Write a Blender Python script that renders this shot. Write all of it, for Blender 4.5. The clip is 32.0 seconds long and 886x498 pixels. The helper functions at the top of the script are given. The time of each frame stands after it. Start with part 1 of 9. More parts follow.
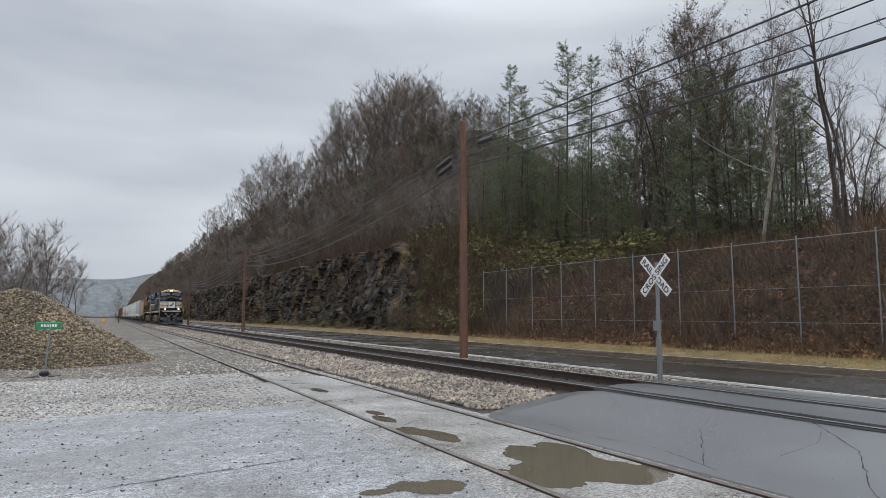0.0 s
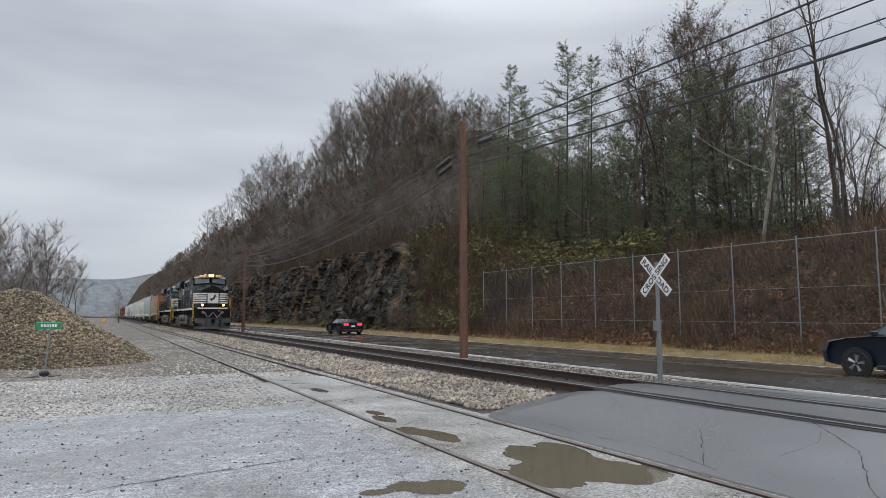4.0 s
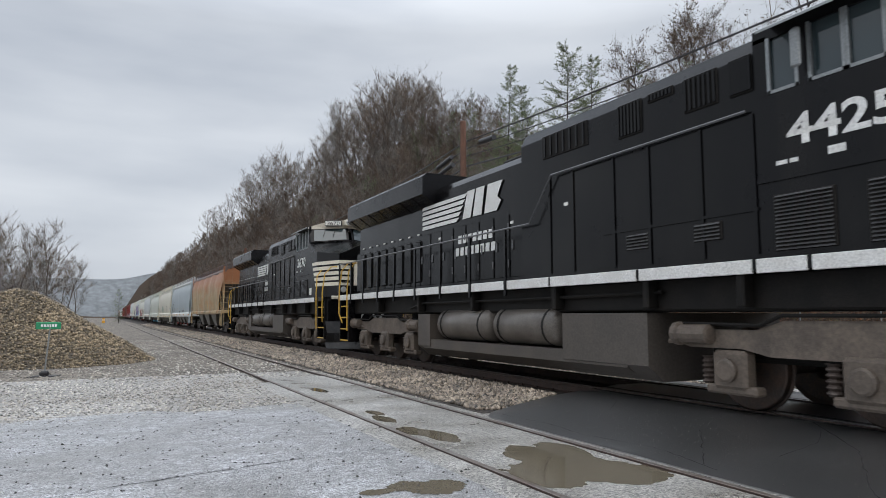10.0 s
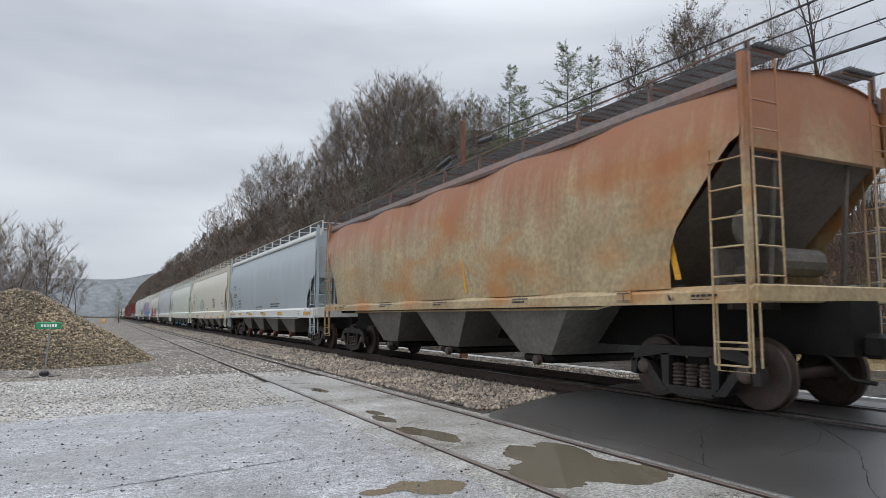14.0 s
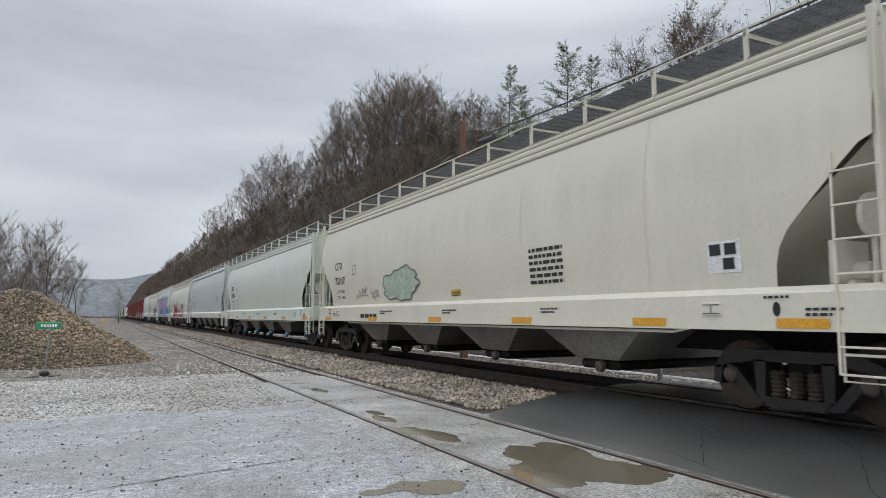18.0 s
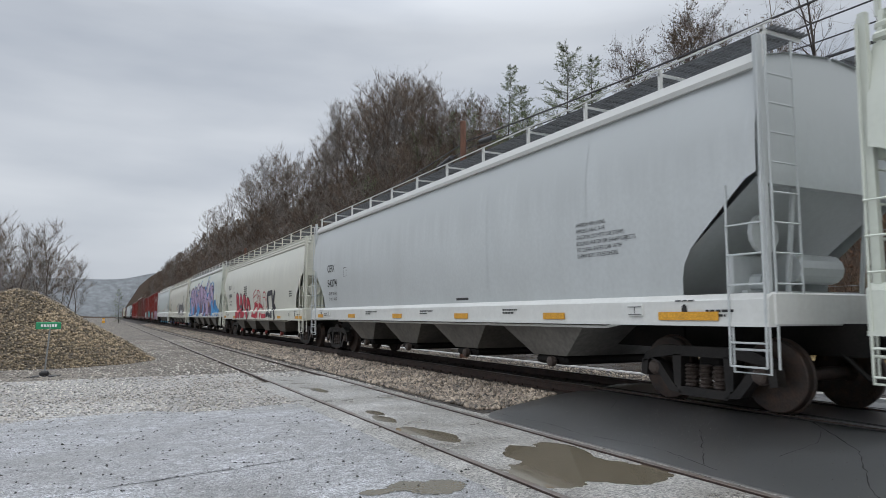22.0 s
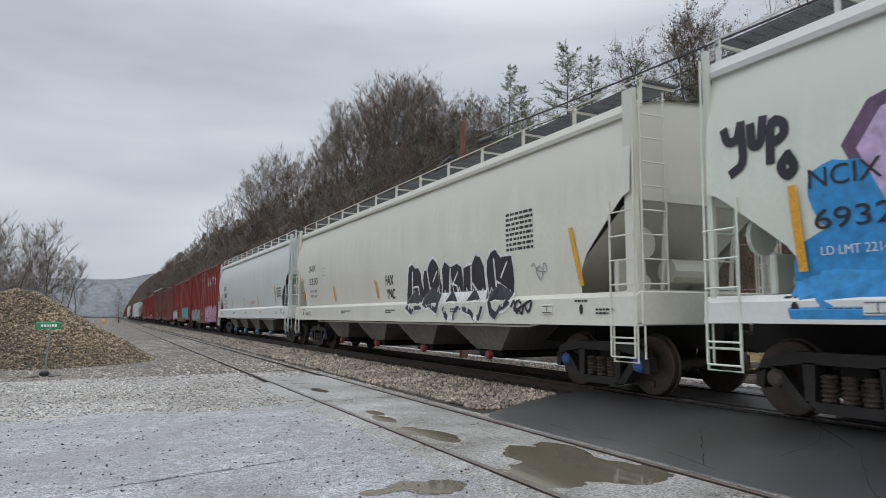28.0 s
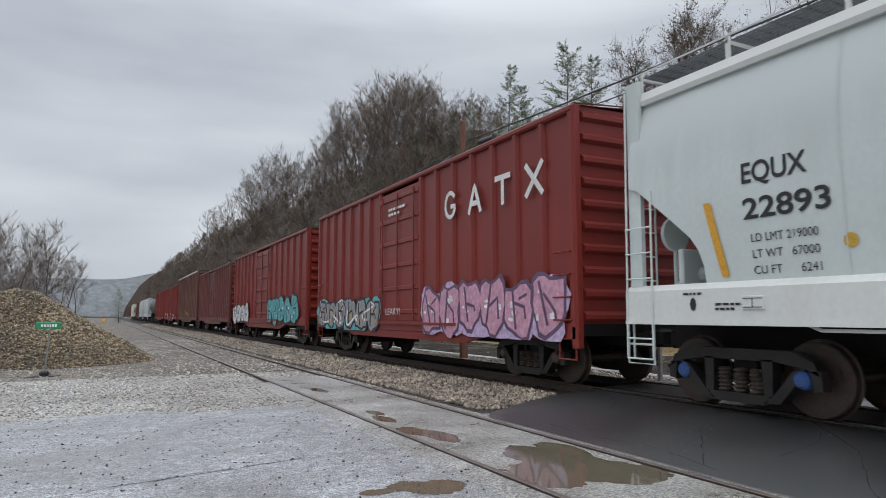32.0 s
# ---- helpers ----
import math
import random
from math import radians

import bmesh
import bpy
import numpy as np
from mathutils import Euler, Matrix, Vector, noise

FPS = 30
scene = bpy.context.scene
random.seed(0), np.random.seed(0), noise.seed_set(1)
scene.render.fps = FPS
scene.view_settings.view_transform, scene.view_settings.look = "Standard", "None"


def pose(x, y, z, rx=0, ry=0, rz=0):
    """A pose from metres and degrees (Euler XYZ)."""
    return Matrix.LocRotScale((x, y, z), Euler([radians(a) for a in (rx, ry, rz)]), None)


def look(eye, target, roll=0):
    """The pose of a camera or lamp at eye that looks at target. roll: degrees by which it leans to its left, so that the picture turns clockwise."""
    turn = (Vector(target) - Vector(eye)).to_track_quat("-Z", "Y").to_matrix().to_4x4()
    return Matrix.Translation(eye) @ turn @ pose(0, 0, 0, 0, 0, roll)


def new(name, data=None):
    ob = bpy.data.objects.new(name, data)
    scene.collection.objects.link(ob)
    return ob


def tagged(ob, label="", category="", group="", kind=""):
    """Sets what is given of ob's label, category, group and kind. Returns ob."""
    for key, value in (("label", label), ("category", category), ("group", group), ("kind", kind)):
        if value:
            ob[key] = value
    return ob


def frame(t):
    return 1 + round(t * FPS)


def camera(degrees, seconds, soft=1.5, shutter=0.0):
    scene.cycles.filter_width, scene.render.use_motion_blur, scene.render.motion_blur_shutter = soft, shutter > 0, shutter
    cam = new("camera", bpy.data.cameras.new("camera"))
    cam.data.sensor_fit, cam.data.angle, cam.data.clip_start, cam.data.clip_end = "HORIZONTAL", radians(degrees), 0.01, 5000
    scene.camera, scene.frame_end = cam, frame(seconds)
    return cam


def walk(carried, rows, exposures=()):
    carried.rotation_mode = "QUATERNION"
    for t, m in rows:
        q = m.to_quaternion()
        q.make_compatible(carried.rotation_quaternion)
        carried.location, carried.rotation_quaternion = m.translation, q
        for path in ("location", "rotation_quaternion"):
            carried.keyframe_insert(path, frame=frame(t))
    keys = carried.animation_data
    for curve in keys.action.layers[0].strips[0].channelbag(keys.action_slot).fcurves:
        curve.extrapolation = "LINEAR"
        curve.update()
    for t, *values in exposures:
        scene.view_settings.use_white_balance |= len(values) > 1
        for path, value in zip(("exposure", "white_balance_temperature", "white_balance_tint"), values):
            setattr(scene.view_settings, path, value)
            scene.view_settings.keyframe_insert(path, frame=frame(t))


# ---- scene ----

# ---------------------------------------------------------------- camera
EYE_Z = 1.22
cam = camera(67.2, 32.0, soft=0.55, shutter=0.08)
walk(cam, [(0.0, pose(0, 0, EYE_Z, 95.71, 0, -26.76)), (32.0, pose(0, 0, EYE_Z, 95.71, 0, -26.76))],
     exposures=[(0.0, 0.0), (8.0, 0.02), (11.0, 0.14), (14.5, 0.12), (17.5, 0.0), (32.0, -0.03)])

# ---------------------------------------------------------------- overcast sky
world = bpy.data.worlds.new("overcast")
scene.world = world
world.use_nodes = True
wn, wl = world.node_tree.nodes, world.node_tree.links
wn.clear()
w_out = wn.new("ShaderNodeOutputWorld")
w_bg = wn.new("ShaderNodeBackground")
w_sky = wn.new("ShaderNodeTexSky")
w_sky.sky_type = "NISHITA"
w_sky.sun_disc = False
w_sky.sun_elevation, w_sky.sun_rotation = radians(38), radians(200)
w_sky.dust_density = 4.0
w_tc = wn.new("ShaderNodeTexCoord")
w_map = wn.new("ShaderNodeMapping")
w_map.inputs["Scale"].default_value = (1.5, 1.5, 6.5)
w_map.inputs["Rotation"].default_value = (0.0, radians(-14), radians(20))
w_noise = wn.new("ShaderNodeTexNoise")
w_noise.inputs["Scale"].default_value = 1.15
w_noise.inputs["Detail"].default_value = 5
w_noise.inputs["Roughness"].default_value = 0.48
w_ramp = wn.new("ShaderNodeValToRGB")
w_ramp.color_ramp.elements[0].position, w_ramp.color_ramp.elements[0].color = 0.34, (4.3, 4.7, 5.35, 1)
w_ramp.color_ramp.elements[1].position, w_ramp.color_ramp.elements[1].color = 0.66, (6.4, 6.75, 7.25, 1)
w_mix = wn.new("ShaderNodeMix")
w_mix.data_type = "RGBA"
w_mix.inputs[0].default_value = 0.93
wl.new(w_tc.outputs["Generated"], w_map.inputs["Vector"])
wl.new(w_map.outputs["Vector"], w_noise.inputs["Vector"])
wl.new(w_noise.outputs["Fac"], w_ramp.inputs["Fac"])
wl.new(w_sky.outputs["Color"], w_mix.inputs[6])
wl.new(w_ramp.outputs["Color"], w_mix.inputs[7])
w_sep = wn.new("ShaderNodeSeparateXYZ")
wl.new(w_tc.outputs["Generated"], w_sep.inputs[0])
w_zen = wn.new("ShaderNodeMapRange")
w_zen.inputs[1].default_value, w_zen.inputs[2].default_value = 0.40, 0.64
w_zen.inputs[3].default_value, w_zen.inputs[4].default_value = 1.06, 2.5
wl.new(w_sep.outputs["Z"], w_zen.inputs[0])
w_mul = wn.new("ShaderNodeVectorMath")
w_mul.operation = "SCALE"
wl.new(w_mix.outputs[2], w_mul.inputs[0])
wl.new(w_zen.outputs[0], w_mul.inputs["Scale"])
wl.new(w_mul.outputs[0], w_bg.inputs["Color"])
w_bg.inputs["Strength"].default_value = 0.1
wl.new(w_bg.outputs["Background"], w_out.inputs["Surface"])

sun_data = bpy.data.lights.new("sun", "SUN")
sun_data.energy, sun_data.angle, sun_data.color = 0.6, radians(50), (1.0, 0.97, 0.93)
sun = new("sun", sun_data)
sun.matrix_world = look((0, 0, 60), (14, 26, 0))


# ---------------------------------------------------------------- mesh helpers
class Shape:
    """Vertices and faces of one mesh, gathered piece by piece."""

    def __init__(self):
        self.v, self.f, self.smooth = [], [], False

    def add(self, verts, faces):
        n = len(self.v)
        self.v.extend(verts)
        self.f.extend([tuple(i + n for i in q) for q in faces])
        return self

    def box(self, x0, x1, y0, y1, z0, z1, c=0.0):
        if c <= 0:
            return self.add([(x, y, z) for x in (x0, x1) for y in (y0, y1) for z in (z0, z1)],
                            [(0, 1, 3, 2), (4, 6, 7, 5), (0, 4, 5, 1), (2, 3, 7, 6), (0, 2, 6, 4), (1, 5, 7, 3)])
        c = min(c, (x1 - x0) * 0.45, (y1 - y0) * 0.45, (z1 - z0) * 0.45)
        v, idx = [], {}
        for sx in (0, 1):
            for sy in (0, 1):
                for sz in (0, 1):
                    x, y, z = (x0, x1)[sx], (y0, y1)[sy], (z0, z1)[sz]
                    dx, dy, dz = (c, -c)[sx], (c, -c)[sy], (c, -c)[sz]
                    for a, p in enumerate(((x, y + dy, z + dz), (x + dx, y, z + dz), (x + dx, y + dy, z))):
                        idx[sx, sy, sz, a] = len(v)
                        v.append(p)
        f = []
        for s in (0, 1):
            order = ((0, 0), (1, 0), (1, 1), (0, 1))
            f.append([idx[s, p, q, 0] for p, q in (order if s else order[::-1])])
            f.append([idx[p, s, q, 1] for p, q in (order[::-1] if s else order)])
            f.append([idx[p, q, s, 2] for p, q in (order if s else order[::-1])])
        for p in (0, 1):
            for q in (0, 1):
                f.append([idx[p, q, 0, 0], idx[p, q, 1, 0], idx[p, q, 1, 1], idx[p, q, 0, 1]])
                f.append([idx[p, 0, q, 0], idx[p, 0, q, 2], idx[p, 1, q, 2], idx[p, 1, q, 0]])
                f.append([idx[0, p, q, 1], idx[1, p, q, 1], idx[1, p, q, 2], idx[0, p, q, 2]])
        for p in (0, 1):
            for q in (0, 1):
                for r in (0, 1):
                    f.append([idx[p, q, r, 0], idx[p, q, r, 1], idx[p, q, r, 2]])
        return self.add(v, f)

    def rod(self, a, b, r0, r1=None, n=6, caps=True):
        a, b = Vector(a), Vector(b)
        r1 = r0 if r1 is None else r1
        d = b - a
        if d.length < 1e-6:
            return self
        d.normalize()
        u = d.cross(Vector((0, 0, 1)) if abs(d.z) < 0.9 else Vector((1, 0, 0))).normalized()
        w = d.cross(u)
        v = []
        for p, r in ((a, r0), (b, r1)):
            for i in range(n):
                t = 2 * math.pi * i / n
                v.append(tuple(p + u * (r * math.cos(t)) + w * (r * math.sin(t))))
        f = [(i, (i + 1) % n, n + (i + 1) % n, n + i) for i in range(n)]
        if caps:
            f += [tuple(range(n))[::-1], tuple(range(n, 2 * n))]
        return self.add(v, f)

    def pipe(self, points, r, n=6):
        pts = [Vector(p) for p in points]
        v, last = [], None
        for i, p in enumerate(pts):
            d = (pts[min(i + 1, len(pts) - 1)] - pts[max(i - 1, 0)]).normalized()
            u = d.cross(Vector((0, 0, 1)) if abs(d.z) < 0.9 else Vector((1, 0, 0))).normalized() if last is None else (last - d * last.dot(d)).normalized()
            last = u
            w = d.cross(u)
            for k in range(n):
                t = 2 * math.pi * k / n
                v.append(tuple(p + u * (r * math.cos(t)) + w * (r * math.sin(t))))
        f = []
        for i in range(len(pts) - 1):
            f += [(i * n + k, i * n + (k + 1) % n, (i + 1) * n + (k + 1) % n, (i + 1) * n + k) for k in range(n)]
        f += [tuple(range(n))[::-1], tuple(range((len(pts) - 1) * n, len(pts) * n))]
        return self.add(v, f)

    def prism(self, outline, y0, y1, axis="y"):
        """An outline of (a, b) pairs drawn out along an axis."""
        def put(a, b, c):
            return {"y": (a, c, b), "x": (c, a, b), "z": (a, b, c)}[axis]
        n = len(outline)
        v = [put(a, b, y0) for a, b in outline] + [put(a, b, y1) for a, b in outline]
        f = [(i, (i + 1) % n, n + (i + 1) % n, n + i) for i in range(n)]
        f += [tuple(range(n))[::-1], tuple(range(n, 2 * n))]
        return self.add(v, f)

    def turned(self, rings, centre, axis="x", n=20):
        """A turned solid from (offset, radius) rings."""
        v = []
        for o, r in rings:
            for i in range(n):
                t = 2 * math.pi * i / n
                c, s = r * math.cos(t), r * math.sin(t)
                p = {"x": (o, c, s), "y": (c, o, s), "z": (c, s, o)}[axis]
                v.append((centre[0] + p[0], centre[1] + p[1], centre[2] + p[2]))
        f = []
        for k in range(len(rings) - 1):
            for i in range(n):
                f.append((k * n + i, k * n + (i + 1) % n, (k + 1) * n + (i + 1) % n, (k + 1) * n + i))
        f += [tuple(range(n))[::-1], tuple(range((len(rings) - 1) * n, len(rings) * n))]
        return self.add(v, f)

    def sheet(self, rows, flip=False):
        """A skin over rows of points."""
        m = len(rows[0])
        v = [p for r in rows for p in r]
        f = []
        for i in range(len(rows) - 1):
            for j in range(m - 1):
                q = (i * m + j, i * m + j + 1, (i + 1) * m + j + 1, (i + 1) * m + j)
                f.append(q[::-1] if flip else q)
        return self.add(v, f)

    def mesh(self, name, material, fix=True):
        me = bpy.data.meshes.new(name)
        me.from_pydata(self.v, [], self.f)
        if fix:
            bm = bmesh.new()
            bm.from_mesh(me)
            bmesh.ops.recalc_face_normals(bm, faces=bm.faces)
            bm.to_mesh(me)
            bm.free()
        if self.smooth:
            me.shade_smooth()
        me.materials.append(material)
        return me


def empty(name, x=0, y=0, z=0):
    ob = new(name)
    ob.empty_display_size = 0.2
    ob.location = (x, y, z)
    return ob


def part(name, shape, material, parent=None, label="", at=None, fix=True):
    """Links a shape (or a ready mesh) as one mesh object under a thing or a part."""
    me = shape.mesh(name, material, fix) if isinstance(shape, Shape) else shape
    ob = new(name, me)
    if parent is not None:
        ob.parent = parent
    if at is not None:
        ob.matrix_basis = at if isinstance(at, Matrix) else Matrix.Translation(at)
    if label:
        ob["label"] = label
    return ob


def thing(name, label, category, x=0, y=0, z=0, group="", kind=""):
    return tagged(empty(name, x, y, z), label, category, group, kind)


# ---------------------------------------------------------------- materials
def material(name, colour, rough=0.6, metal=0.0, second=None, scale=3.0, amount=0.5, fine=40.0, bump=0.0,
             bump_scale=60.0, wet=0.0, streak=None, island=0.0, coords="Object", grain=0.2, spec=0.5, speck=None, ior=1.5, cobble=0.0, upper=None):
    """A surface with variation at two scales, relief, wetness in patches and streaks of a second stain."""
    m = bpy.data.materials.new(name)
    m.use_nodes = True
    nt = m.node_tree
    nd, lk = nt.nodes, nt.links
    b = nd["Principled BSDF"]
    b.inputs["Roughness"].default_value = rough
    b.inputs["Metallic"].default_value = metal
    b.inputs["Specular IOR Level"].default_value = spec
    b.inputs["IOR"].default_value = ior
    tc = nd.new("ShaderNodeTexCoord")
    second = second or tuple(c * 0.62 for c in colour)
    n1 = nd.new("ShaderNodeTexNoise")
    n1.inputs["Scale"].default_value, n1.inputs["Detail"].default_value, n1.inputs["Roughness"].default_value = scale, 6, 0.6
    lk.new(tc.outputs[coords], n1.inputs["Vector"])
    r1 = nd.new("ShaderNodeMapRange")
    r1.inputs[1].default_value, r1.inputs[2].default_value, r1.inputs[4].default_value = 0.36, 0.68, amount
    lk.new(n1.outputs["Fac"], r1.inputs[0])
    mix = nd.new("ShaderNodeMix")
    mix.data_type = "RGBA"
    mix.inputs[6].default_value, mix.inputs[7].default_value = (*colour, 1), (*second, 1)
    lk.new(r1.outputs[0], mix.inputs[0])
    n2 = nd.new("ShaderNodeTexNoise")
    n2.inputs["Scale"].default_value, n2.inputs["Detail"].default_value = fine, 3
    lk.new(tc.outputs[coords], n2.inputs["Vector"])
    r2 = nd.new("ShaderNodeMapRange")
    r2.inputs[1].default_value, r2.inputs[2].default_value, r2.inputs[3].default_value, r2.inputs[4].default_value = 0.3, 0.7, 1 - grain * 1.1, 1 + grain
    lk.new(n2.outputs["Fac"], r2.inputs[0])
    hsv = nd.new("ShaderNodeHueSaturation")
    lk.new(mix.outputs[2], hsv.inputs["Color"])
    lk.new(r2.outputs[0], hsv.inputs["Value"])
    colour_out = hsv.outputs["Color"]
    if island:
        geo = nd.new("ShaderNodeNewGeometry")
        info = nd.new("ShaderNodeObjectInfo")
        add = nd.new("ShaderNodeMath")
        add.operation = "ADD"
        lk.new(geo.outputs["Random Per Island"], add.inputs[0])
        lk.new(info.outputs["Random"], add.inputs[1])
        wrap = nd.new("ShaderNodeMath")
        wrap.operation = "FRACT"
        lk.new(add.outputs[0], wrap.inputs[0])
        r3 = nd.new("ShaderNodeMapRange")
        r3.inputs[3].default_value, r3.inputs[4].default_value = 1 - island, 1 + island
        lk.new(wrap.outputs[0], r3.inputs[0])
        h2 = nd.new("ShaderNodeHueSaturation")
        lk.new(colour_out, h2.inputs["Color"])
        lk.new(r3.outputs[0], h2.inputs["Value"])
        colour_out = h2.outputs["Color"]
    if speck:
        k_scale, k_amount = speck
        vo = nd.new("ShaderNodeTexVoronoi")
        vo.inputs["Scale"].default_value = k_scale
        lk.new(tc.outputs[coords], vo.inputs["Vector"])
        sp = nd.new("ShaderNodeSeparateColor")
        lk.new(vo.outputs["Color"], sp.inputs[0])
        r6 = nd.new("ShaderNodeMapRange")
        r6.inputs[3].default_value, r6.inputs[4].default_value = 1 - k_amount, 1 + k_amount
        lk.new(sp.outputs[0], r6.inputs[0])
        h3 = nd.new("ShaderNodeHueSaturation")
        lk.new(colour_out, h3.inputs["Color"])
        lk.new(r6.outputs[0], h3.inputs["Value"])
        colour_out = h3.outputs["Color"]
        # cobble darkens the gaps of the stone pattern, crevice shade put into colour
        if cobble:
            r7 = nd.new("ShaderNodeMapRange")
            r7.inputs[1].default_value, r7.inputs[2].default_value, r7.inputs[3].default_value, r7.inputs[4].default_value = 0.30, 0.70, 1.0, 1 - cobble
            lk.new(vo.outputs["Distance"], r7.inputs[0])
            h4 = nd.new("ShaderNodeHueSaturation")
            lk.new(colour_out, h4.inputs["Color"])
            lk.new(r7.outputs[0], h4.inputs["Value"])
            colour_out = h4.outputs["Color"]
    if streak:
        s_col, s_amount, s_along = streak
        mp = nd.new("ShaderNodeMapping")
        mp.inputs["Scale"].default_value = s_along
        lk.new(tc.outputs[coords], mp.inputs["Vector"])
        n3 = nd.new("ShaderNodeTexNoise")
        n3.inputs["Scale"].default_value, n3.inputs["Detail"].default_value = 1.0, 5
        lk.new(mp.outputs["Vector"], n3.inputs["Vector"])
        r4 = nd.new("ShaderNodeMapRange")
        r4.inputs[1].default_value, r4.inputs[2].default_value, r4.inputs[4].default_value = 0.5, 0.75, s_amount
        lk.new(n3.outputs["Fac"], r4.inputs[0])
        mx = nd.new("ShaderNodeMix")
        mx.data_type = "RGBA"
        mx.inputs[7].default_value = (*s_col, 1)
        lk.new(r4.outputs[0], mx.inputs[0])
        lk.new(colour_out, mx.inputs[6])
        colour_out = mx.outputs[2]
    if upper:
        u_col, u_low, u_high, u_amount = upper[:4]
        swing = upper[4] if len(upper) > 4 else 2.2
        mp = nd.new("ShaderNodeMapping")
        mp.inputs["Scale"].default_value = (1.0, 2.6, 0.22)
        lk.new(tc.outputs[coords], mp.inputs["Vector"])
        n6 = nd.new("ShaderNodeTexNoise")
        n6.inputs["Scale"].default_value, n6.inputs["Detail"].default_value, n6.inputs["Roughness"].default_value = 1.0, 5, 0.65
        lk.new(mp.outputs["Vector"], n6.inputs["Vector"])
        sz = nd.new("ShaderNodeSeparateXYZ")
        lk.new(tc.outputs[coords], sz.inputs[0])
        ma = nd.new("ShaderNodeMath")
        ma.operation = "MULTIPLY_ADD"
        ma.inputs[1].default_value = swing
        lk.new(n6.outputs["Fac"], ma.inputs[0])
        lk.new(sz.outputs["Z"], ma.inputs[2])
        r8 = nd.new("ShaderNodeMapRange")
        r8.inputs[1].default_value, r8.inputs[2].default_value, r8.inputs[4].default_value = u_low + swing / 2, u_high + swing / 2, u_amount
        lk.new(ma.outputs[0], r8.inputs[0])
        mu = nd.new("ShaderNodeMix")
        mu.data_type = "RGBA"
        mu.inputs[7].default_value = (*u_col, 1)
        lk.new(r8.outputs[0], mu.inputs[0])
        lk.new(colour_out, mu.inputs[6])
        colour_out = mu.outputs[2]
    lk.new(colour_out, b.inputs["Base Color"])
    if wet:
        r5 = nd.new("ShaderNodeMapRange")
        r5.inputs[1].default_value, r5.inputs[2].default_value = 0.35, 0.65
        r5.inputs[3].default_value, r5.inputs[4].default_value = rough, max(0.05, rough - wet)
        lk.new(n1.outputs["Fac"], r5.inputs[0])
        lk.new(r5.outputs[0], b.inputs["Roughness"])
    if bump:
        n5 = nd.new("ShaderNodeTexNoise")
        n5.inputs["Scale"].default_value, n5.inputs["Detail"].default_value = bump_scale, 4
        lk.new(tc.outputs[coords], n5.inputs["Vector"])
        bp = nd.new("ShaderNodeBump")
        bp.inputs["Strength"].default_value, bp.inputs["Distance"].default_value = min(1.0, bump), 0.02
        lk.new(n5.outputs["Fac"], bp.inputs["Height"])
        if cobble:
            inv = nd.new("ShaderNodeMath")
            inv.operation = "SUBTRACT"
            inv.inputs[0].default_value = 1.0
            lk.new(vo.outputs["Distance"], inv.inputs[1])
            lk.new(inv.outputs[0], bp.inputs["Height"])
        lk.new(bp.outputs["Normal"], b.inputs["Normal"])
    return m


def glow(name, colour, strength):
    m = bpy.data.materials.new(name)
    m.use_nodes = True
    b = m.node_tree.nodes["Principled BSDF"]
    b.inputs["Base Color"].default_value = (*colour, 1)
    b.inputs["Emission Color"].default_value = (*colour, 1)
    b.inputs["Emission Strength"].default_value = strength
    return m


def glassy(name, colour, rough=0.05):
    m = bpy.data.materials.new(name)
    m.use_nodes = True
    b = m.node_tree.nodes["Principled BSDF"]
    b.inputs["Base Color"].default_value = (*colour, 1)
    b.inputs["Roughness"].default_value = rough
    b.inputs["Coat Weight"].default_value = 0.6
    b.inputs["Coat Roughness"].default_value = 0.03
    return m

TRACK_X = 8.37
M = {}
M["gravel"] = material("gravel", (0.45, 0.425, 0.385), 0.6, second=(0.24, 0.215, 0.185), scale=0.45, amount=0.95, fine=12, spec=1.0, speck=(21, 0.55), bump=1.0, bump_scale=34, wet=0.2, cobble=0.6, ior=1.8)
M["yard_tan"] = material("tan_gravel", (0.27, 0.235, 0.19), 0.75, second=(0.15, 0.128, 0.105), scale=0.3, amount=0.95, fine=12, speck=(15, 0.6), bump=1.0, bump_scale=34, cobble=0.6)
M["bed"] = material("dark_ballast_bed", (0.075, 0.06, 0.048), 0.75, second=(0.04, 0.034, 0.028), scale=1.2, amount=0.9, fine=12, speck=(17, 0.6), bump=1.0, bump_scale=34, cobble=0.8)
M["verge"] = material("straw_verge", (0.25, 0.185, 0.085), 0.9, second=(0.10, 0.08, 0.045), scale=0.9, amount=0.85, fine=9, bump=1.0, bump_scale=14, speck=(14, 0.4))
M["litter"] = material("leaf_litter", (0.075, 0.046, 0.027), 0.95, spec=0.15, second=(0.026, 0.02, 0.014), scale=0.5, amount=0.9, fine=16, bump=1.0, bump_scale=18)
M["old_asphalt"] = material("worn_asphalt", (0.46, 0.466, 0.485), 0.5, second=(0.27, 0.268, 0.265), scale=0.9, amount=0.9, fine=9, bump=1.0, bump_scale=60, wet=0.18, spec=1.0, grain=0.32, speck=(62, 0.7), streak=((0.19, 0.186, 0.18), 0.8, (0.6, 2.6, 1.0)), cobble=0.35, ior=1.85)
M["crossing"] = material("crossing_asphalt", (0.012, 0.0125, 0.013), 0.34, second=(0.008, 0.0085, 0.009), scale=0.6, amount=0.85, fine=11, bump=0.3, bump_scale=110, wet=0.06, spec=1.0, grain=0.3, speck=(85, 0.8), ior=2.6)
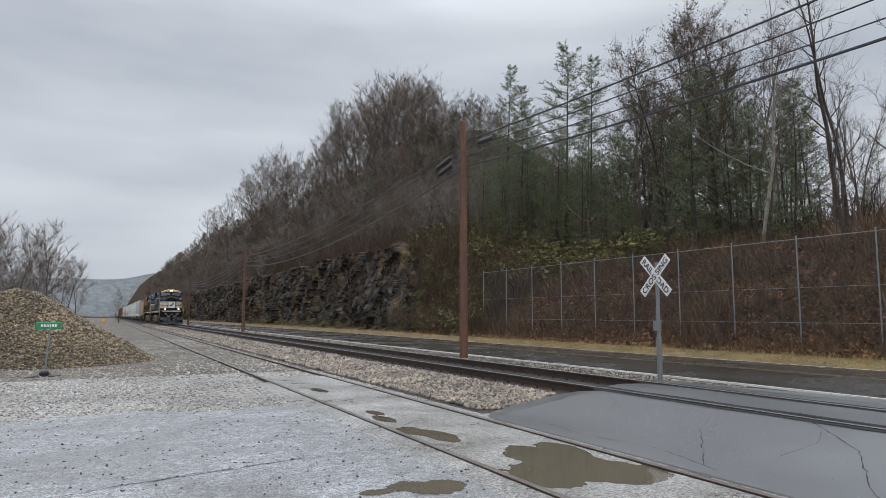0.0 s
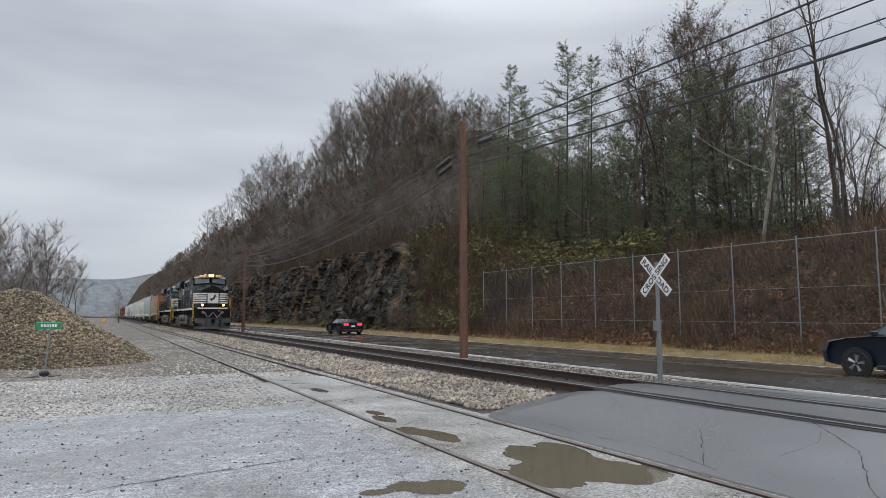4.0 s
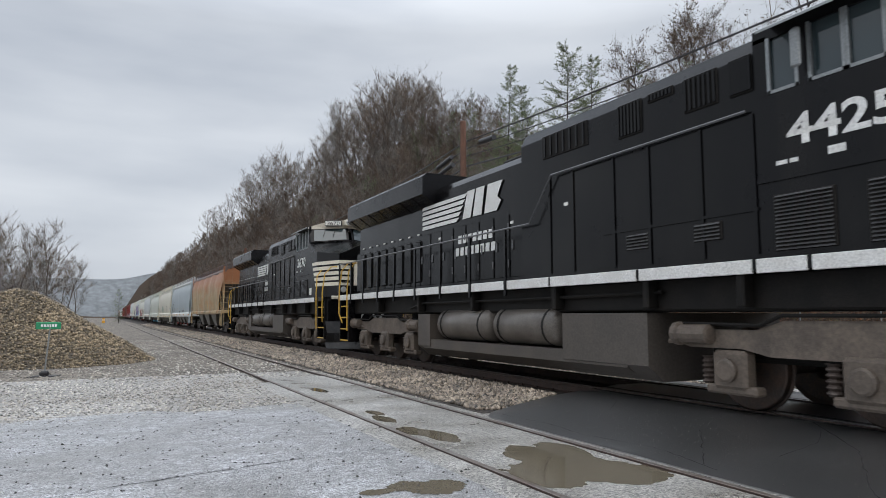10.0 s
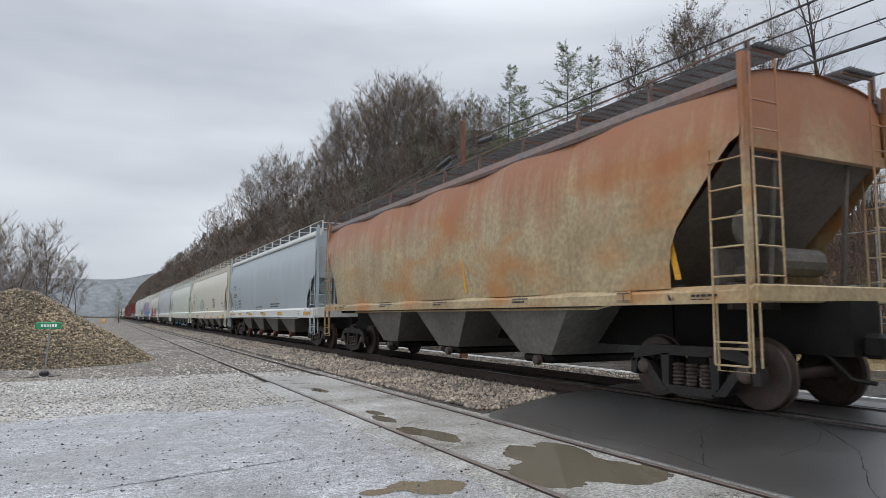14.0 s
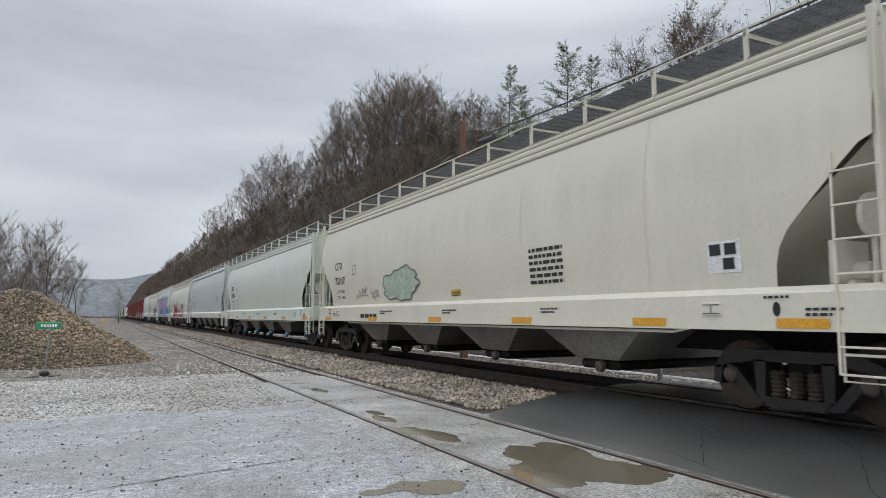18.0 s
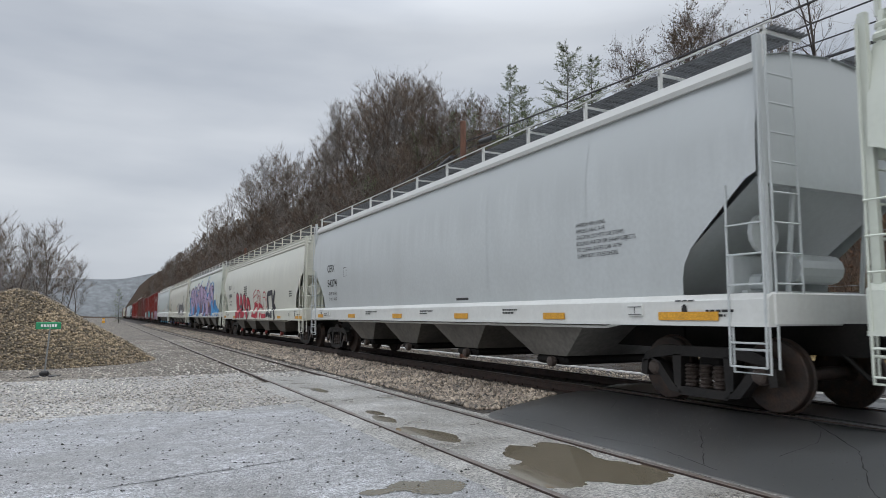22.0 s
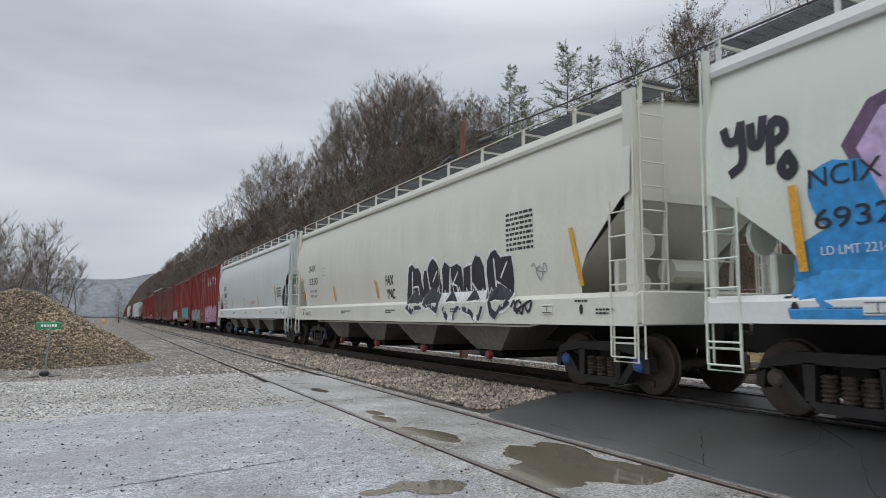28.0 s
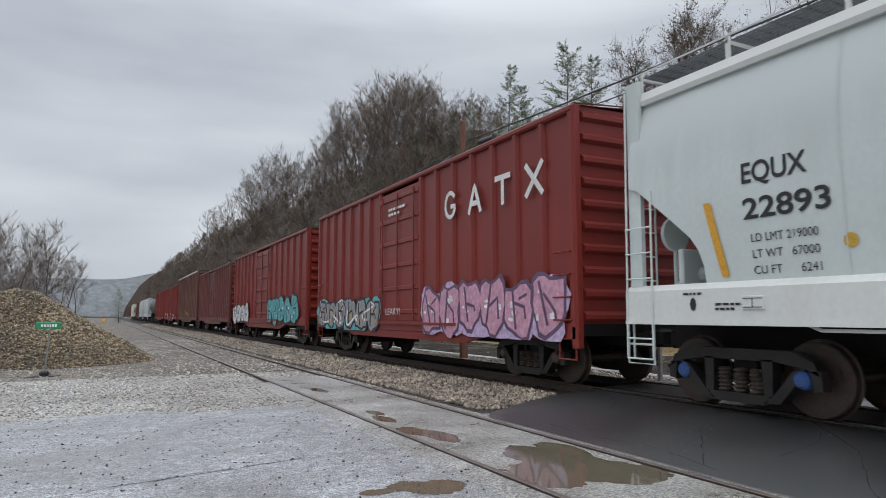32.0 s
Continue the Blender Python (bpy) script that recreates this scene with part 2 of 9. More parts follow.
M["road"] = material("wet_road", (0.052, 0.046, 0.041), 0.34, second=(0.03, 0.027, 0.025), scale=0.35, amount=0.9, fine=60, bump=0.3, bump_scale=110, wet=0.2, streak=((0.085, 0.08, 0.075), 0.7, (2.2, 0.05, 1.0)))
M["line"] = material("road_paint", (0.72, 0.71, 0.68), 0.5, second=(0.42, 0.40, 0.37), scale=4, amount=0.7)
M["line_yellow"] = material("yellow_road_paint", (0.20, 0.13, 0.035), 0.5, second=(0.07, 0.055, 0.035), scale=1.2, amount=0.9)
M["ballast"] = material("ballast_stone", (0.33, 0.275, 0.215), 0.5, second=(0.12, 0.097, 0.076), scale=0.8, amount=0.9, fine=30, island=0.85, wet=0.2)
M["rail"] = material("rusty_rail", (0.065, 0.040, 0.030), 0.55, 0.3, second=(0.03, 0.02, 0.018), scale=5, amount=0.9, fine=60, bump=0.2)
M["rail_top"] = material("polished_rail", (0.42, 0.42, 0.44), 0.28, 0.9, second=(0.25, 0.24, 0.24), scale=3, amount=0.6)
M["rail_dull"] = material("dull_rail_top", (0.30, 0.28, 0.26), 0.42, 0.75, second=(0.16, 0.10, 0.07), scale=2.5, amount=0.8)
M["tie"] = material("tie_wood", (0.085, 0.062, 0.048), 0.8, second=(0.045, 0.034, 0.028), scale=4, amount=0.9, fine=30, bump=0.6, island=0.3)
M["pole"] = material("treated_pole", (0.17, 0.078, 0.048), 0.75, second=(0.10, 0.055, 0.038), scale=1.2, amount=0.8, fine=22, bump=0.4, streak=((0.06, 0.045, 0.036), 0.6, (9, 9, 0.5)))
M["galv"] = material("galvanised_steel", (0.27, 0.285, 0.29), 0.45, 0.55, second=(0.25, 0.26, 0.26), scale=5, amount=0.7)
M["cable"] = material("black_cable", (0.05, 0.05, 0.054), 0.35, amount=0.3)
M["white_sign"] = material("sign_white", (0.80, 0.80, 0.80), 0.4, second=(0.62, 0.62, 0.60), scale=6, amount=0.4)
M["black_paint"] = material("black_paint", (0.015, 0.015, 0.017), 0.4, amount=0.3)
M["green_sign"] = material("sign_green", (0.02, 0.27, 0.12), 0.4, amount=0.2)
M["rock"] = material("wet_rock", (0.075, 0.064, 0.053), 0.85, spec=0.2, second=(0.014, 0.013, 0.012), scale=0.5, amount=0.97, fine=3.0, bump=1.0, bump_scale=5, wet=0.15, speck=(1.3, 0.75), cobble=0.5, grain=0.4,
                     streak=((0.20, 0.135, 0.075), 0.75, (0.5, 0.5, 0.16)))
M["grass"] = material("dry_grass", (0.40, 0.29, 0.12), 0.85, second=(0.18, 0.14, 0.06), scale=1.2, amount=0.9, fine=20, island=0.4)
M["moss"] = material("green_brush", (0.15, 0.135, 0.048), 0.85, second=(0.075, 0.078, 0.03), scale=1.0, amount=0.9, fine=20, island=0.4)


def smooth(a, b, x):
    t = min(1.0, max(0.0, (x - a) / (b - a)))
    return t * t * (3 - 2 * t)


def mix(a, b, t):
    return a + (b - a) * t


def piece(x, pairs):
    """A piecewise straight line through (x, z) pairs."""
    if x <= pairs[0][0]:
        return pairs[0][1]
    for (xa, za), (xb, zb) in zip(pairs[:-1], pairs[1:]):
        if x <= xb:
            return za + (zb - za) * (x - xa) / (xb - xa)
    return pairs[-1][1]


NEAR_BANK = [(20.8, -0.47), (23.6, -0.15), (26, 1.9), (29.5, 4.6), (35, 5.4), (48, 5.0), (85, 1.0), (250, 0.0)]
FAR_BANK = [(20.8, -0.47), (23.5, -0.1), (25.2, 0.6), (27.6, 7.4), (30, 10.5), (50, 31.5), (55, 33.0), (70, 27.0), (110, 8.0), (250, 5.0)]


def ground_z(x, y):
    if x < 20.8:
        yard = piece(x, [(5.2, -0.27), (6.2, -0.30), (6.95, -0.17), (9.8, -0.17), (11.2, -0.42), (20.8, -0.47)])
        if x < 5.2:
            yard += 0.03 * noise.noise((x * 0.4, y * 0.4, 0.0))
        if x < -12:
            yard += smooth(-12, -60, x) * 3.0
        return yard
    far = smooth(41, 58, y)
    rise = smooth(62, 98, y)
    tall = piece(x, FAR_BANK)
    tall = 8.0 + (tall - 8.0) * (0.25 + 0.75 * rise) if tall > 8 else tall
    tall *= 1 + 0.30 * smooth(140, 400, y) + 0.35 * smooth(400, 1000, y)
    z = mix(piece(x, NEAR_BANK), tall, far)
    z += smooth(23, 31, x) * 0.7 * noise.noise((x * 0.13, y * 0.13, 3.0))
    return z


def lines(*spans):
    out = []
    for a, b, n in spans:
        out += [a + (b - a) * i / n for i in range(n)]
    return out + [spans[-1][1]]


# the ground: one sheet to the horizon, bank and hill included
gx = lines((-2500, -200, 6), (-200, -20, 9), (-20, 5.2, 24), (5.2, 11.2, 24), (11.2, 20.8, 4), (20.8, 36, 30), (36, 75, 20), (75, 250, 10), (250, 2500, 6))
gy = lines((-400, -20, 6), (-20, 0, 5), (0, 60, 60), (60, 150, 45), (150, 500, 40), (500, 3000, 16))
sh = Shape()
sh.sheet([[(x, y, ground_z(x, y)) for x in gx] for y in gy], flip=True)
ground = part("ground", sh, M["gravel"], fix=False)
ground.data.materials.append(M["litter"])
ground.data.materials.append(M["bed"])
ground.data.materials.append(M["verge"])
ground.data.materials.append(M["yard_tan"])
ground.data.shade_smooth()
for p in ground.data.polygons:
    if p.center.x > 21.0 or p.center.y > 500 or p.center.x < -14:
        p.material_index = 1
    if 5.3 < p.center.x < 13.3 and 9 < p.center.y < 500:
        p.material_index = 2
    if -14 < p.center.x < 5.3 and 18 < p.center.y < 500:
        p.material_index = 4
    if 20.8 < p.center.x < 22.7 and p.center.y < 500:
        p.material_index = 3
tagged(ground, "pale wet gravel yard running up into a leaf-covered wooded hillside", "ground", kind="structure")

# the yard's worn asphalt apron
sh = Shape()
ny = 40
rows = []
for i in range(30):
    x = -14 + i * (17.0 / 29)
    rows.append([(x, -8 + j * 0.5 * (11.3 + 8 + 0.5 * noise.noise((x * 0.9, 1.3, 0)) + 0.25 * noise.noise((x * 3, 2.0, 0))) / (0.5 * ny),
                  0.0) for j in range(ny + 1)])
rows = [[(x, y, ground_z(x, y) + 0.012) for x, y, z in r] for r in rows]
sh.sheet(rows)
apron = part("asphalt_apron", sh, M["old_asphalt"])
tagged(apron, "worn wet blue-grey asphalt apron with a ragged gravelly edge", "pavement", kind="structure")

# the level crossing: a hump of asphalt over the main track
XING = [(5.05, -0.235), (5.6, -0.20), (6.6, -0.10), (7.45, -0.012), (9.3, -0.012), (10.4, -0.09), (12.0, -0.33), (13.75, -0.43)]


def xing_edge(x):
    return piece(x, [(5.0, 9.0), (5.4, 9.3), (6.4, 9.5), (7.6, 9.75), (8.6, 10.1), (9.7, 10.5), (11.0, 11.6), (11.5, 11.7), (12.0, 11.0), (12.5, 9.6), (12.9, 7.6), (13.75, 3.0)]) + 0.12 * noise.noise((x * 2.1, 0.4, 0))


NEAR_RAIL, FAR_RAIL = TRACK_X - 0.7525, TRACK_X + 0.7525
SLABS = [(5.02, NEAR_RAIL - 0.085), (NEAR_RAIL + 0.13, FAR_RAIL - 0.13), (FAR_RAIL + 0.085, 13.75)]
for k, (xa, xb) in enumerate(SLABS):
    sh = Shape()
    nx = 14
    top = []
    for i in range(nx + 1):
        x = xa + (xb - xa) * i / nx
        ye = xing_edge(x)
        col = []
        for j in range(25):
            y = -9 + (ye + 9) * j / 24
            drop = 0.10 * smooth(ye - 0.5, ye, y)
            col.append((x, y, piece(x, XING) - drop + 0.012 * noise.noise((x, y, 7.0))))
        col.append((x, ye + 0.03, -0.32))
        top.append(col)
    edge_a = [(p[0], p[1], -0.4) for p in top[0]]
    edge_b = [(p[0], p[1], -0.4) for p in top[-1]]
    sh.sheet([edge_a] + top + [edge_b])
    slab = part("crossing_slab", sh, M["crossing"])
    tagged(slab, "cracked blue-grey asphalt hump of the level crossing", "pavement", kind="structure")

# black rubber flangeway strips along the crossing rails
M["rubber"] = material("black_rubber", (0.012, 0.012, 0.013), 0.6, second=(0.022, 0.021, 0.02), scale=3, amount=0.8, spec=0.3)
for xa, xb in ((NEAR_RAIL - 0.20, NEAR_RAIL - 0.09), (NEAR_RAIL + 0.135, NEAR_RAIL + 0.26), (FAR_RAIL - 0.20, FAR_RAIL - 0.135), (FAR_RAIL + 0.09, FAR_RAIL + 0.16)):
    sh = Shape()
    zs = lambda x, y: piece(x, XING) + 0.012 * noise.noise((x, y, 7.0)) + 0.004
    sh.sheet([[(x, y, zs(x, y)) for x in (xa, xb)] for y in lines((-9, xing_edge(xa) - 0.5, 40))], flip=True)
    tagged(part("flangeway_strip", sh, M["rubber"]), "black rubber strip beside the crossing rail", "crossing panel", kind="structure")

# the road
sh = Shape()
sh.sheet([[(x, y, -0.44 + 0.06 * (1 - abs(x - 17.45) / 3.8)) for x in lines((13.65, 21.25, 8))] for y in lines((-40, 120, 40), (120, 900, 20))], flip=True)
road = part("road", sh, M["road"])
tagged(road, "wet dark two-lane asphalt road", "road", kind="structure")
for x, w, mat_, lab in ((13.98, 0.13, "line", "white edge line along the wet road"), (20.95, 0.10, "line", "white edge line on the far side of the road"),
                        (17.38, 0.1, "line_yellow", "worn yellow centre line of the road"), (17.62, 0.1, "line_yellow", "worn yellow centre line of the road")):
    sh = Shape()
    zc = -0.44 + 0.06 * (1 - abs(x - 17.45) / 3.8) + 0.006
    sh.sheet([[(x - w / 2, y, zc), (x + w / 2, y, zc)] for y in lines((-40, 600, 60))], flip=True)
    tagged(part("road_marking", sh, M[mat_]), lab, "road marking", kind="structure")


# rails
def rail_profile(s=1.0):
    return [(-0.07, -0.185), (0.07, -0.185), (0.07, -0.17), (0.012, -0.145), (0.010, -0.045), (0.036, -0.035), (0.036, -0.003),
            (-0.036, -0.003), (-0.036, -0.035), (-0.010, -0.045), (-0.012, -0.145), (-0.07, -0.17)]


def track(x, z, top, label, ys):
    t = thing("railway_track", label, "railway track", 0, 0, 0, kind="structure")
    for side in (-1, 1):
        cx = x + side * 0.7525
        r = part("rail", Shape().prism([(cx + a, z + b) for a, b in rail_profile()], ys[0], ys[1]), M["rail"], t)
        part("railhead", Shape().prism([(cx - 0.034, z - 0.004), (cx + 0.034, z - 0.004), (cx + 0.028, z), (cx - 0.028, z)], ys[0], ys[1]), M[top], r, "worn bright running surface")
    return t


main_track = track(TRACK_X, 0.0, "rail_top", "main line of two polished steel rails on timber ties in stone ballast", (-60, 900))
siding = track(4.08, -0.215, "rail_dull", "disused siding with rusty rails sunk in gravel", (-12, 120))

# ---------------------------------------------------------------- rolling stock
M["ns_black"] = material("loco_black", (0.003, 0.003, 0.004), 0.28, second=(0.007, 0.0068, 0.0066), scale=0.9, amount=0.8, fine=30, wet=0.12, streak=((0.022, 0.02, 0.018), 0.3, (2.0, 2.0, 0.25)), spec=0.24, bump=0.1, bump_scale=2.0)
M["under"] = material("grimy_underframe", (0.007, 0.0065, 0.006), 0.6, spec=0.2, second=(0.016, 0.0135, 0.0115), scale=2.5, amount=0.8, fine=30, bump=0.2)
M["truck_grey"] = material("dusty_truck_casting", (0.15, 0.118, 0.092), 0.6, second=(0.06, 0.049, 0.041), scale=2.5, amount=0.8, fine=25, bump=0.3)
M["tank_black"] = material("dull_black_tank", (0.06, 0.053, 0.047), 0.4, second=(0.085, 0.072, 0.062), scale=0.9, amount=0.85, fine=30, streak=((0.13, 0.105, 0.085), 0.5, (1.5, 1.5, 0.3)))
M["loco_white"] = material("loco_white", (0.72, 0.72, 0.70), 0.4, second=(0.5, 0.48, 0.44), scale=3, amount=0.5)
M["cream"] = material("aged_white", (0.74, 0.69, 0.58), 0.4, second=(0.62, 0.54, 0.42), scale=3, amount=0.5)
M["yellow"] = material("safety_yellow", (0.62, 0.38, 0.04), 0.4, second=(0.36, 0.22, 0.04), scale=6, amount=0.5)
M["steel"] = material("worn_steel", (0.11, 0.09, 0.08), 0.5, 0.5, second=(0.06, 0.04, 0.03), scale=6, amount=0.8)
M["wheel"] = material("wheel_steel", (0.045, 0.037, 0.033), 0.55, 0.4, second=(0.085, 0.05, 0.035), scale=6, amount=0.8, fine=40)
M["rim"] = material("bright_tread", (0.4, 0.39, 0.38), 0.3, 0.9)
M["glass"] = glassy("cab_glass", (0.03, 0.045, 0.05))
M["windscreen"] = glassy("windscreen_glass", (0.045, 0.065, 0.07))
M["lamp"] = glow("warm_headlight", (1.0, 0.42, 0.12), 6.0)
M["lamp_off"] = glassy("unlit_lamp", (0.35, 0.36, 0.36))
M["red_lens"] = material("red_lens", (0.5, 0.01, 0.015), 0.25, amount=0.1)
M["sticker"] = material("sticker", (0.74, 0.73, 0.68), 0.5, amount=0.3)
M["hose"] = material("grey_hose", (0.30, 0.30, 0.29), 0.6, amount=0.4)
M["orange"] = material("reflective_orange", (0.72, 0.36, 0.03), 0.4, second=(0.55, 0.27, 0.03), scale=8, amount=0.6)
M["blue_cap"] = material("blue_bearing_cap", (0.03, 0.10, 0.33), 0.45, second=(0.03, 0.05, 0.12), scale=8, amount=0.7)


def run(t):
    """How far the train has come at t seconds, from where it stands at 16 s."""
    q = (t - 16) / 16
    return 159.83 * q - 1.331 * q * q


TIMES = [2.0 * i for i in range(17)]
SPIN = [i / 15 for i in range(481)]
RUNNERS, ROLLERS = [], []


def words(text, height, material_, name="lettering", lean=0.0, bold=0.0):
    """A flat mesh of lettering, its left foot at the origin, across u and up v."""
    cu = bpy.data.curves.new(name, "FONT")
    cu.body, cu.size, cu.shear, cu.offset = text, height / 0.72, lean, bold
    ob = bpy.data.objects.new(name, cu)
    scene.collection.objects.link(ob)
    bpy.context.view_layer.update()
    me = bpy.data.meshes.new_from_object(ob.evaluated_get(bpy.context.evaluated_depsgraph_get()))
    bpy.data.objects.remove(ob)
    bpy.data.curves.remove(cu)
    me.materials.clear()
    me.materials.append(material_)
    return me


def side_words(text, height, material_, parent, y, z, x_of, squeeze=1.0, name="lettering", lean=0.0, bold=0.0, label="", width=0.0):
    """Lettering on the flank that faces the yard: it reads towards the front of the train."""
    me = words(text, height, material_, name, lean, bold)
    if width and len(me.vertices):
        squeeze = width / max(1e-3, max(v.co.x for v in me.vertices))
    for v in me.vertices:
        u, w = v.co.x * squeeze, v.co.y
        v.co = (-x_of(z + w) - 0.008, y - u, z + w)
    return part(name, me, material_, parent, label or "painted lettering")


def side_patch(points, material_, parent, x_of, name, label="", lift=0.006):
    """A painted patch on the flank from (y, z) points."""
    sh = Shape()
    sh.add([(-x_of(z) - lift, y, z) for y, z in points], [tuple(range(len(points)))])
    return part(name, sh, material_, parent, label)


def bars(parent, material_, y, z, x_of, rows, name="small_print"):
    """Small print that cannot be read, as plain bars: rows of (width, height), going down."""
    sh = Shape()
    for w, h in rows:
        if w > 0:
            u = 0.0
            while u < w:
                n = min(w - u, h * (1.2 + 2.2 * random.random()))
                sh.add([(-x_of(z) - 0.007, y - u, z), (-x_of(z) - 0.007, y - u - n, z), (-x_of(z + h) - 0.007, y - u - n, z + h), (-x_of(z + h) - 0.007, y - u, z + h)], [(0, 1, 2, 3)])
                u += n + h * 0.6
        z -= h * 1.9
    return part(name, sh, material_, parent, "rows of tiny painted print")


# ---- freight truck
M["frame_grey"] = material("grimy_side_frame", (0.014, 0.013, 0.0125), 0.5, spec=0.3, second=(0.034, 0.029, 0.026), scale=3.0, amount=0.8, fine=30, bump=0.25)
def freight_meshes():
    d = {}
    sh = Shape().turned([(-0.82, 0.36), (-0.815, 0.44), (-0.80, 0.457), (-0.71, 0.46), (-0.70, 0.487), (-0.68, 0.487), (-0.67, 0.42), (-0.69, 0.38), (-0.72, 0.2), (-0.70, 0.13), (-0.60, 0.09),
                         (0.60, 0.09), (0.70, 0.13), (0.72, 0.2), (0.69, 0.38), (0.67, 0.42), (0.68, 0.487), (0.70, 0.487), (0.71, 0.46), (0.80, 0.457), (0.815, 0.44), (0.82, 0.36)], (0, 0, 0), n=28)
    sh.rod((-1.05, 0, 0), (1.05, 0, 0), 0.075, n=10)
    sh.box(-0.845, -0.80, -0.05, 0.05, 0.24, 0.33)
    d["wheelset"] = sh.mesh("wheelset", M["wheel"])
    for s, nm in ((-1, "near"), (1, "far")):
        x0, x1 = (-1.10, -0.94) if s < 0 else (0.94, 1.10)
        sh = Shape()
        sh.prism([(-1.12, 0.52), (-1.05, 0.68), (-0.75, 0.80), (0.75, 0.80), (1.05, 0.68), (1.12, 0.52), (0.95, 0.60), (0.55, 0.66), (-0.55, 0.66), (-0.95, 0.60)], x0, x1, "x")
        sh.prism([(-0.40, 0.12), (0.40, 0.12), (0.46, 0.24), (-0.46, 0.24)], x0, x1, "x")
        for q in (-1, 1):
            sh.prism([(q * 0.36, 0.14), (q * 0.50, 0.24), (q * 0.78, 0.56), (q * 0.96, 0.62), (q * 0.86, 0.46), (q * 0.60, 0.16)], x0, x1, "x")
            sh.prism([(q * 0.38, 0.24), (q * 0.50, 0.24), (q * 0.52, 0.68), (q * 0.36, 0.68)], x0, x1, "x")
            sh.prism([(q * 1.13, 0.58), (q * 1.15, 0.36), (q * 1.04, 0.34), (q * 1.0, 0.58)], x0, x1, "x")
        d["side" + nm] = sh.mesh("side_frame", M["frame_grey"])
        d["spring" + nm] = Shape().turned([(0.24 + 0.026 * k, 0.105 if k % 2 else 0.075) for k in range(13)], (s * 1.02, 0, 0), "z", 10).mesh("spring", M["steel"])
    d["cap"] = Shape().turned([(-0.06, 0.0), (-0.06, 0.075), (-0.03, 0.105), (0.03, 0.12), (0.05, 0.12)], (0, 0, 0), "x", 14)
    d["bolster"] = Shape().box(-0.95, 0.95, -0.2, 0.2, 0.48, 0.75, 0.04).mesh("truck", M["under"])
    return d


FREIGHT = freight_meshes()
CAPS = {"dark": FREIGHT["cap"].mesh("bearing_cap", M["steel"]), "blue": FREIGHT["cap"].mesh("bearing_cap", M["blue_cap"])}


def freight_truck(car, y, spin=True, cap="dark"):
    t = part("truck", FREIGHT["bolster"], None, car, "grimy cast-steel two-axle truck", (0, y, 0))
    for nm in ("near", "far"):
        part("side_frame", FREIGHT["side" + nm], None, t)
        for q in (-0.24, 0.0, 0.24):
            part("spring", FREIGHT["spring" + nm], None, t, at=(0, q, 0))
    for dy in (-0.889, 0.889):
        w = part("wheelset", FREIGHT["wheelset"], None, t, at=(0, dy, 0.457))
        if spin:
            ROLLERS.append((w, dy, 0.457, 0.457))
        part("bearing_cap", CAPS[cap], None, t, at=(-1.07, dy, 0.47))
        part("bearing_cap", CAPS[cap], None, t, at=pose(1.07, dy, 0.47, 0, 0, 180))


def coupler(car, y, way):
    sh = Shape().box(-0.1, 0.1, min(y, y + way * 0.75), max(y, y + way * 0.75), 0.74, 0.96, 0.03)
    sh.box(-0.16, 0.16, min(y, y + way * 0.25), max(y, y + way * 0.25), 0.70, 1.0, 0.05)
    sh.pipe([(-0.25, y + way * 0.7, 0.8), (-0.28, y + way * 0.3, 0.45), (-0.22, y + way * 0.05, 0.42)], 0.03, 6)
    part("coupler", sh, M["under"], car, "grimy knuckle coupler with air hose")


def rungs(sh, x0, x1, y0, y1, zs, r=0.013):
    for z in zs:
        sh.rod((x0, y0, z), (x1, y1, z), r, n=5)


# ---- covered hopper
# the opening at each end of a hopper side: how far in from the end, how high, as shares of its width and height
HOLE = [(0.0, 1.0), (0.12, 0.96), (0.26, 0.86), (0.38, 0.77), (0.66, 0.56), (0.84, 0.42), (0.94, 0.29), (0.985, 0.16), (1.0, 0.0)]


def cover(half, sill_z):
    """How far out the flank stands at each height, side sill and its sloping flange included."""
    def out(z):
        if z >= sill_z[1]:
            return half(z)
        return 1.602 if z < sill_z[1] - 0.08 else mix(1.602, half(sill_z[1]) + 0.005, (z - sill_z[1] + 0.08) / 0.08)
    return out


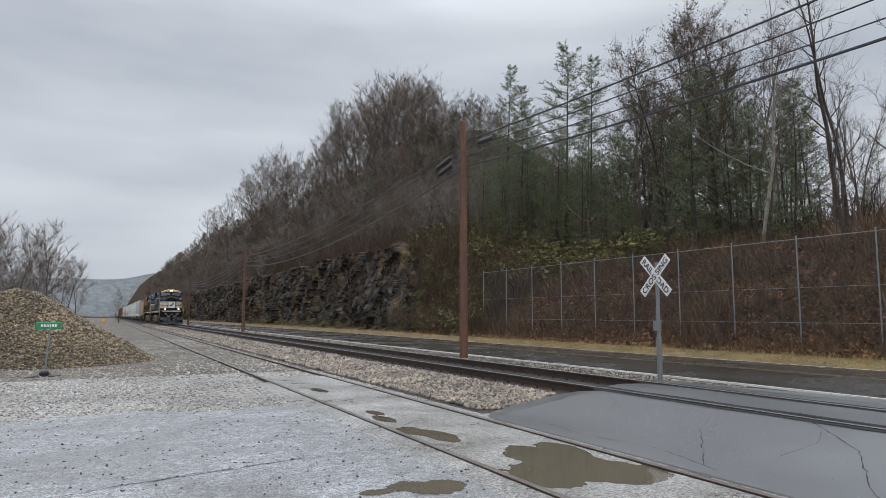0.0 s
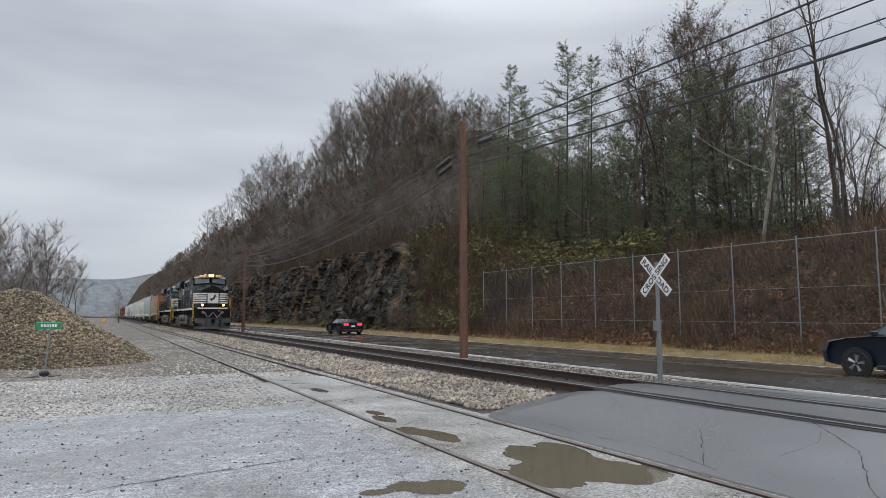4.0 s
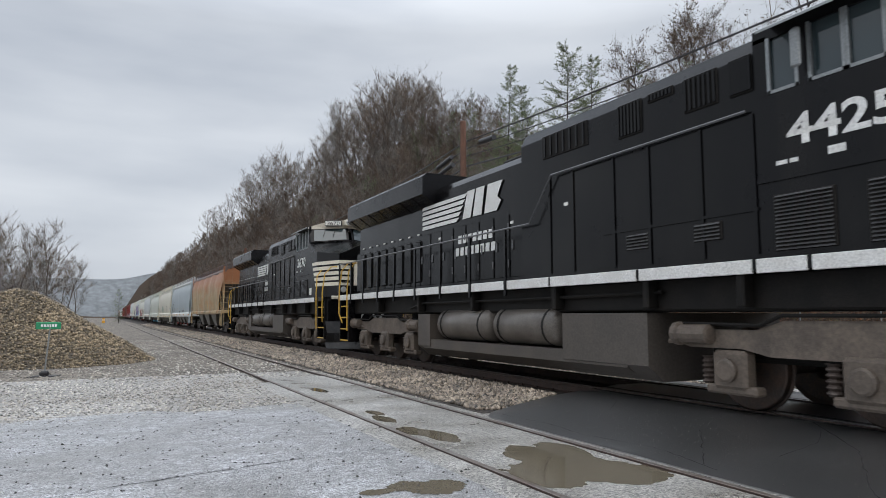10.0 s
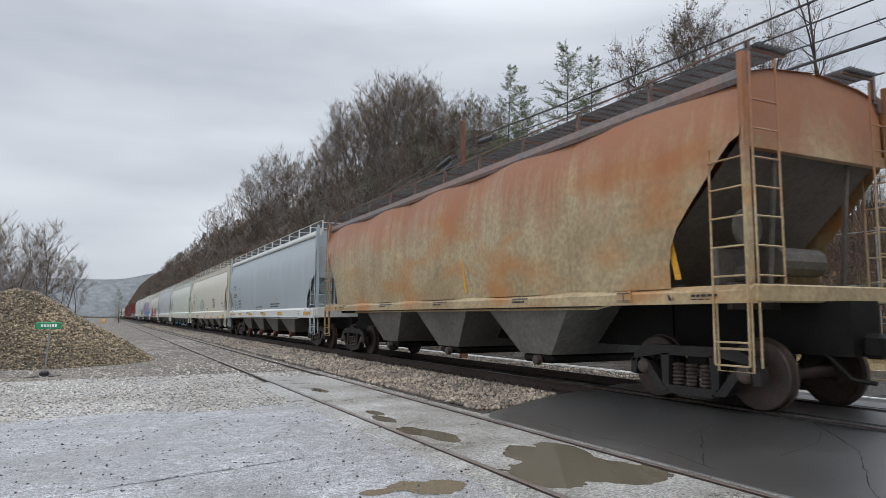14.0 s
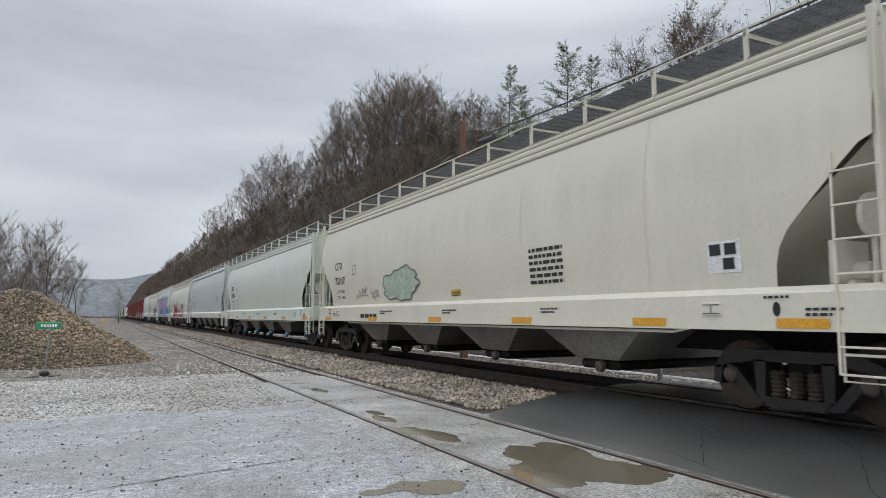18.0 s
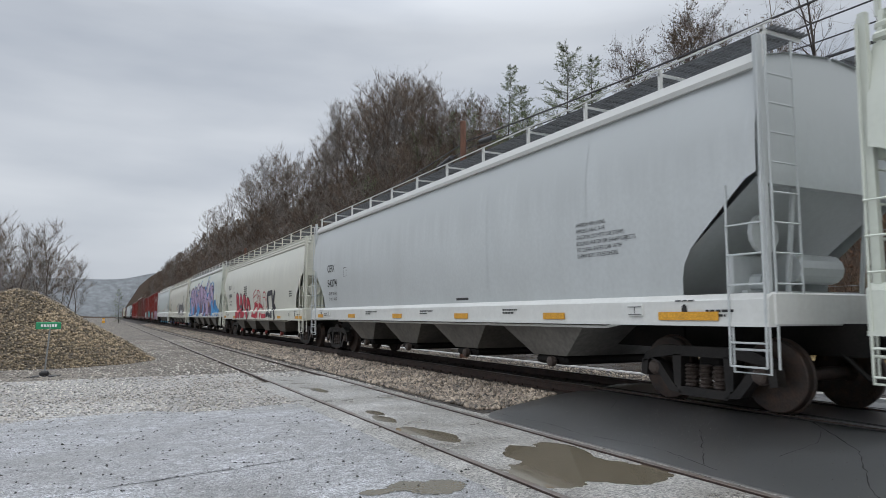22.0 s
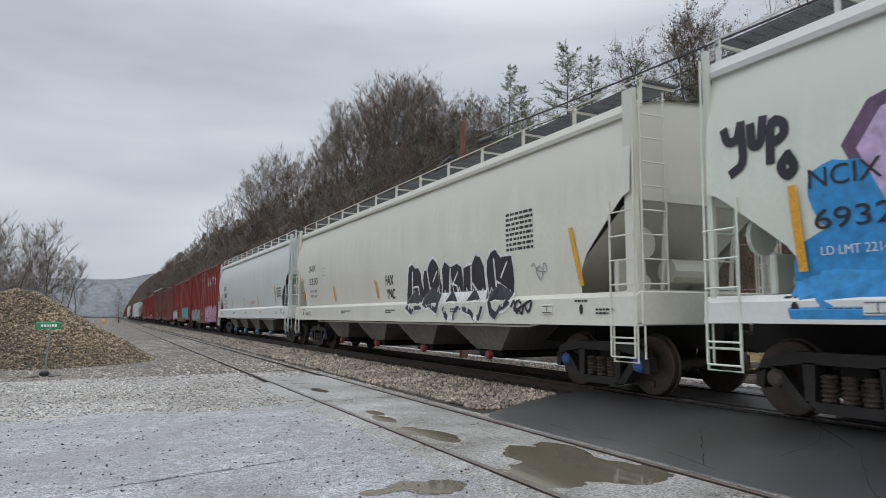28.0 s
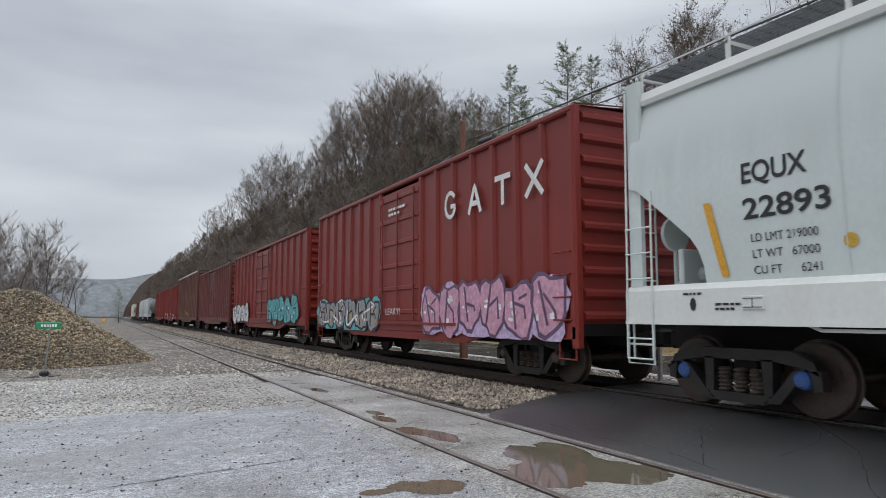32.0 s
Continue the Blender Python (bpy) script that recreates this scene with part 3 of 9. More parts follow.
def hopper(y_front, length, body, sill, label, top="ribbed", dark=None, top_z=3.95, sill_z=(1.06, 1.45), cut=(1.25, 2.85), spin=True,
           cap="dark", hopper_mat="under", rail_mat=None, post=None, chutes=4, gate_cap=None, pleat=0.0, front=1.05, back=None, plate=0.08):
    car = thing("covered_hopper_car", label, "freight car", TRACK_X, y_front, 0, group="train cars")
    RUNNERS.append((car, y_front))
    L = length
    rail_mat = rail_mat or body
    post = post or body
    a, b = front, back or L - 0.35

    def half(z):
        t = (z - sill_z[1]) / (top_z - sill_z[1])
        return 1.50 + 0.085 * math.sin(math.pi * min(1.0, max(0.0, t))) - 0.10 * max(0.0, t - 0.72) / 0.28 * max(0.0, t)

    def low(y):
        e = min(y - a, b - y)
        if e >= cut[0]:
            return sill_z[1] - 0.02
        return sill_z[1] + (cut[1] - sill_z[1]) * piece(max(0.0, e) / cut[0], HOLE)
    for s in (-1, 1):
        stations = sorted(set([round(a + cut[0] * q, 3) for q, _ in HOLE] + [round(b - cut[0] * q, 3) for q, _ in HOLE] + [round(a + cut[0] * 1.004, 3), round(b - cut[0] * 1.004, 3)] + [round(a + cut[0] + (b - a - 2 * cut[0]) * i / 26, 3) for i in range(27)]))
        rows = []
        for y in stations:
            z0 = low(y)
            col = []
            for k in range(11):
                z = z0 + (top_z - z0) * k / 10
                bow = 0.012 * noise.noise((y * 1.1, z * 0.7, y_front + s)) + pleat * abs(math.sin(math.pi * (y - a) / 3.34))
                col.append((s * (half(z) + bow), y, z))
            rows.append(col)
        sh = Shape()
        sh.smooth = True
        sh.sheet(rows)
        part("side_sheet", sh, body, car)
        if s < 0:
            n = max(5, round((b - a) / 3.2))
            for i in range(1, n):
                y = a + (b - a) * i / n
                sh = Shape().sheet([[(s * (half(z) + 0.016), y + d, z) for z in lines((sill_z[1], top_z, 6))] for d in (-0.006, 0.006)])
                part("weld_seam", sh, body, car)
        sh = Shape().prism([(s * 1.46, sill_z[0]), (s * 1.60, sill_z[0]), (s * 1.60, sill_z[1] - 0.08), (s * 1.585, sill_z[1] - 0.06), (s * 1.508, sill_z[1]), (s * 1.46, sill_z[1])], a - 0.1, b + 0.1)
        sh.box(min(s * 1.46, s * 1.615), max(s * 1.46, s * 1.615), a - 0.1, b + 0.1, sill_z[0] - 0.03, sill_z[0] + 0.02)
        part("side_sill", sh, sill, car, "pressed steel side sill")
        # top chord and roof
        zt = top_z
        if top == "ribbed":
            for k in range(3):
                w = half(zt) + 0.02 - 0.05 * k
                part("top_chord", Shape().box(min(s * (w - 0.10), s * w), max(s * (w - 0.10), s * w), a, b, zt + 0.01 + k * 0.13, zt + 0.118 + k * 0.13, 0.03), rail_mat, car, "ribbed top chord")
            zt += 0.39
        else:
            sh = Shape().prism([(s * 1.36, zt - 0.05), (s * 1.47, zt - 0.05), (s * 1.485, zt + 0.02), (s * 1.44, zt + 0.15), (s * 1.32, zt + 0.19)], a, b)
            part("top_chord", sh, rail_mat, car, "plain boxed top chord")
            zt += 0.15
        sh = Shape()
        ra = 1.33
        sh.sheet([[(s * ra, y, zt - 0.03), (s * 0.9, y, zt + 0.07), (s * 0.02, y, zt + 0.15)] for y in lines((a, b, 6))])
        part("roof_sheet", sh, body, car)
        # running board with its stanchions
        zb = zt + 0.30
        sh = Shape()
        for k in range(9):
            x = s * (0.62 + 0.075 * k)
            sh.box(x - 0.007, x + 0.007, a - 0.1, b + 0.1, zb, zb + 0.03)
        n = int((b - a) / 0.22)
        for i in range(n + 1):
            y = a + (b - a) * i / n
            sh.box(min(s * 0.60, s * 1.24), max(s * 0.60, s * 1.24), y - 0.012, y + 0.012, zb + 0.004, zb + 0.026)
        part("running_board", sh, M["galv_dark"], car, "steel grating walkway")
        n = round((b - a) / 1.65)
        for i in range(n + 1):
            y = a + 0.03 + (b - a - 0.06) * i / n
            sh = Shape().box(min(s * 1.28, s * 1.33), max(s * 1.28, s * 1.33), y - 0.024, y + 0.024, zt - 0.08, zb + 0.06)
            sh.box(min(s * 0.6, s * 1.33), max(s * 0.6, s * 1.33), y - 0.02, y + 0.02, zb - 0.035, zb - 0.002)
            part("stanchion", sh, rail_mat, car)
        sh = Shape().rod((s * 1.34, a - 0.12, zb + 0.05), (s * 1.34, b + 0.12, zb + 0.05), 0.014, n=5)
        part("edge_rail", sh, rail_mat, car)
    # ends
    for e, way in ((a, 1), (b, -1)):
        y = lambda d: e + way * d
        span = lambda p, q: (min(y(p), y(q)), max(y(p), y(q)))
        ze = top_z + (0.36 if top == "ribbed" else 0.12)
        sh = Shape().prism([(-1.42, cut[1] - 0.1), (1.42, cut[1] - 0.1), (1.42, top_z - 0.1), (1.33, ze), (0.9, ze + 0.1), (0.0, ze + 0.18), (-0.9, ze + 0.1), (-1.33, ze), (-1.42, top_z - 0.1)], *span(0.04, 0.10))
        sh.box(-1.42, 1.42, *span(0.0, 0.12), cut[1] - 0.12, cut[1] + 0.03)
        part("end_sheet", sh, body, car)
        sh = Shape()
        sh.sheet([[(-1.42, y(0.1), cut[1]), (1.42, y(0.1), cut[1])], [(-1.42, y(cut[0] + 1.0), sill_z[1] - 0.2), (1.42, y(cut[0] + 1.0), sill_z[1] - 0.2)]])
        part("slope_sheet", sh, dark or body, car, "sloping hopper end sheet")
        sh = Shape().box(-1.52, 1.52, *span(-0.12, 0.0), sill_z[0] - 0.02, sill_z[1], 0.02)
        sh.box(-1.5, 1.5, *span(-0.1, 1.7), sill_z[0], sill_z[0] + 0.08)
        part("end_platform", sh, sill, car)
        sh = Shape().box(-0.28, 0.28, *span(-0.45, 2.8), 0.72, sill_z[0])
        part("draft_sill", sh, M["under"], car)
        # brake gear on the platform
        sh = Shape().rod((-0.35, y(0.55), sill_z[1] + 0.35), (0.55, y(0.55), sill_z[1] + 0.35), 0.2, n=12)
        sh.rod((-0.9, y(0.9), sill_z[1] + 0.15), (-0.9, y(0.45), sill_z[1] + 0.15), 0.12, n=10)
        sh.box(-1.2, 1.2, *span(0.5, 0.58), sill_z[1] - 0.3, sill_z[1] + 0.05)
        for x in (-0.75, 0.75):
            sh.rod((x, y(0.3), sill_z[0]), (x, y(0.12), cut[1]), 0.035)
        sh.turned([(-0.03, 0.20), (-0.03, 0.25), (0.03, 0.25), (0.03, 0.20)], (-1.05, y(0.35), sill_z[1] + 0.75), "y", 16)
        sh.rod((-1.25, y(0.35), sill_z[1] + 0.75), (-0.85, y(0.35), sill_z[1] + 0.75), 0.015, n=5)
        sh.rod((-1.05, y(0.35), sill_z[0]), (-1.05, y(0.35), sill_z[1] + 0.95), 0.03, n=6)
        sh.box(-1.3, -0.7, *span(0.62, 0.72), sill_z[1], sill_z[1] + 0.5, 0.02)
        part("brake_gear", sh, dark or body, car, "painted brake cylinder, wheel and braces")
        for s in (-1, 1):
            sh = Shape().box(min(s * 1.46, s * 1.53), max(s * 1.46, s * 1.53), *span(-0.06, plate - 0.06), sill_z[1] - 0.1, top_z + 0.32)
            part("corner_post", sh, post, car)
            lad = Shape()
            lad.rod((s * 1.62, y(-0.06), 0.62), (s * 1.56, y(-0.06), top_z + 0.2), 0.016, n=5)
            lad.rod((s * 1.62, y(0.44), 0.62), (s * 1.60, y(0.44), cut[1] - 0.1), 0.016, n=5)
            rungs(lad, s * 1.62, s * 1.62, y(-0.06), y(0.44), [0.62, 0.9] + [sill_z[1] + 0.1 + 0.36 * k for k in range(int((cut[1] - sill_z[1]) / 0.36))])
            part("side_ladder", lad, post, car, "painted steel grab-iron ladder")
            lad = Shape()
            x0, x1 = s * 1.46, s * 0.98
            lad.rod((x0, y(-0.1), 0.6), (x0, y(-0.1), top_z + 0.3), 0.016, n=5)
            lad.rod((x1, y(-0.1), sill_z[0]), (x1, y(-0.1), top_z + 0.3), 0.016, n=5)
            rungs(lad, x0, x1, y(-0.1), y(-0.1), [sill_z[1] + 0.1 + 0.36 * k for k in range(int((top_z + 0.2 - sill_z[1]) / 0.36))])
            part("end_ladder", lad, post, car, "painted steel end ladder")
            step = Shape()
            step.pipe([(s * 1.58, y(-0.08), sill_z[0]), (s * 1.58, y(-0.08), 0.55), (s * 1.58, y(0.42), 0.55), (s * 1.58, y(0.42), sill_z[0])], 0.018, 5)
            step.rod((s * 1.58, y(-0.08), 0.82), (s * 1.58, y(0.42), 0.82), 0.016, n=5)
            part("stirrup_step", step, post, car)
        coupler(car, y(-0.72), way)
        freight_truck(car, y(1.36), spin, cap)
    # discharge hoppers
    y0, y1 = a + 3.15, b - 3.15
    for i in range(chutes):
        p, q = y0 + (y1 - y0) * i / chutes, y0 + (y1 - y0) * (i + 1) / chutes
        c = (p + q) / 2
        sh = Shape()
        t0, t1 = sill_z[0] + 0.02, 0.52
        p, q = max(p + 0.04, c - 1.38), min(q - 0.04, c + 1.38)
        v = [(-1.46, p, t0), (1.46, p, t0), (1.46, q, t0), (-1.46, q, t0), (-1.20, c - 0.50, t1), (1.20, c - 0.50, t1), (1.20, c + 0.50, t1), (-1.20, c + 0.50, t1)]
        sh.add(v, [(0, 1, 5, 4), (1, 2, 6, 5), (2, 3, 7, 6), (3, 0, 4, 7), (4, 5, 6, 7), (3, 2, 1, 0)])
        ch = part("discharge_hopper", sh, M[hopper_mat], car, "sloping grimy discharge chute in a shade-darkened colour")
        sh = Shape().box(-1.18, 1.18, c - 0.46, c + 0.46, 0.36, 0.525, 0.05)
        sh.rod((-1.22, c - 0.2, 0.42), (1.22, c - 0.2, 0.42), 0.05, n=8)
        part("outlet_gate", sh, M["under"], ch, "outlet gate with capstan")
        part("outlet_cap", Shape().turned([(-1.36, 0.05), (-1.35, 0.085), (-1.27, 0.095), (-1.22, 0.06)], (0, c - 0.2, 0.42), "x", 12), gate_cap or M["steel"], ch, "round outlet cap")
    part("centre_sill", Shape().box(-0.3, 0.3, a + 2.4, b - 2.4, 0.72, sill_z[0]), M["under"], car)
    part("brake_pipe", Shape().pipe([(-1.40, a + 2.6, sill_z[0] - 0.02), (-1.50, a + 2.8, sill_z[0] - 0.07), (-1.50, b - 2.8, sill_z[0] - 0.07), (-1.40, b - 2.6, sill_z[0] - 0.02)], 0.022, 6), sill, car)
    # lifting holes, card boards and stencils along the sill
    flank = cover(half, sill_z)
    zm = (sill_z[0] + sill_z[1]) / 2 - 0.02
    for q in (a + 1.15, b - 1.15):
        side_patch([(q + 0.05 * math.cos(k * 0.628), zm + 0.085 * math.sin(k * 0.628)) for k in range(10)], M["black_paint"], car, flank, "lift_hole", "dark oval lifting hole")
        bars(car, INK, q + 0.16, zm + 0.12, flank, [(0.32, 0.03)], "stencil")
        bars(car, INK, q - 0.35, zm - 0.02, flank, [(0.42, 0.03), (0.3, 0.03)], "stencil")
        d = q - 0.9 if q > L / 2 else q + 0.9
        board = Shape().box(-1.625, -1.60, d - 0.15, d + 0.15, zm - 0.07, zm + 0.09, 0.005)
        board = part("card_board", board, sill, car, "small framed card holder")
        part("rim", Shape().box(-1.632, -1.624, d - 0.13, d + 0.13, zm + 0.055, zm + 0.065).box(-1.632, -1.624, d - 0.13, d + 0.13, zm - 0.05, zm - 0.04).box(-1.632, -1.624, d - 0.005, d + 0.005, zm - 0.04, zm + 0.055), M["galv_dark"], board)
    for k in range(3):
        q = a + (b - a) * (0.3 + 0.2 * k)
        bars(car, INK, q, zm + 0.03, flank, [(0.5 + 0.2 * k, 0.03), (0.4, 0.03)], "stencil")
    return car, half


M["galv_dark"] = material("walkway_steel", (0.13, 0.135, 0.14), 0.5, 0.5, second=(0.07, 0.07, 0.07), scale=3, amount=0.7)


# ---- boxcar
def boxcar(y_front, length, body, label, height=4.72, spin=True, ribs=7, door_w=2.6, roof=None, under="under"):
    car = thing("boxcar", label, "freight car", TRACK_X, y_front, 0, group="train cars")
    RUNNERS.append((car, y_front))
    a, b, z0, z1 = 0.55, length - 0.97, 0.98, height
    c = (a + b) / 2
    part("floor", Shape().box(-1.42, 1.42, a, b, z0 - 0.1, z0 + 0.1), M[under], car)
    for s in (-1, 1):
        for p, q, nm in ((a, c - door_w / 2, 1), (c + door_w / 2, b, 1)):
            panel = part("side_panel", Shape().box(min(s * 1.40, s * 1.45), max(s * 1.40, s * 1.45), p, q, z0, z1), body, car)
            n = ribs
            for i in range(n + 1):
                y = p + 0.06 + (q - p - 0.12) * i / n
                x0, x1 = sorted((s * 1.445, s * 1.52))
                part("side_post", Shape().prism([(x0 if s > 0 else x1, y - 0.09), (x1 if s > 0 else x0, y - 0.05), (x1 if s > 0 else x0, y + 0.05), (x0 if s > 0 else x1, y + 0.09)], z0 + 0.05, z1 - 0.05, "z"), body, panel)
        sill = Shape().box(min(s * 1.40, s * 1.50), max(s * 1.40, s * 1.50), a, b, z0 - 0.16, z0 + 0.12, 0.02)
        m = c
        sill.prism([(m - 4.6, z0 - 0.15), (m + 4.6, z0 - 0.15), (m + 3.6, z0 - 0.34), (m - 3.6, z0 - 0.34)], min(s * 1.42, s * 1.48), max(s * 1.42, s * 1.48), "x")
        part("side_sill", sill, body, car)
        part("eave", Shape().box(min(s * 1.38, s * 1.54), max(s * 1.38, s * 1.54), a, b, z1 - 0.12, z1, 0.03), roof or body, car)
        door = Shape().box(min(s * 1.43, s * 1.50), max(s * 1.43, s * 1.50), c - door_w / 2 - 0.05, c + door_w / 2 + 0.05, z0 + 0.1, z1 - 0.2, 0.02)
        d = part("door", door, body, car, "corrugated sliding door")
        for k in range(6):
            z = z0 + 0.35 + k * (z1 - z0 - 0.75) / 5
            part("door_rib", Shape().box(min(s * 1.495, s * 1.535), max(s * 1.495, s * 1.535), c - door_w / 2, c + door_w / 2, z - 0.06, z + 0.06, 0.03), body, d)
        for y in (c - door_w / 2 + 0.25, c + door_w / 2 - 0.25, c):
            part("lock_bar", Shape().rod((s * 1.55, y, z0 + 0.1), (s * 1.55, y, z1 - 0.3), 0.022, n=6), body, d)
        part("door_track", Shape().box(min(s * 1.46, s * 1.56), max(s * 1.46, s * 1.56), c - door_w / 2 - 2.0, c + door_w / 2, z0 + 0.02, z0 + 0.08), body, car)
    sh = Shape().sheet([[(-1.5, y, z1 - 0.02), (0, y, z1 + 0.09), (1.5, y, z1 - 0.02)] for y in lines((a - 0.03, b + 0.03, 2))])
    rf = part("roof", sh, roof or body, car)
    n = round((b - a) / 1.3)
    for i in range(n + 1):
        y = a + (b - a) * i / n
        part("roof_rib", Shape().sheet([[(-1.5, y + d, z1 + 0.02), (0, y + d, z1 + 0.13), (1.5, y + d, z1 + 0.02)] for d in (-0.04, 0.04)]), roof or body, rf)
    for e, way in ((a, 1), (b, -1)):
        y = lambda d: e + way * d
        span = lambda p, q: (min(y(p), y(q)), max(y(p), y(q)))
        end = part("end_wall", Shape().box(-1.43, 1.43, *span(0.02, 0.08), z0 - 0.05, z1), body, car)
        for k in range(10):
            z = z0 + 0.22 + k * (z1 - z0 - 0.4) / 9
            part("corrugation", Shape().prism([(y(0.03), z - 0.10), (y(-0.06), z - 0.035), (y(-0.06), z + 0.035), (y(0.03), z + 0.10)], -1.32, 1.32, "x"), body, end)
        for s in (-1, 1):
            part("corner_post", Shape().box(min(s * 1.36, s * 1.50), max(s * 1.36, s * 1.50), *span(-0.04, 0.12), z0 - 0.3, z1, 0.02), body, car)
            lad = Shape()
            rungs(lad, s * 1.55, s * 1.55, y(0.08), y(0.55), [1.15 + 0.38 * k for k in range(4)], 0.014)
            for k in range(4):
                for q in (0.08, 0.55):
                    lad.rod((s * 1.48, y(q), 1.15 + 0.38 * k), (s * 1.55, y(q), 1.15 + 0.38 * k), 0.014, n=5)
            part("grab_irons", lad, body, car)
            step = Shape().pipe([(s * 1.46, y(0.05), z0 - 0.1), (s * 1.46, y(0.05), 0.5), (s * 1.46, y(0.5), 0.5), (s * 1.46, y(0.5), z0 - 0.1)], 0.02, 5)
            part("stirrup_step", step, body, car)
        part("draft_sill", Shape().box(-0.28, 0.28, *span(-0.4, 3.0), 0.70, z0 - 0.05), M["under"], car)
        coupler(car, 0.03 if way > 0 else length - 0.03, way)
        freight_truck(car, y(2.0), spin)
    part("centre_sill", Shape().box(-0.3, 0.3, a + 2.5, b - 2.5, 0.62, z0), M["under"], car)
    return car, (lambda z: 1.455)


# ---------------------------------------------------------------- locomotive
def loco_wheel():
    r = 0.53
    return Shape().turned([(-0.82, 0.42), (-0.815, r - 0.02), (-0.80, r), (-0.71, r), (-0.70, r + 0.03), (-0.68, r + 0.03), (-0.67, 0.48), (-0.70, 0.2), (-0.60, 0.1),
                           (0.60, 0.1), (0.70, 0.2), (0.67, 0.48), (0.68, r + 0.03), (0.70, r + 0.03), (0.71, r), (0.80, r), (0.815, r - 0.02), (0.82, 0.42)], (0, 0, 0), n=30).rod((-1.0, 0, 0), (1.0, 0, 0), 0.09, n=10).mesh("wheelset", M["wheel"])


LOCO_WHEEL = loco_wheel()


def loco_truck(car, y0, y1, nose):
    """A three-axle truck from y0 to y1; nose +1 or -1 tells which way its cylinders point."""
    c = (y0 + y1) / 2
    t = part("truck", Shape().box(-0.9, 0.9, y0 + 0.3, y1 - 0.3, 0.62, 0.86, 0.05), M["under"], car, "dusty cast-steel three-axle truck", (0, 0, 0))
    axles = [c - 1.72, c, c + 1.72]
    for s in (-1, 1):
        x0, x1 = sorted((s * 1.02, s * 1.22))
        sh = Shape()
        sh.prism([(y0, 0.86), (y0 + 0.1, 1.04), (c - 1.3, 1.04), (c - 0.9, 1.16), (c + 0.9, 1.16), (c + 1.3, 1.04), (y1 - 0.1, 1.04), (y1, 0.86), (y1 - 0.25, 0.80), (c + 1.5, 0.80), (c + 1.1, 0.72), (c - 1.1, 0.72), (c - 1.5, 0.80), (y0 + 0.25, 0.80)], x0, x1, "x")
        f = part("side_frame", sh, M["truck_grey"], t, "dusty grey-brown cast side frame")
        for ya in axles:
            box = Shape().box(min(s * 1.04, s * 1.28), max(s * 1.04, s * 1.28), ya - 0.30, ya + 0.22, 0.28, 0.78, 0.05)
            box.box(min(s * 1.04, s * 1.24), max(s * 1.04, s * 1.24), ya - 0.42, ya + 0.36, 0.22, 0.34, 0.03)
            box.turned([(0, 0.15), (s * 0.05, 0.15), (s * 0.07, 0.12)], (s * 1.28, ya - 0.04, 0.53), "x", 14)
            part("journal_box", box, M["truck_grey"], t)
            sp = Shape()
            sp.turned([(0.33 + 0.033 * k, 0.10 if k % 2 else 0.065) for k in range(12)], (s * 1.15, ya + 0.36, 0), "z", 10)
            part("coil_spring", sp, M["steel"], t)
        for yc in (y0 + 0.35, y1 - 0.35):
            cy = Shape().turned([(-0.32, 0.09), (-0.30, 0.13), (0.16, 0.13), (0.18, 0.16), (0.26, 0.16), (0.28, 0.08)], (s * 1.30, yc, 0.98), "y", 12)
            cy.rod((s * 1.3, yc, 0.98), (s * 1.2, yc + nose * 0.5, 0.86), 0.035)
            part("brake_cylinder", cy, M["truck_grey"], t)
        pipe = Shape().pipe([(s * 1.26, y0 + 0.1, 1.12), (s * 1.26, c - 1.2, 1.10), (s * 1.26, c - 0.9, 1.22), (s * 1.26, c + 0.9, 1.22), (s * 1.26, c + 1.2, 1.10), (s * 1.26, y1 - 0.1, 1.12)], 0.025, 6)
        part("brake_pipe", pipe, M["under"], t)
    for ya in axles:
        w = part("wheelset", LOCO_WHEEL, None, t, at=(0, ya, 0.53))
        ROLLERS.append((w, ya, 0.53, 0.53))


def vent(car, y0, y1, z0, z1, x, name="vent", slats=10, vertical=False):
    v = part(name, Shape().box(-x - 0.02, -x + 0.05, y0, y1, z0, z1, 0.01), M["under"], car, "dark louvred vent")
    for i in range(slats):
        if vertical:
            y = y0 + (y1 - y0) * (i + 0.5) / slats
            part("slat", Shape().box(-x - 0.04, -x - 0.01, y - 0.02, y + 0.02, z0 + 0.03, z1 - 0.03), M["ns_black"], v)
        else:
            z = z0 + (z1 - z0) * (i + 0.5) / slats
            h = (z1 - z0) / slats * 0.3
            part("slat", Shape().prism([(-x - 0.015, z - h), (-x - 0.045, z - h), (-x - 0.015, z + h)], y0 + 0.03, y1 - 0.03), M["slat_grey"], v)


M["slat_grey"] = material("louvre_paint", (0.075, 0.075, 0.077), 0.35, amount=0.4)


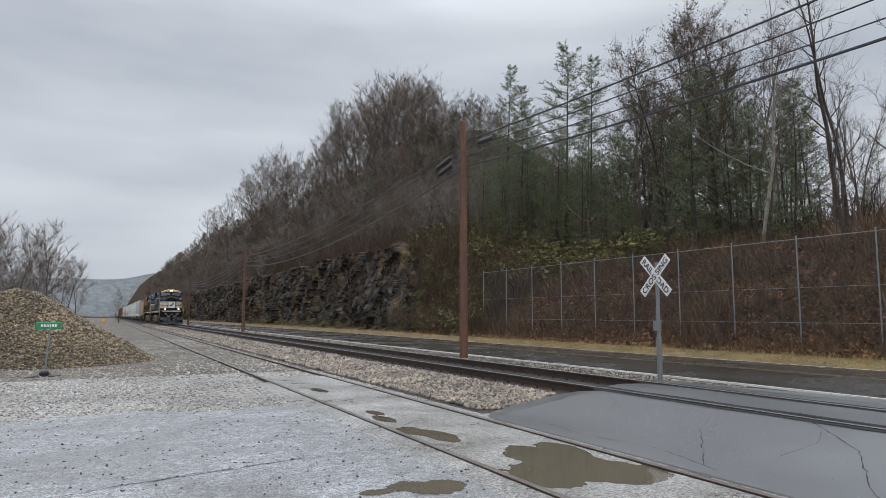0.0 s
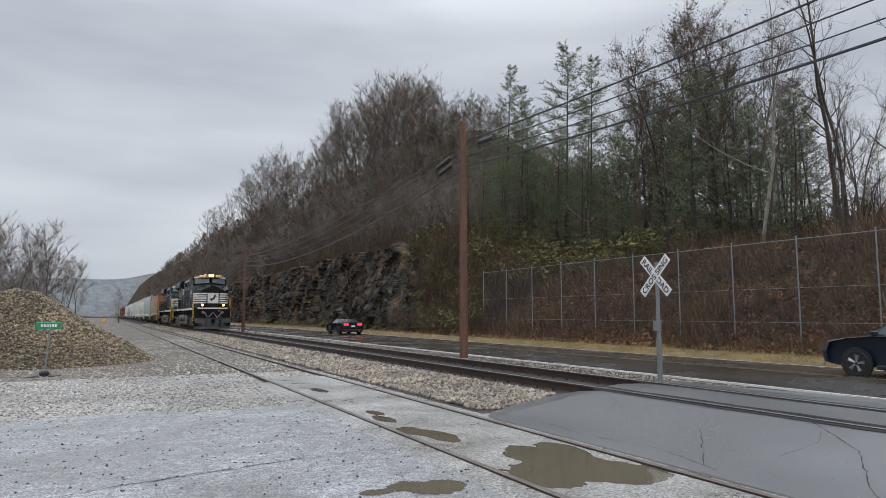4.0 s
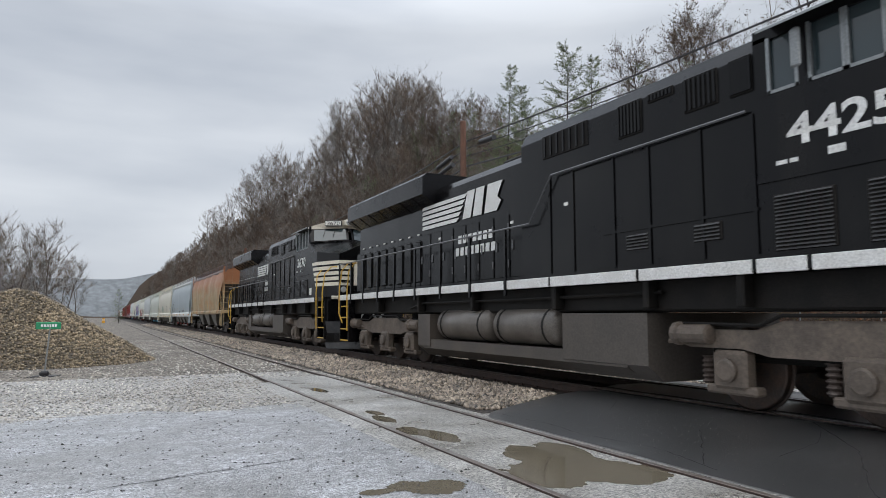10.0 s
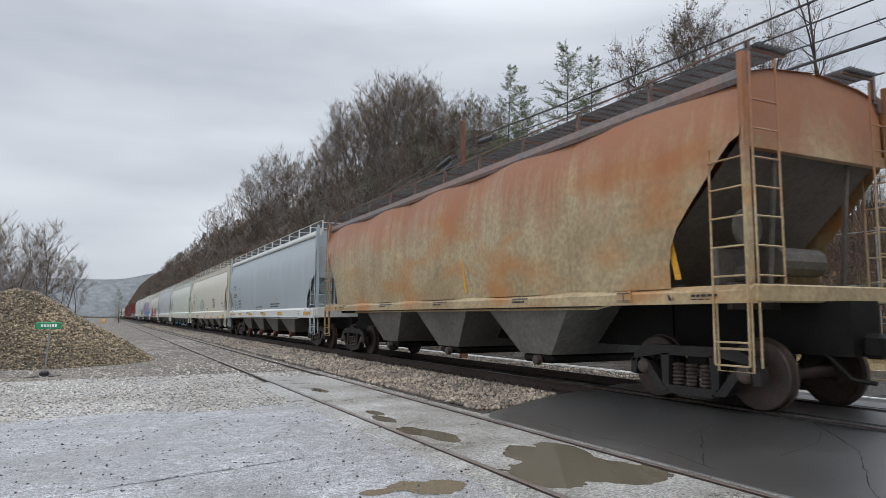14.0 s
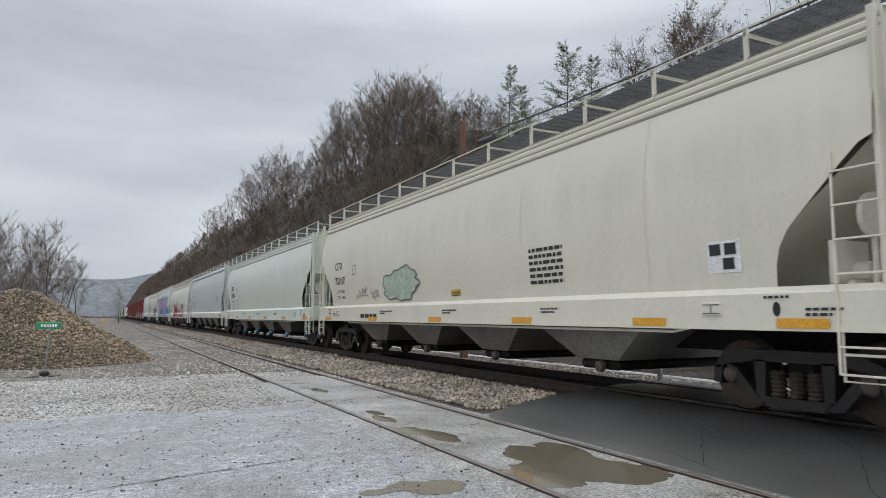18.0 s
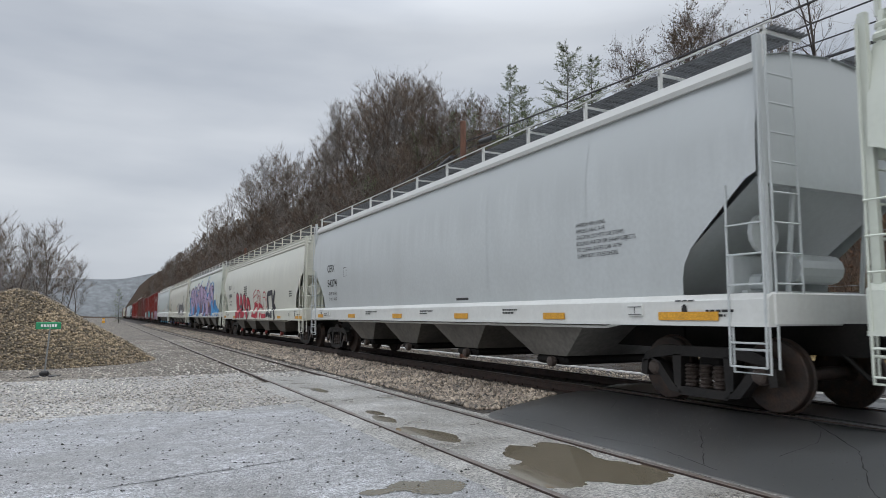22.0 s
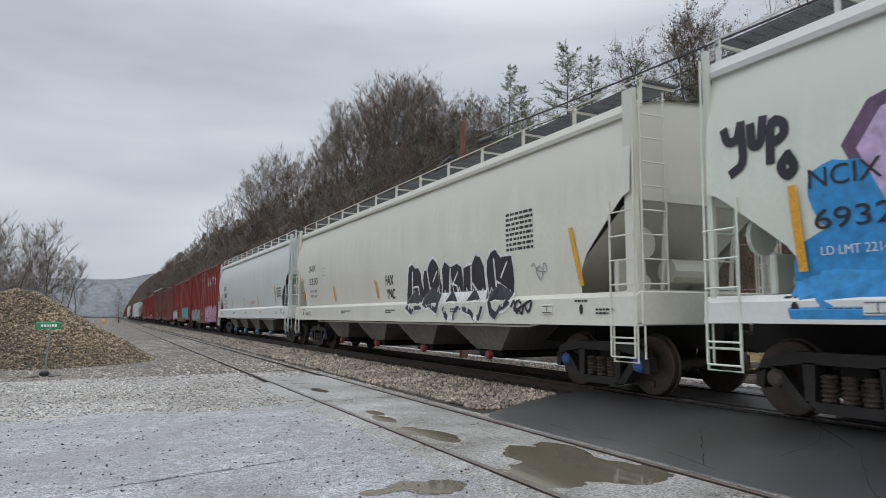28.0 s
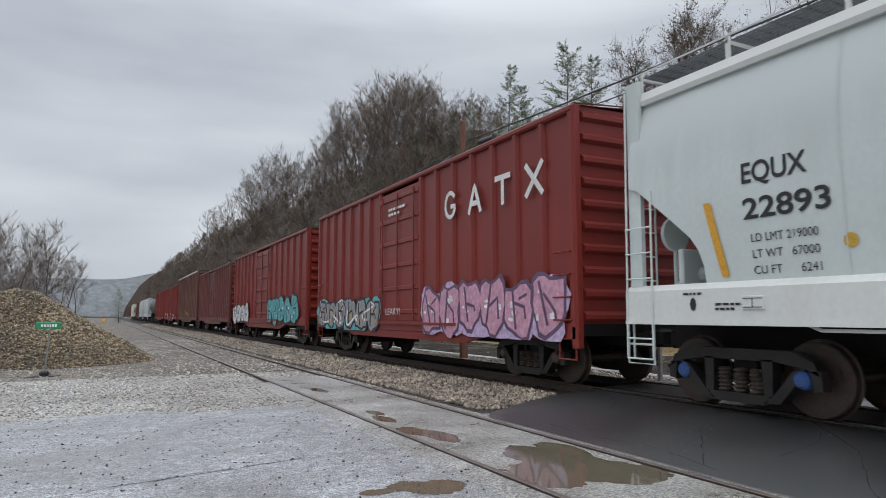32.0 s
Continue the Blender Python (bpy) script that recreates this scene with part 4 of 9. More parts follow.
def locomotive(y_front, number, lead, white, label):
    car = thing("diesel_locomotive", label, "locomotive", TRACK_X, y_front, 0, group="train cars")
    RUNNERS.append((car, y_front))
    K, W = M["ns_black"], M["loco_white"]
    # frame, decks and sills
    part("underframe", Shape().box(-1.30, 1.30, 0.9, 20.9, 1.28, 1.74, 0.03), M["under"], car)
    part("deck", Shape().box(-1.53, 1.53, 0.75, 21.0, 1.74, 1.88), K, car)
    cuts = [1.95, 3.3, 4.55, 5.25, 7.2, 9.35, 10.75, 12.15, 13.55, 14.95, 16.3, 17.5, 18.7, 19.8, 20.95]
    for s in (-1, 1):
        for p, q in zip(cuts[:-1], cuts[1:]):
            x0, x1 = sorted((s * 1.50, s * 1.545))
            part("sill_stripe", Shape().box(x0, x1, p + 0.03, q - 0.03, 1.715, 1.885, 0.008), W, car, "white sill stripe")
    # nose and cab shell
    nose = [(-1.45, 2.0), (-1.0, 0.72), (1.0, 0.72), (1.45, 2.0), (1.45, 3.1), (-1.45, 3.1)]
    tops = [3.58, 3.42, 3.42, 3.58, 4.02, 4.02]
    sh = Shape()
    v = [(x, y, 1.86) for x, y in nose] + [(x, y, z) for (x, y), z in zip(nose, tops)] + [(0, 0.72, 3.86), (0, 2.45, 4.14)]
    sh.add(v, [(0, 1, 7, 6), (1, 2, 8, 12, 7), (2, 3, 9, 8), (3, 4, 10, 9), (5, 0, 6, 11), (0, 5, 4, 3, 2, 1), (7, 12, 13, 6), (12, 8, 9, 13), (6, 13, 11), (9, 10, 13)])
    part("nose", sh, K, car, "black wide nose with a low peak")
    # windscreen posts and cab body behind
    sh = Shape()
    sh.box(-1.45, 1.45, 3.1, 5.2, 1.86, 3.82)
    part("cab_lower", sh, K, car)
    for s in (-1, 1):
        x0, x1 = sorted((s * 1.37, s * 1.45))
        part("cab_post", Shape().box(x0, x1, 3.1, 3.2, 3.86, 4.55), K, car)
        part("cab_post", Shape().box(x0, x1, 5.02, 5.2, 3.86, 4.55), K, car)
        part("cab_header", Shape().box(x0, x1, 3.1, 5.2, 4.5, 4.66), K, car)
        part("cab_waist", Shape().box(x0, x1, 3.1, 5.2, 3.822, 3.86), K, car)
        part("cab_post", Shape().box(x0, x1, 4.5, 4.62, 3.86, 4.5), K, car)
    part("cab_bulkhead", Shape().box(-1.36, 1.36, 5.1, 5.19, 3.822, 4.7), K, car)
    part("cab_interior", Shape().box(-1.3, 1.3, 3.7, 5.1, 3.822, 4.6), M["dark_in"], car, "dark cab interior")
    for s in (-1, 1):
        x = s * 1.40
        for p, q in ((3.22, 3.62), (3.66, 4.05), (4.09, 4.48), (4.64, 5.0)):
            w = part("cab_window", Shape().box(x - 0.012, x + 0.012, p, q, 3.86, 4.5), M["glass"], car, "dark cab side window")
            fr = Shape().box(x + s * 0.02, x + s * 0.055, p - 0.02, q + 0.02, 3.83, 3.87) if s > 0 else Shape().box(x - 0.055, x - 0.02, p - 0.02, q + 0.02, 3.83, 3.87)
            for yy in (p, q):
                fr.box(min(x + s * 0.02, x + s * 0.055), max(x + s * 0.02, x + s * 0.055), yy - 0.022, yy + 0.022, 3.83, 4.52)
            part("window_frame", fr, M["galv"], w, "bare metal frame")
        part("sun_visor", Shape().prism([(s * 1.44, 4.64), (s * 1.72, 4.50), (s * 1.72, 4.53), (s * 1.44, 4.68)], 3.5, 4.95), M["galv"], car, "folded sheet-metal awning")
        part("mirror", Shape().box(min(s * 1.55, s * 1.60), max(s * 1.55, s * 1.60), 4.49, 4.62, 4.0, 4.45, 0.02), M["galv"], car)
    # windscreens: two panes in a shallow V
    for s in (-1, 1):
        post = Shape()
        quad = [Vector((s * 0.06, 2.44, 4.13)), Vector((s * 1.40, 2.98, 4.03)), Vector((s * 1.36, 3.14, 4.56)), Vector((s * 0.06, 2.62, 4.62))]
        cen = sum(quad, Vector()) / 4
        part("windscreen_frame", Shape().add([tuple(p) for p in quad], [(0, 1, 2, 3)]), K, car)
        ins = [tuple(cen + (p - cen) * 0.86 + Vector((0, -0.03, 0))) for p in quad]
        ws = part("windscreen", Shape().add(ins, [(0, 1, 2, 3)]), M["windscreen"], car, "pale reflecting windscreen pane")
        wp = Shape()
        for u in (0.35, 0.62):
            top = quad[3].lerp(quad[2], u) + Vector((0, -0.06, -0.03))
            part("wiper", Shape().rod(top, top + Vector((s * 0.12, -0.07, -0.30)), 0.012, n=4), M["black_paint"], ws)
        side = [quad[1], Vector((s * 1.45, 3.1, 4.0)), Vector((s * 1.45, 3.2, 4.66)), quad[2]]
        part("corner_pillar", Shape().add([tuple(p) for p in side], [(0, 1, 2, 3)]), K, car)
    # roof and white brow
    sh = Shape()
    prof = [(-1.46, 4.64), (-1.30, 4.70), (-0.8, 4.86), (0, 4.93), (0.8, 4.86), (1.30, 4.70), (1.46, 4.64)]
    front = [(x, 2.45 + 0.50 * abs(x) ** 1.1, z) for x, z in prof]
    sh.sheet([front, [(x, 3.4, z) for x, z in prof], [(x, 5.25, z) for x, z in prof]])
    part("cab_roof", sh, K, car)
    low = [(x, 2.60 + 0.40 * abs(x), 4.56 + 0.05 * (1 - abs(x) / 1.46)) for x, z in prof]
    part("brow", Shape().sheet([front, low]), white, car, "white painted cab brow")
    for s in (-1, 1):
        turn = pose(s * 0.62, 2.66, 4.77, 0, 0, s * 27)
        nb = part("number_board", Shape().box(-0.33, 0.33, -0.10, 0.06, -0.11, 0.11, 0.03), M["black_paint"], car, "lit number board" if lead else "number board", turn)
        part("board_face", Shape().box(-0.30, 0.30, -0.108, -0.10, -0.085, 0.085), M["board_lit"] if lead else M["sticker"], nb, "amber face" if lead else "pale face")
        me = words(number, 0.15, M["black_paint"], "number_lettering", 0, 0.0)
        wd = max(v.co.x for v in me.vertices)
        for v in me.vertices:
            v.co.x *= 0.50 / wd
        wd = 0.50
        for v in me.vertices:
            v.co = (v.co.x - wd / 2, -0.112, v.co.y - 0.075)
        part("number_lettering", me, None, nb, "black digits")
    hl = part("headlight_box", Shape().box(-0.24, 0.24, 2.34, 2.75, 4.68, 4.92, 0.03), white, car)
    for x in (-0.115, 0.115):
        part("headlight", Shape().turned([(-0.03, 0.075), (0.0, 0.10), (0.03, 0.10)], (x, 2.33, 4.80), "y", 14), M["lamp"] if lead else M["lamp_off"], hl, "round headlight, lit" if lead else "round headlight, unlit")
    # nose stripes, both flanks and the front
    for k in range(5):
        z1 = 3.20 - 0.195 * k
        z0 = z1 - 0.125
        for s in (-1, 1):
            back = 2.62 - 0.11 * k
            pts = [(s * 1.453, back, z1), (s * 1.453, 2.0, z1), (s * 1.003, 0.716, z1), (s * 1.003, 0.716, z0), (s * 1.453, 2.0, z0), (s * 1.453, back - 0.06, z0)]
            part("nose_stripe", Shape().add(pts, [(0, 1, 4, 5), (1, 2, 3, 4)]), white, car, "white speed stripe round the nose")
            part("nose_stripe", Shape().add([(s * 1.0, 0.712, z1), (s * 0.40, 0.712, z1), (s * 0.40, 0.712, z0), (s * 1.0, 0.712, z0)], [(0, 1, 2, 3)]), white, car)
    part("nose_panel", Shape().box(-0.44, 0.50, 0.70, 0.714, 2.30, 3.20), white, car, "white square behind the emblem")
    emblem = [(-0.33, 2.60), (-0.24, 2.72), (-0.10, 2.74), (0.02, 2.80), (0.06, 2.98), (0.16, 3.10), (0.24, 3.04), (0.20, 2.94), (0.32, 2.90), (0.34, 2.82), (0.20, 2.84), (0.14, 2.70), (0.02, 2.60), (-0.08, 2.52), (-0.06, 2.42), (-0.14, 2.50), (-0.22, 2.62)]
    part("emblem", Shape().prism(emblem, 0.694, 0.699), M["black_paint"], car, "plain dark rearing shape")
    part("nose_door_post", Shape().box(0.46, 0.54, 0.66, 0.72, 2.0, 3.4, 0.01), K, car)
    part("nose_door_post", Shape().box(-0.54, -0.47, 0.66, 0.72, 2.0, 3.15, 0.01), K, car)
    for x, z in ((0.66, 3.30), (0.66, 2.95), (0.66, 2.45), (-0.75, 2.95), (-0.75, 2.4)):
        part("grab_iron", Shape().pipe([(x - 0.14, 0.71, z), (x - 0.14, 0.64, z), (x + 0.14, 0.64, z), (x + 0.14, 0.71, z)], 0.012, 5), K, car)
    # front end: deck edge, ditch lights, plow, hoses
    part("front_sill", Shape().box(-1.25, 1.25, 0.60, 0.78, 1.80, 1.92, 0.02), white, car, "white front deck edge")
    part("pilot_plate", Shape().box(-1.42, 1.42, 0.66, 0.86, 0.85, 1.78, 0.02), K, car)
    for s in (-1, 1):
        db = part("ditch_light", Shape().box(s * 0.88 - 0.17, s * 0.88 + 0.17, 0.56, 0.74, 1.98, 2.30, 0.03), K, car)
        part("lens", Shape().turned([(-0.04, 0.08), (-0.01, 0.105), (0.02, 0.105)], (s * 0.88, 0.55, 2.14), "y", 16), M["lamp"] if lead else M["lamp_off"], db, "lit round lens" if lead else "unlit round lens")
    rows = []
    for i in range(13):
        x = -1.5 + 3.0 * i / 12
        rows.append([(x, 0.62 - 0.02 * (1 - abs(x) / 1.5), 1.02), (x, 0.40 - 0.12 * (1 - abs(x) / 1.5), 0.62), (x, 0.34 - 0.30 * (1 - abs(x) / 1.5) + 0.25 * (abs(x) / 1.5) ** 3, 0.30), (x, 0.18 - 0.32 * (1 - abs(x) / 1.5) + 0.25 * (abs(x) / 1.5) ** 3, 0.09)])
    pl = part("snow_plow", Shape().sheet(rows), M["plow"], car, "scuffed black steel plow")
    part("plow_back", Shape().box(-1.45, 1.45, 0.62, 0.72, 0.12, 1.0), K, car)
    hose = [(-0.75, 0.55, 1.50)] + [(-0.75 + 1.5 * i / 16, 0.42, 1.34 + 0.20 * math.cos(2 * math.pi * i / 8) * (1 if 0 < i < 16 else 1) - 0.06) for i in range(1, 16)] + [(0.75, 0.55, 1.50)]
    part("mu_cable", Shape().pipe(hose, 0.035, 8), M["hose"], car, "grey jumper cable looped across the pilot")
    for x in (-0.80, 0.80):
        part("cable_socket", Shape().turned([(-0.14, 0.09), (-0.02, 0.12), (0.14, 0.13)], (x, 0.60, 1.50), "y", 12), M["galv"], car)
    for x in (-0.62, -0.54, 0.55, 0.64, 0.74):
        part("air_hose", Shape().pipe([(x, 0.6, 1.15), (x + 0.03, 0.30, 0.75), (x + 0.05, 0.14, 0.34), (x + 0.06, 0.10, 0.18)], 0.028, 6), M["black_paint"], car)
    if lead:
        part("marker_disc", Shape().turned([(-0.02, 0.06), (0.0, 0.09), (0.02, 0.09)], (0.52, 0.60, 1.62), "y", 14), M["red_lens"], car, "red marker disc")
    coupler(car, 0.0, 1)
    coupler(car, 21.9, -1)
    # steps and yellow handrails at the four corners
    for yb, way in ((0.78, 1), (20.98, -1)):
        for s in (-1, 1):
            sp = sorted((yb, yb + way * 0.85))
            sw = part("step_well", Shape().box(min(s * 1.08, s * 1.16), max(s * 1.08, s * 1.16), sp[0], sp[1], 0.42, 1.76), K, car)
            for q in (0.0, 0.82):
                yy = yb + way * q
                part("step_cheek", Shape().box(min(s * 1.165, s * 1.50), max(s * 1.165, s * 1.50), yy - 0.03, yy + 0.03, 0.40, 1.76), K, sw)
            for k in range(4):
                z = 0.44 + 0.36 * k
                part("step_edge", Shape().box(min(s * 1.46, s * 1.50), max(s * 1.46, s * 1.50), sp[0] + 0.05, sp[1] - 0.05, z - 0.018, z + 0.018), M["yellow"], sw, "yellow step edge")
                part("step_tread", Shape().box(min(s * 1.12, s * 1.455), max(s * 1.12, s * 1.455), sp[0] + 0.05, sp[1] - 0.05, z - 0.015, z + 0.015), K, sw)
            a0 = yb + way * 0.06
            a1 = yb + way * 0.84
            part("handrail", Shape().pipe([(s * 1.54, a1, 0.75), (s * 1.56, a1, 2.0), (s * 1.52, a1 + way * 0.05, 2.65), (s * 1.30, a1 + way * 0.12, 2.95)], 0.021, 8), M["yellow"], car, "yellow step handrail")
            part("handrail", Shape().pipe([(s * 1.50, a0 + way * 0.15, 1.0), (s * 1.56, a0, 1.3), (s * 1.56, a0, 2.1), (s * 1.48, a0, 2.7), (s * 1.25, a0 - way * 0.02, 2.95), (s * 0.75, a0 - way * 0.02, 2.97)], 0.021, 8), M["yellow"], car, "yellow step handrail")
    for s in (-1, 1):
        part("deck_gate", Shape().pipe([(s * 0.75, 0.74, 1.9), (s * 0.75, 0.74, 2.97), (s * 0.40, 0.74, 2.97), (s * 0.40, 0.74, 1.9)], 0.022, 6), M["black_paint"], car)
    # equipment hood flush with the cab
    prof2 = [(-1.45, 1.88), (-1.45, 4.40), (-1.34, 4.62), (-0.7, 4.74), (0.7, 4.74), (1.34, 4.62), (1.45, 4.40), (1.45, 1.88)]
    part("equipment_hood", Shape().prism(prof2, 5.2, 10.3), K, car, "tall flush equipment hood")
    for y0, y1, z0, z1 in ((5.22, 5.55, 3.94, 4.42), (5.73, 6.29, 3.94, 4.42), (6.48, 6.97, 4.28, 4.42), (7.1, 7.61, 3.90, 4.42), (8.33, 9.59, 4.0, 4.42)):
        vent(car, y0, y1, z0, z1, 1.45, "intake_grille", 7, True)
    for y0, y1 in ((3.19, 3.93), (4.26, 5.01)):
        vent(car, y0, y1, 1.96, 2.62, 1.45, "louvred_door", 15)
    for y0, y1 in ((5.75, 6.21), (7.0, 7.49)):
        vent(car, y0, y1, 2.18, 2.42, 1.45, "small_louvre", 5)
    for y in (5.25, 6.05, 7.0, 7.75, 8.75, 9.4):
        part("door_seam", Shape().box(-1.472, -1.45, y - 0.025, y + 0.025, 1.95, 3.66), K, car)
    part("hood_moulding", Shape().box(-1.475, -1.45, 3.1, 5.2, 2.78, 2.83), K, car)
    part("hood_moulding", Shape().box(-1.475, -1.45, 5.2, 8.0, 2.47, 2.51), K, car)
    for s in (-1, 1):
        rail = [(s * 1.56, 20.9, 2.88), (s * 1.56, 9.9, 2.88), (s * 1.53, 9.25, 3.66), (s * 1.50, 5.3, 3.70)]
        part("walkway_rail", Shape().pipe(rail, 0.020, 6), M["rail_grey"], car, "long walkway handrail")
        for y in cuts[6:]:
            part("rail_post", Shape().box(min(s * 1.53, s * 1.57), max(s * 1.53, s * 1.57), y - 0.035, y + 0.035, 1.60, 2.90), K, car)
    # engine hood and radiator
    hp = [(-1.04, 1.88), (-1.04, 4.28), (-0.92, 4.44), (-0.5, 4.52), (0.5, 4.52), (0.92, 4.44), (1.04, 4.28), (1.04, 1.88)]
    part("engine_hood", Shape().prism(hp, 10.3, 20.4), K, car, "long black engine hood")
    for i in range(16):
        y = 10.75 + i * 0.62
        part("hood_door", Shape().box(-1.062, -1.04, y, y + 0.56, 2.0, 3.30 if y < 15.6 else 3.2, 0.01), K, car)
        if i < 8:
            part("door_latch", Shape().box(-1.085, -1.062, y + 0.44, y + 0.50, 2.55, 2.75, 0.008), M["rail_grey"], car)
            part("door_hinge", Shape().rod((-1.07, y + 0.01, 2.2), (-1.07, y + 0.01, 2.36), 0.016, n=6).rod((-1.07, y + 0.01, 2.95), (-1.07, y + 0.01, 3.11), 0.016, n=6), M["rail_grey"], car)
    for i in range(8):
        y = 15.62 + i * 0.60
        vent(car, y, y + 0.36, 2.08, 3.16, 1.065, "radiator_grille", 8, True)
        side_patch([(y + 0.26, 3.32), (y + 0.10, 3.32), (y + 0.10, 3.36), (y + 0.26, 3.36)], M["sticker"], car, lambda z: 1.066, "sticker", "small warning sticker")
    for y in (10.9, 12.6, 14.2):
        part("roof_hatch", Shape().box(-0.45, 0.45, y, y + 1.1, 4.5, 4.60, 0.03), K, car)
    part("exhaust_stack", Shape().box(-0.3, 0.3, 12.0, 12.8, 4.5, 4.78, 0.04), M["under"], car)
    rp = [(-1.02, 3.98), (-1.42, 4.25), (-1.42, 4.70), (-1.30, 4.80), (1.30, 4.80), (1.42, 4.70), (1.42, 4.25), (1.02, 3.98)]
    part("radiator_wing", Shape().prism(rp, 14.8, 20.6), K, car, "overhanging radiator housing")
    part("radiator_top", Shape().box(-1.2, 1.2, 15.5, 20.4, 4.8, 4.86), M["under"], car)
    for i in range(7):
        y = 15.5 + i * 0.8
        part("wing_rib", Shape().prism([(-1.03, 3.97), (-1.44, 4.24), (-1.40, 4.25), (-1.0, 3.98)], y - 0.02, y + 0.02), K, car)
    # bell of small roof things over the cab
    for x, y in ((-0.3, 3.9), (0.4, 4.2)):
        part("antenna_dome", Shape().turned([(0, 0.16), (0.08, 0.14), (0.13, 0.07)], (x, y, 4.90), "z", 12), M["loco_white"], car)
    part("horn", Shape().rod((0.0, 7.0, 4.86), (0.0, 7.6, 4.90), 0.05, 0.10, 8).rod((0, 7.5, 4.7), (0, 7.5, 4.86), 0.03), M["under"], car)
    # flank lettering and shapes (emblems stay plain)
    side = lambda z: 1.452
    hood = lambda z: 1.066
    side_words(number, 0.35, W, car, 4.79, 3.16, side, name="road_number", bold=0.012, width=1.24, label="white road number")
    bars(car, W, 4.32, 2.96, side, [(0.2, 0.09)])
    bars(car, W, 4.95, 2.96, side, [(0.3, 0.05)])
    side_patch([(2.92, 2.0), (2.60, 2.0), (2.60, 2.26), (2.92, 2.26)], M["sticker"] if not lead else M["cream"], car, side, "sticker", "square pale notice")
    dy, dz, big = (0.85, 0.12, 1.15) if lead else (0.0, 0.0, 1.0)
    for k in range(5):
        z = 3.30 + dz + k * 0.112 * big
        side_patch([(14.72 + dy, z), (12.80 + dy - 0.10 * k, z), (12.66 + dy - 0.10 * k, z + 0.078 * big), (14.66 + dy, z + 0.078 * big)], W, car, hood, "flank_bar", "white slanting speed bars")
    z0, z1 = 3.32 + dz, 3.86 + dz + 0.08 * (big > 1)
    side_patch([(12.50 + dy, z0), (12.12 + dy, z0), (11.90 + dy, z1), (12.26 + dy, z1)], W, car, hood, "emblem", "white emblem shape")
    side_patch([(12.02 + dy, z0), (11.62 + dy, z0), (11.48 + dy, z1), (11.84 + dy, z1)], W, car, hood, "emblem", "white emblem shape")
    side_patch([(11.50 + dy, z0), (10.98 + dy, z0), (10.80 + dy, z0 + 0.2), (10.95 + dy, z0 + 0.3), (10.74 + dy, z1), (11.34 + dy, z1)], W, car, hood, "emblem", "white emblem shape")
    for z, p, q in ((2.76 + dz, 12.72 + dy, 11.1 + dy), (2.48 + dz, 12.84 + dy, 11.0 + dy)):
        u = p
        n = 7 if z > 2.7 + dz else 8
        for i in range(n):
            w = (p - q) / n
            side_patch([(u, z), (u - w * 0.72, z), (u - w * 0.80, z + 0.19), (u - w * 0.08, z + 0.19)], W, car, hood, "owner_name_block", "white block of the owner's name")
            u -= w
    for y in (9.0, 11.3, 14.6):
        side_patch([(y, 3.08), (y - 0.12, 3.08), (y - 0.12, 3.14), (y, 3.14)], M["sticker"], car, hood if y > 10.3 else side, "sticker")
    # fuel tank with air reservoirs
    tp = [(-1.42, 0.50), (-1.42, 1.26), (1.42, 1.26), (1.42, 0.50), (1.12, 0.265), (-1.12, 0.265)]
    part("fuel_tank", Shape().prism([(-1.1, 0.27), (-1.40, 0.45), (-1.40, 0.66), (-0.8, 0.66), (-0.8, 1.26), (0.8, 1.26), (0.8, 0.66), (1.40, 0.66), (1.40, 0.45), (1.1, 0.27)], 7.6, 14.8), M["tank_black"], car, "dull grimy fuel tank")
    for y0, y1 in ((7.15, 9.15), (14.35, 15.02)):
        part("tank_end", Shape().prism(tp, y0, y1), M["tank_black"], car)
    for s in (-1, 1):
        for y0, y1 in ((9.35, 11.45), (11.65, 13.95)):
            ar = Shape()
            ar.smooth = True
            ar.turned([(y0, 0.12), (y0 + 0.05, 0.28), (y0 + 0.14, 0.35), (y1 - 0.14, 0.35), (y1 - 0.05, 0.28), (y1, 0.12)], (s * 1.14, 0, 1.03), "y", 24)
            r = part("air_reservoir", ar, M["reservoir"], car, "brown-grey air reservoir")
            for y in (y0 + 0.3, y1 - 0.3):
                part("strap", Shape().turned([(-0.03, 0.358), (0.03, 0.358)], (s * 1.14, y, 1.03), "y", 18), M["under"], r)
    part("side_pipe", Shape().pipe([(-1.36, 6.9, 1.55), (-1.40, 10.6, 1.52), (-1.40, 14.8, 1.52), (-1.36, 15.6, 1.40)], 0.03, 6), M["under"], car)
    for y in (3.4, 5.5, 7.1, 9.3, 12.2, 14.9, 17.6):
        part("frame_bracket", Shape().box(-1.50, -1.30, y - 0.06, y + 0.06, 1.32, 1.74, 0.02), M["under"], car)
    loco_truck(car, 1.65, 6.80, 1)
    loco_truck(car, 15.15, 20.3, -1)
    return car


M["dark_in"] = material("cab_dark", (0.006, 0.006, 0.007), 0.8, amount=0.2)
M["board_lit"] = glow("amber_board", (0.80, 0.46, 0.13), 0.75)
M["plow"] = material("scuffed_plow", (0.005, 0.005, 0.006), 0.4, spec=0.25, second=(0.03, 0.03, 0.031), scale=2.2, amount=0.85, fine=20, bump=0.2)
M["rail_grey"] = material("handrail_grey", (0.10, 0.10, 0.105), 0.3, amount=0.3)
M["reservoir"] = material("reservoir", (0.13, 0.115, 0.10), 0.35, second=(0.06, 0.05, 0.042), scale=2, amount=0.8)


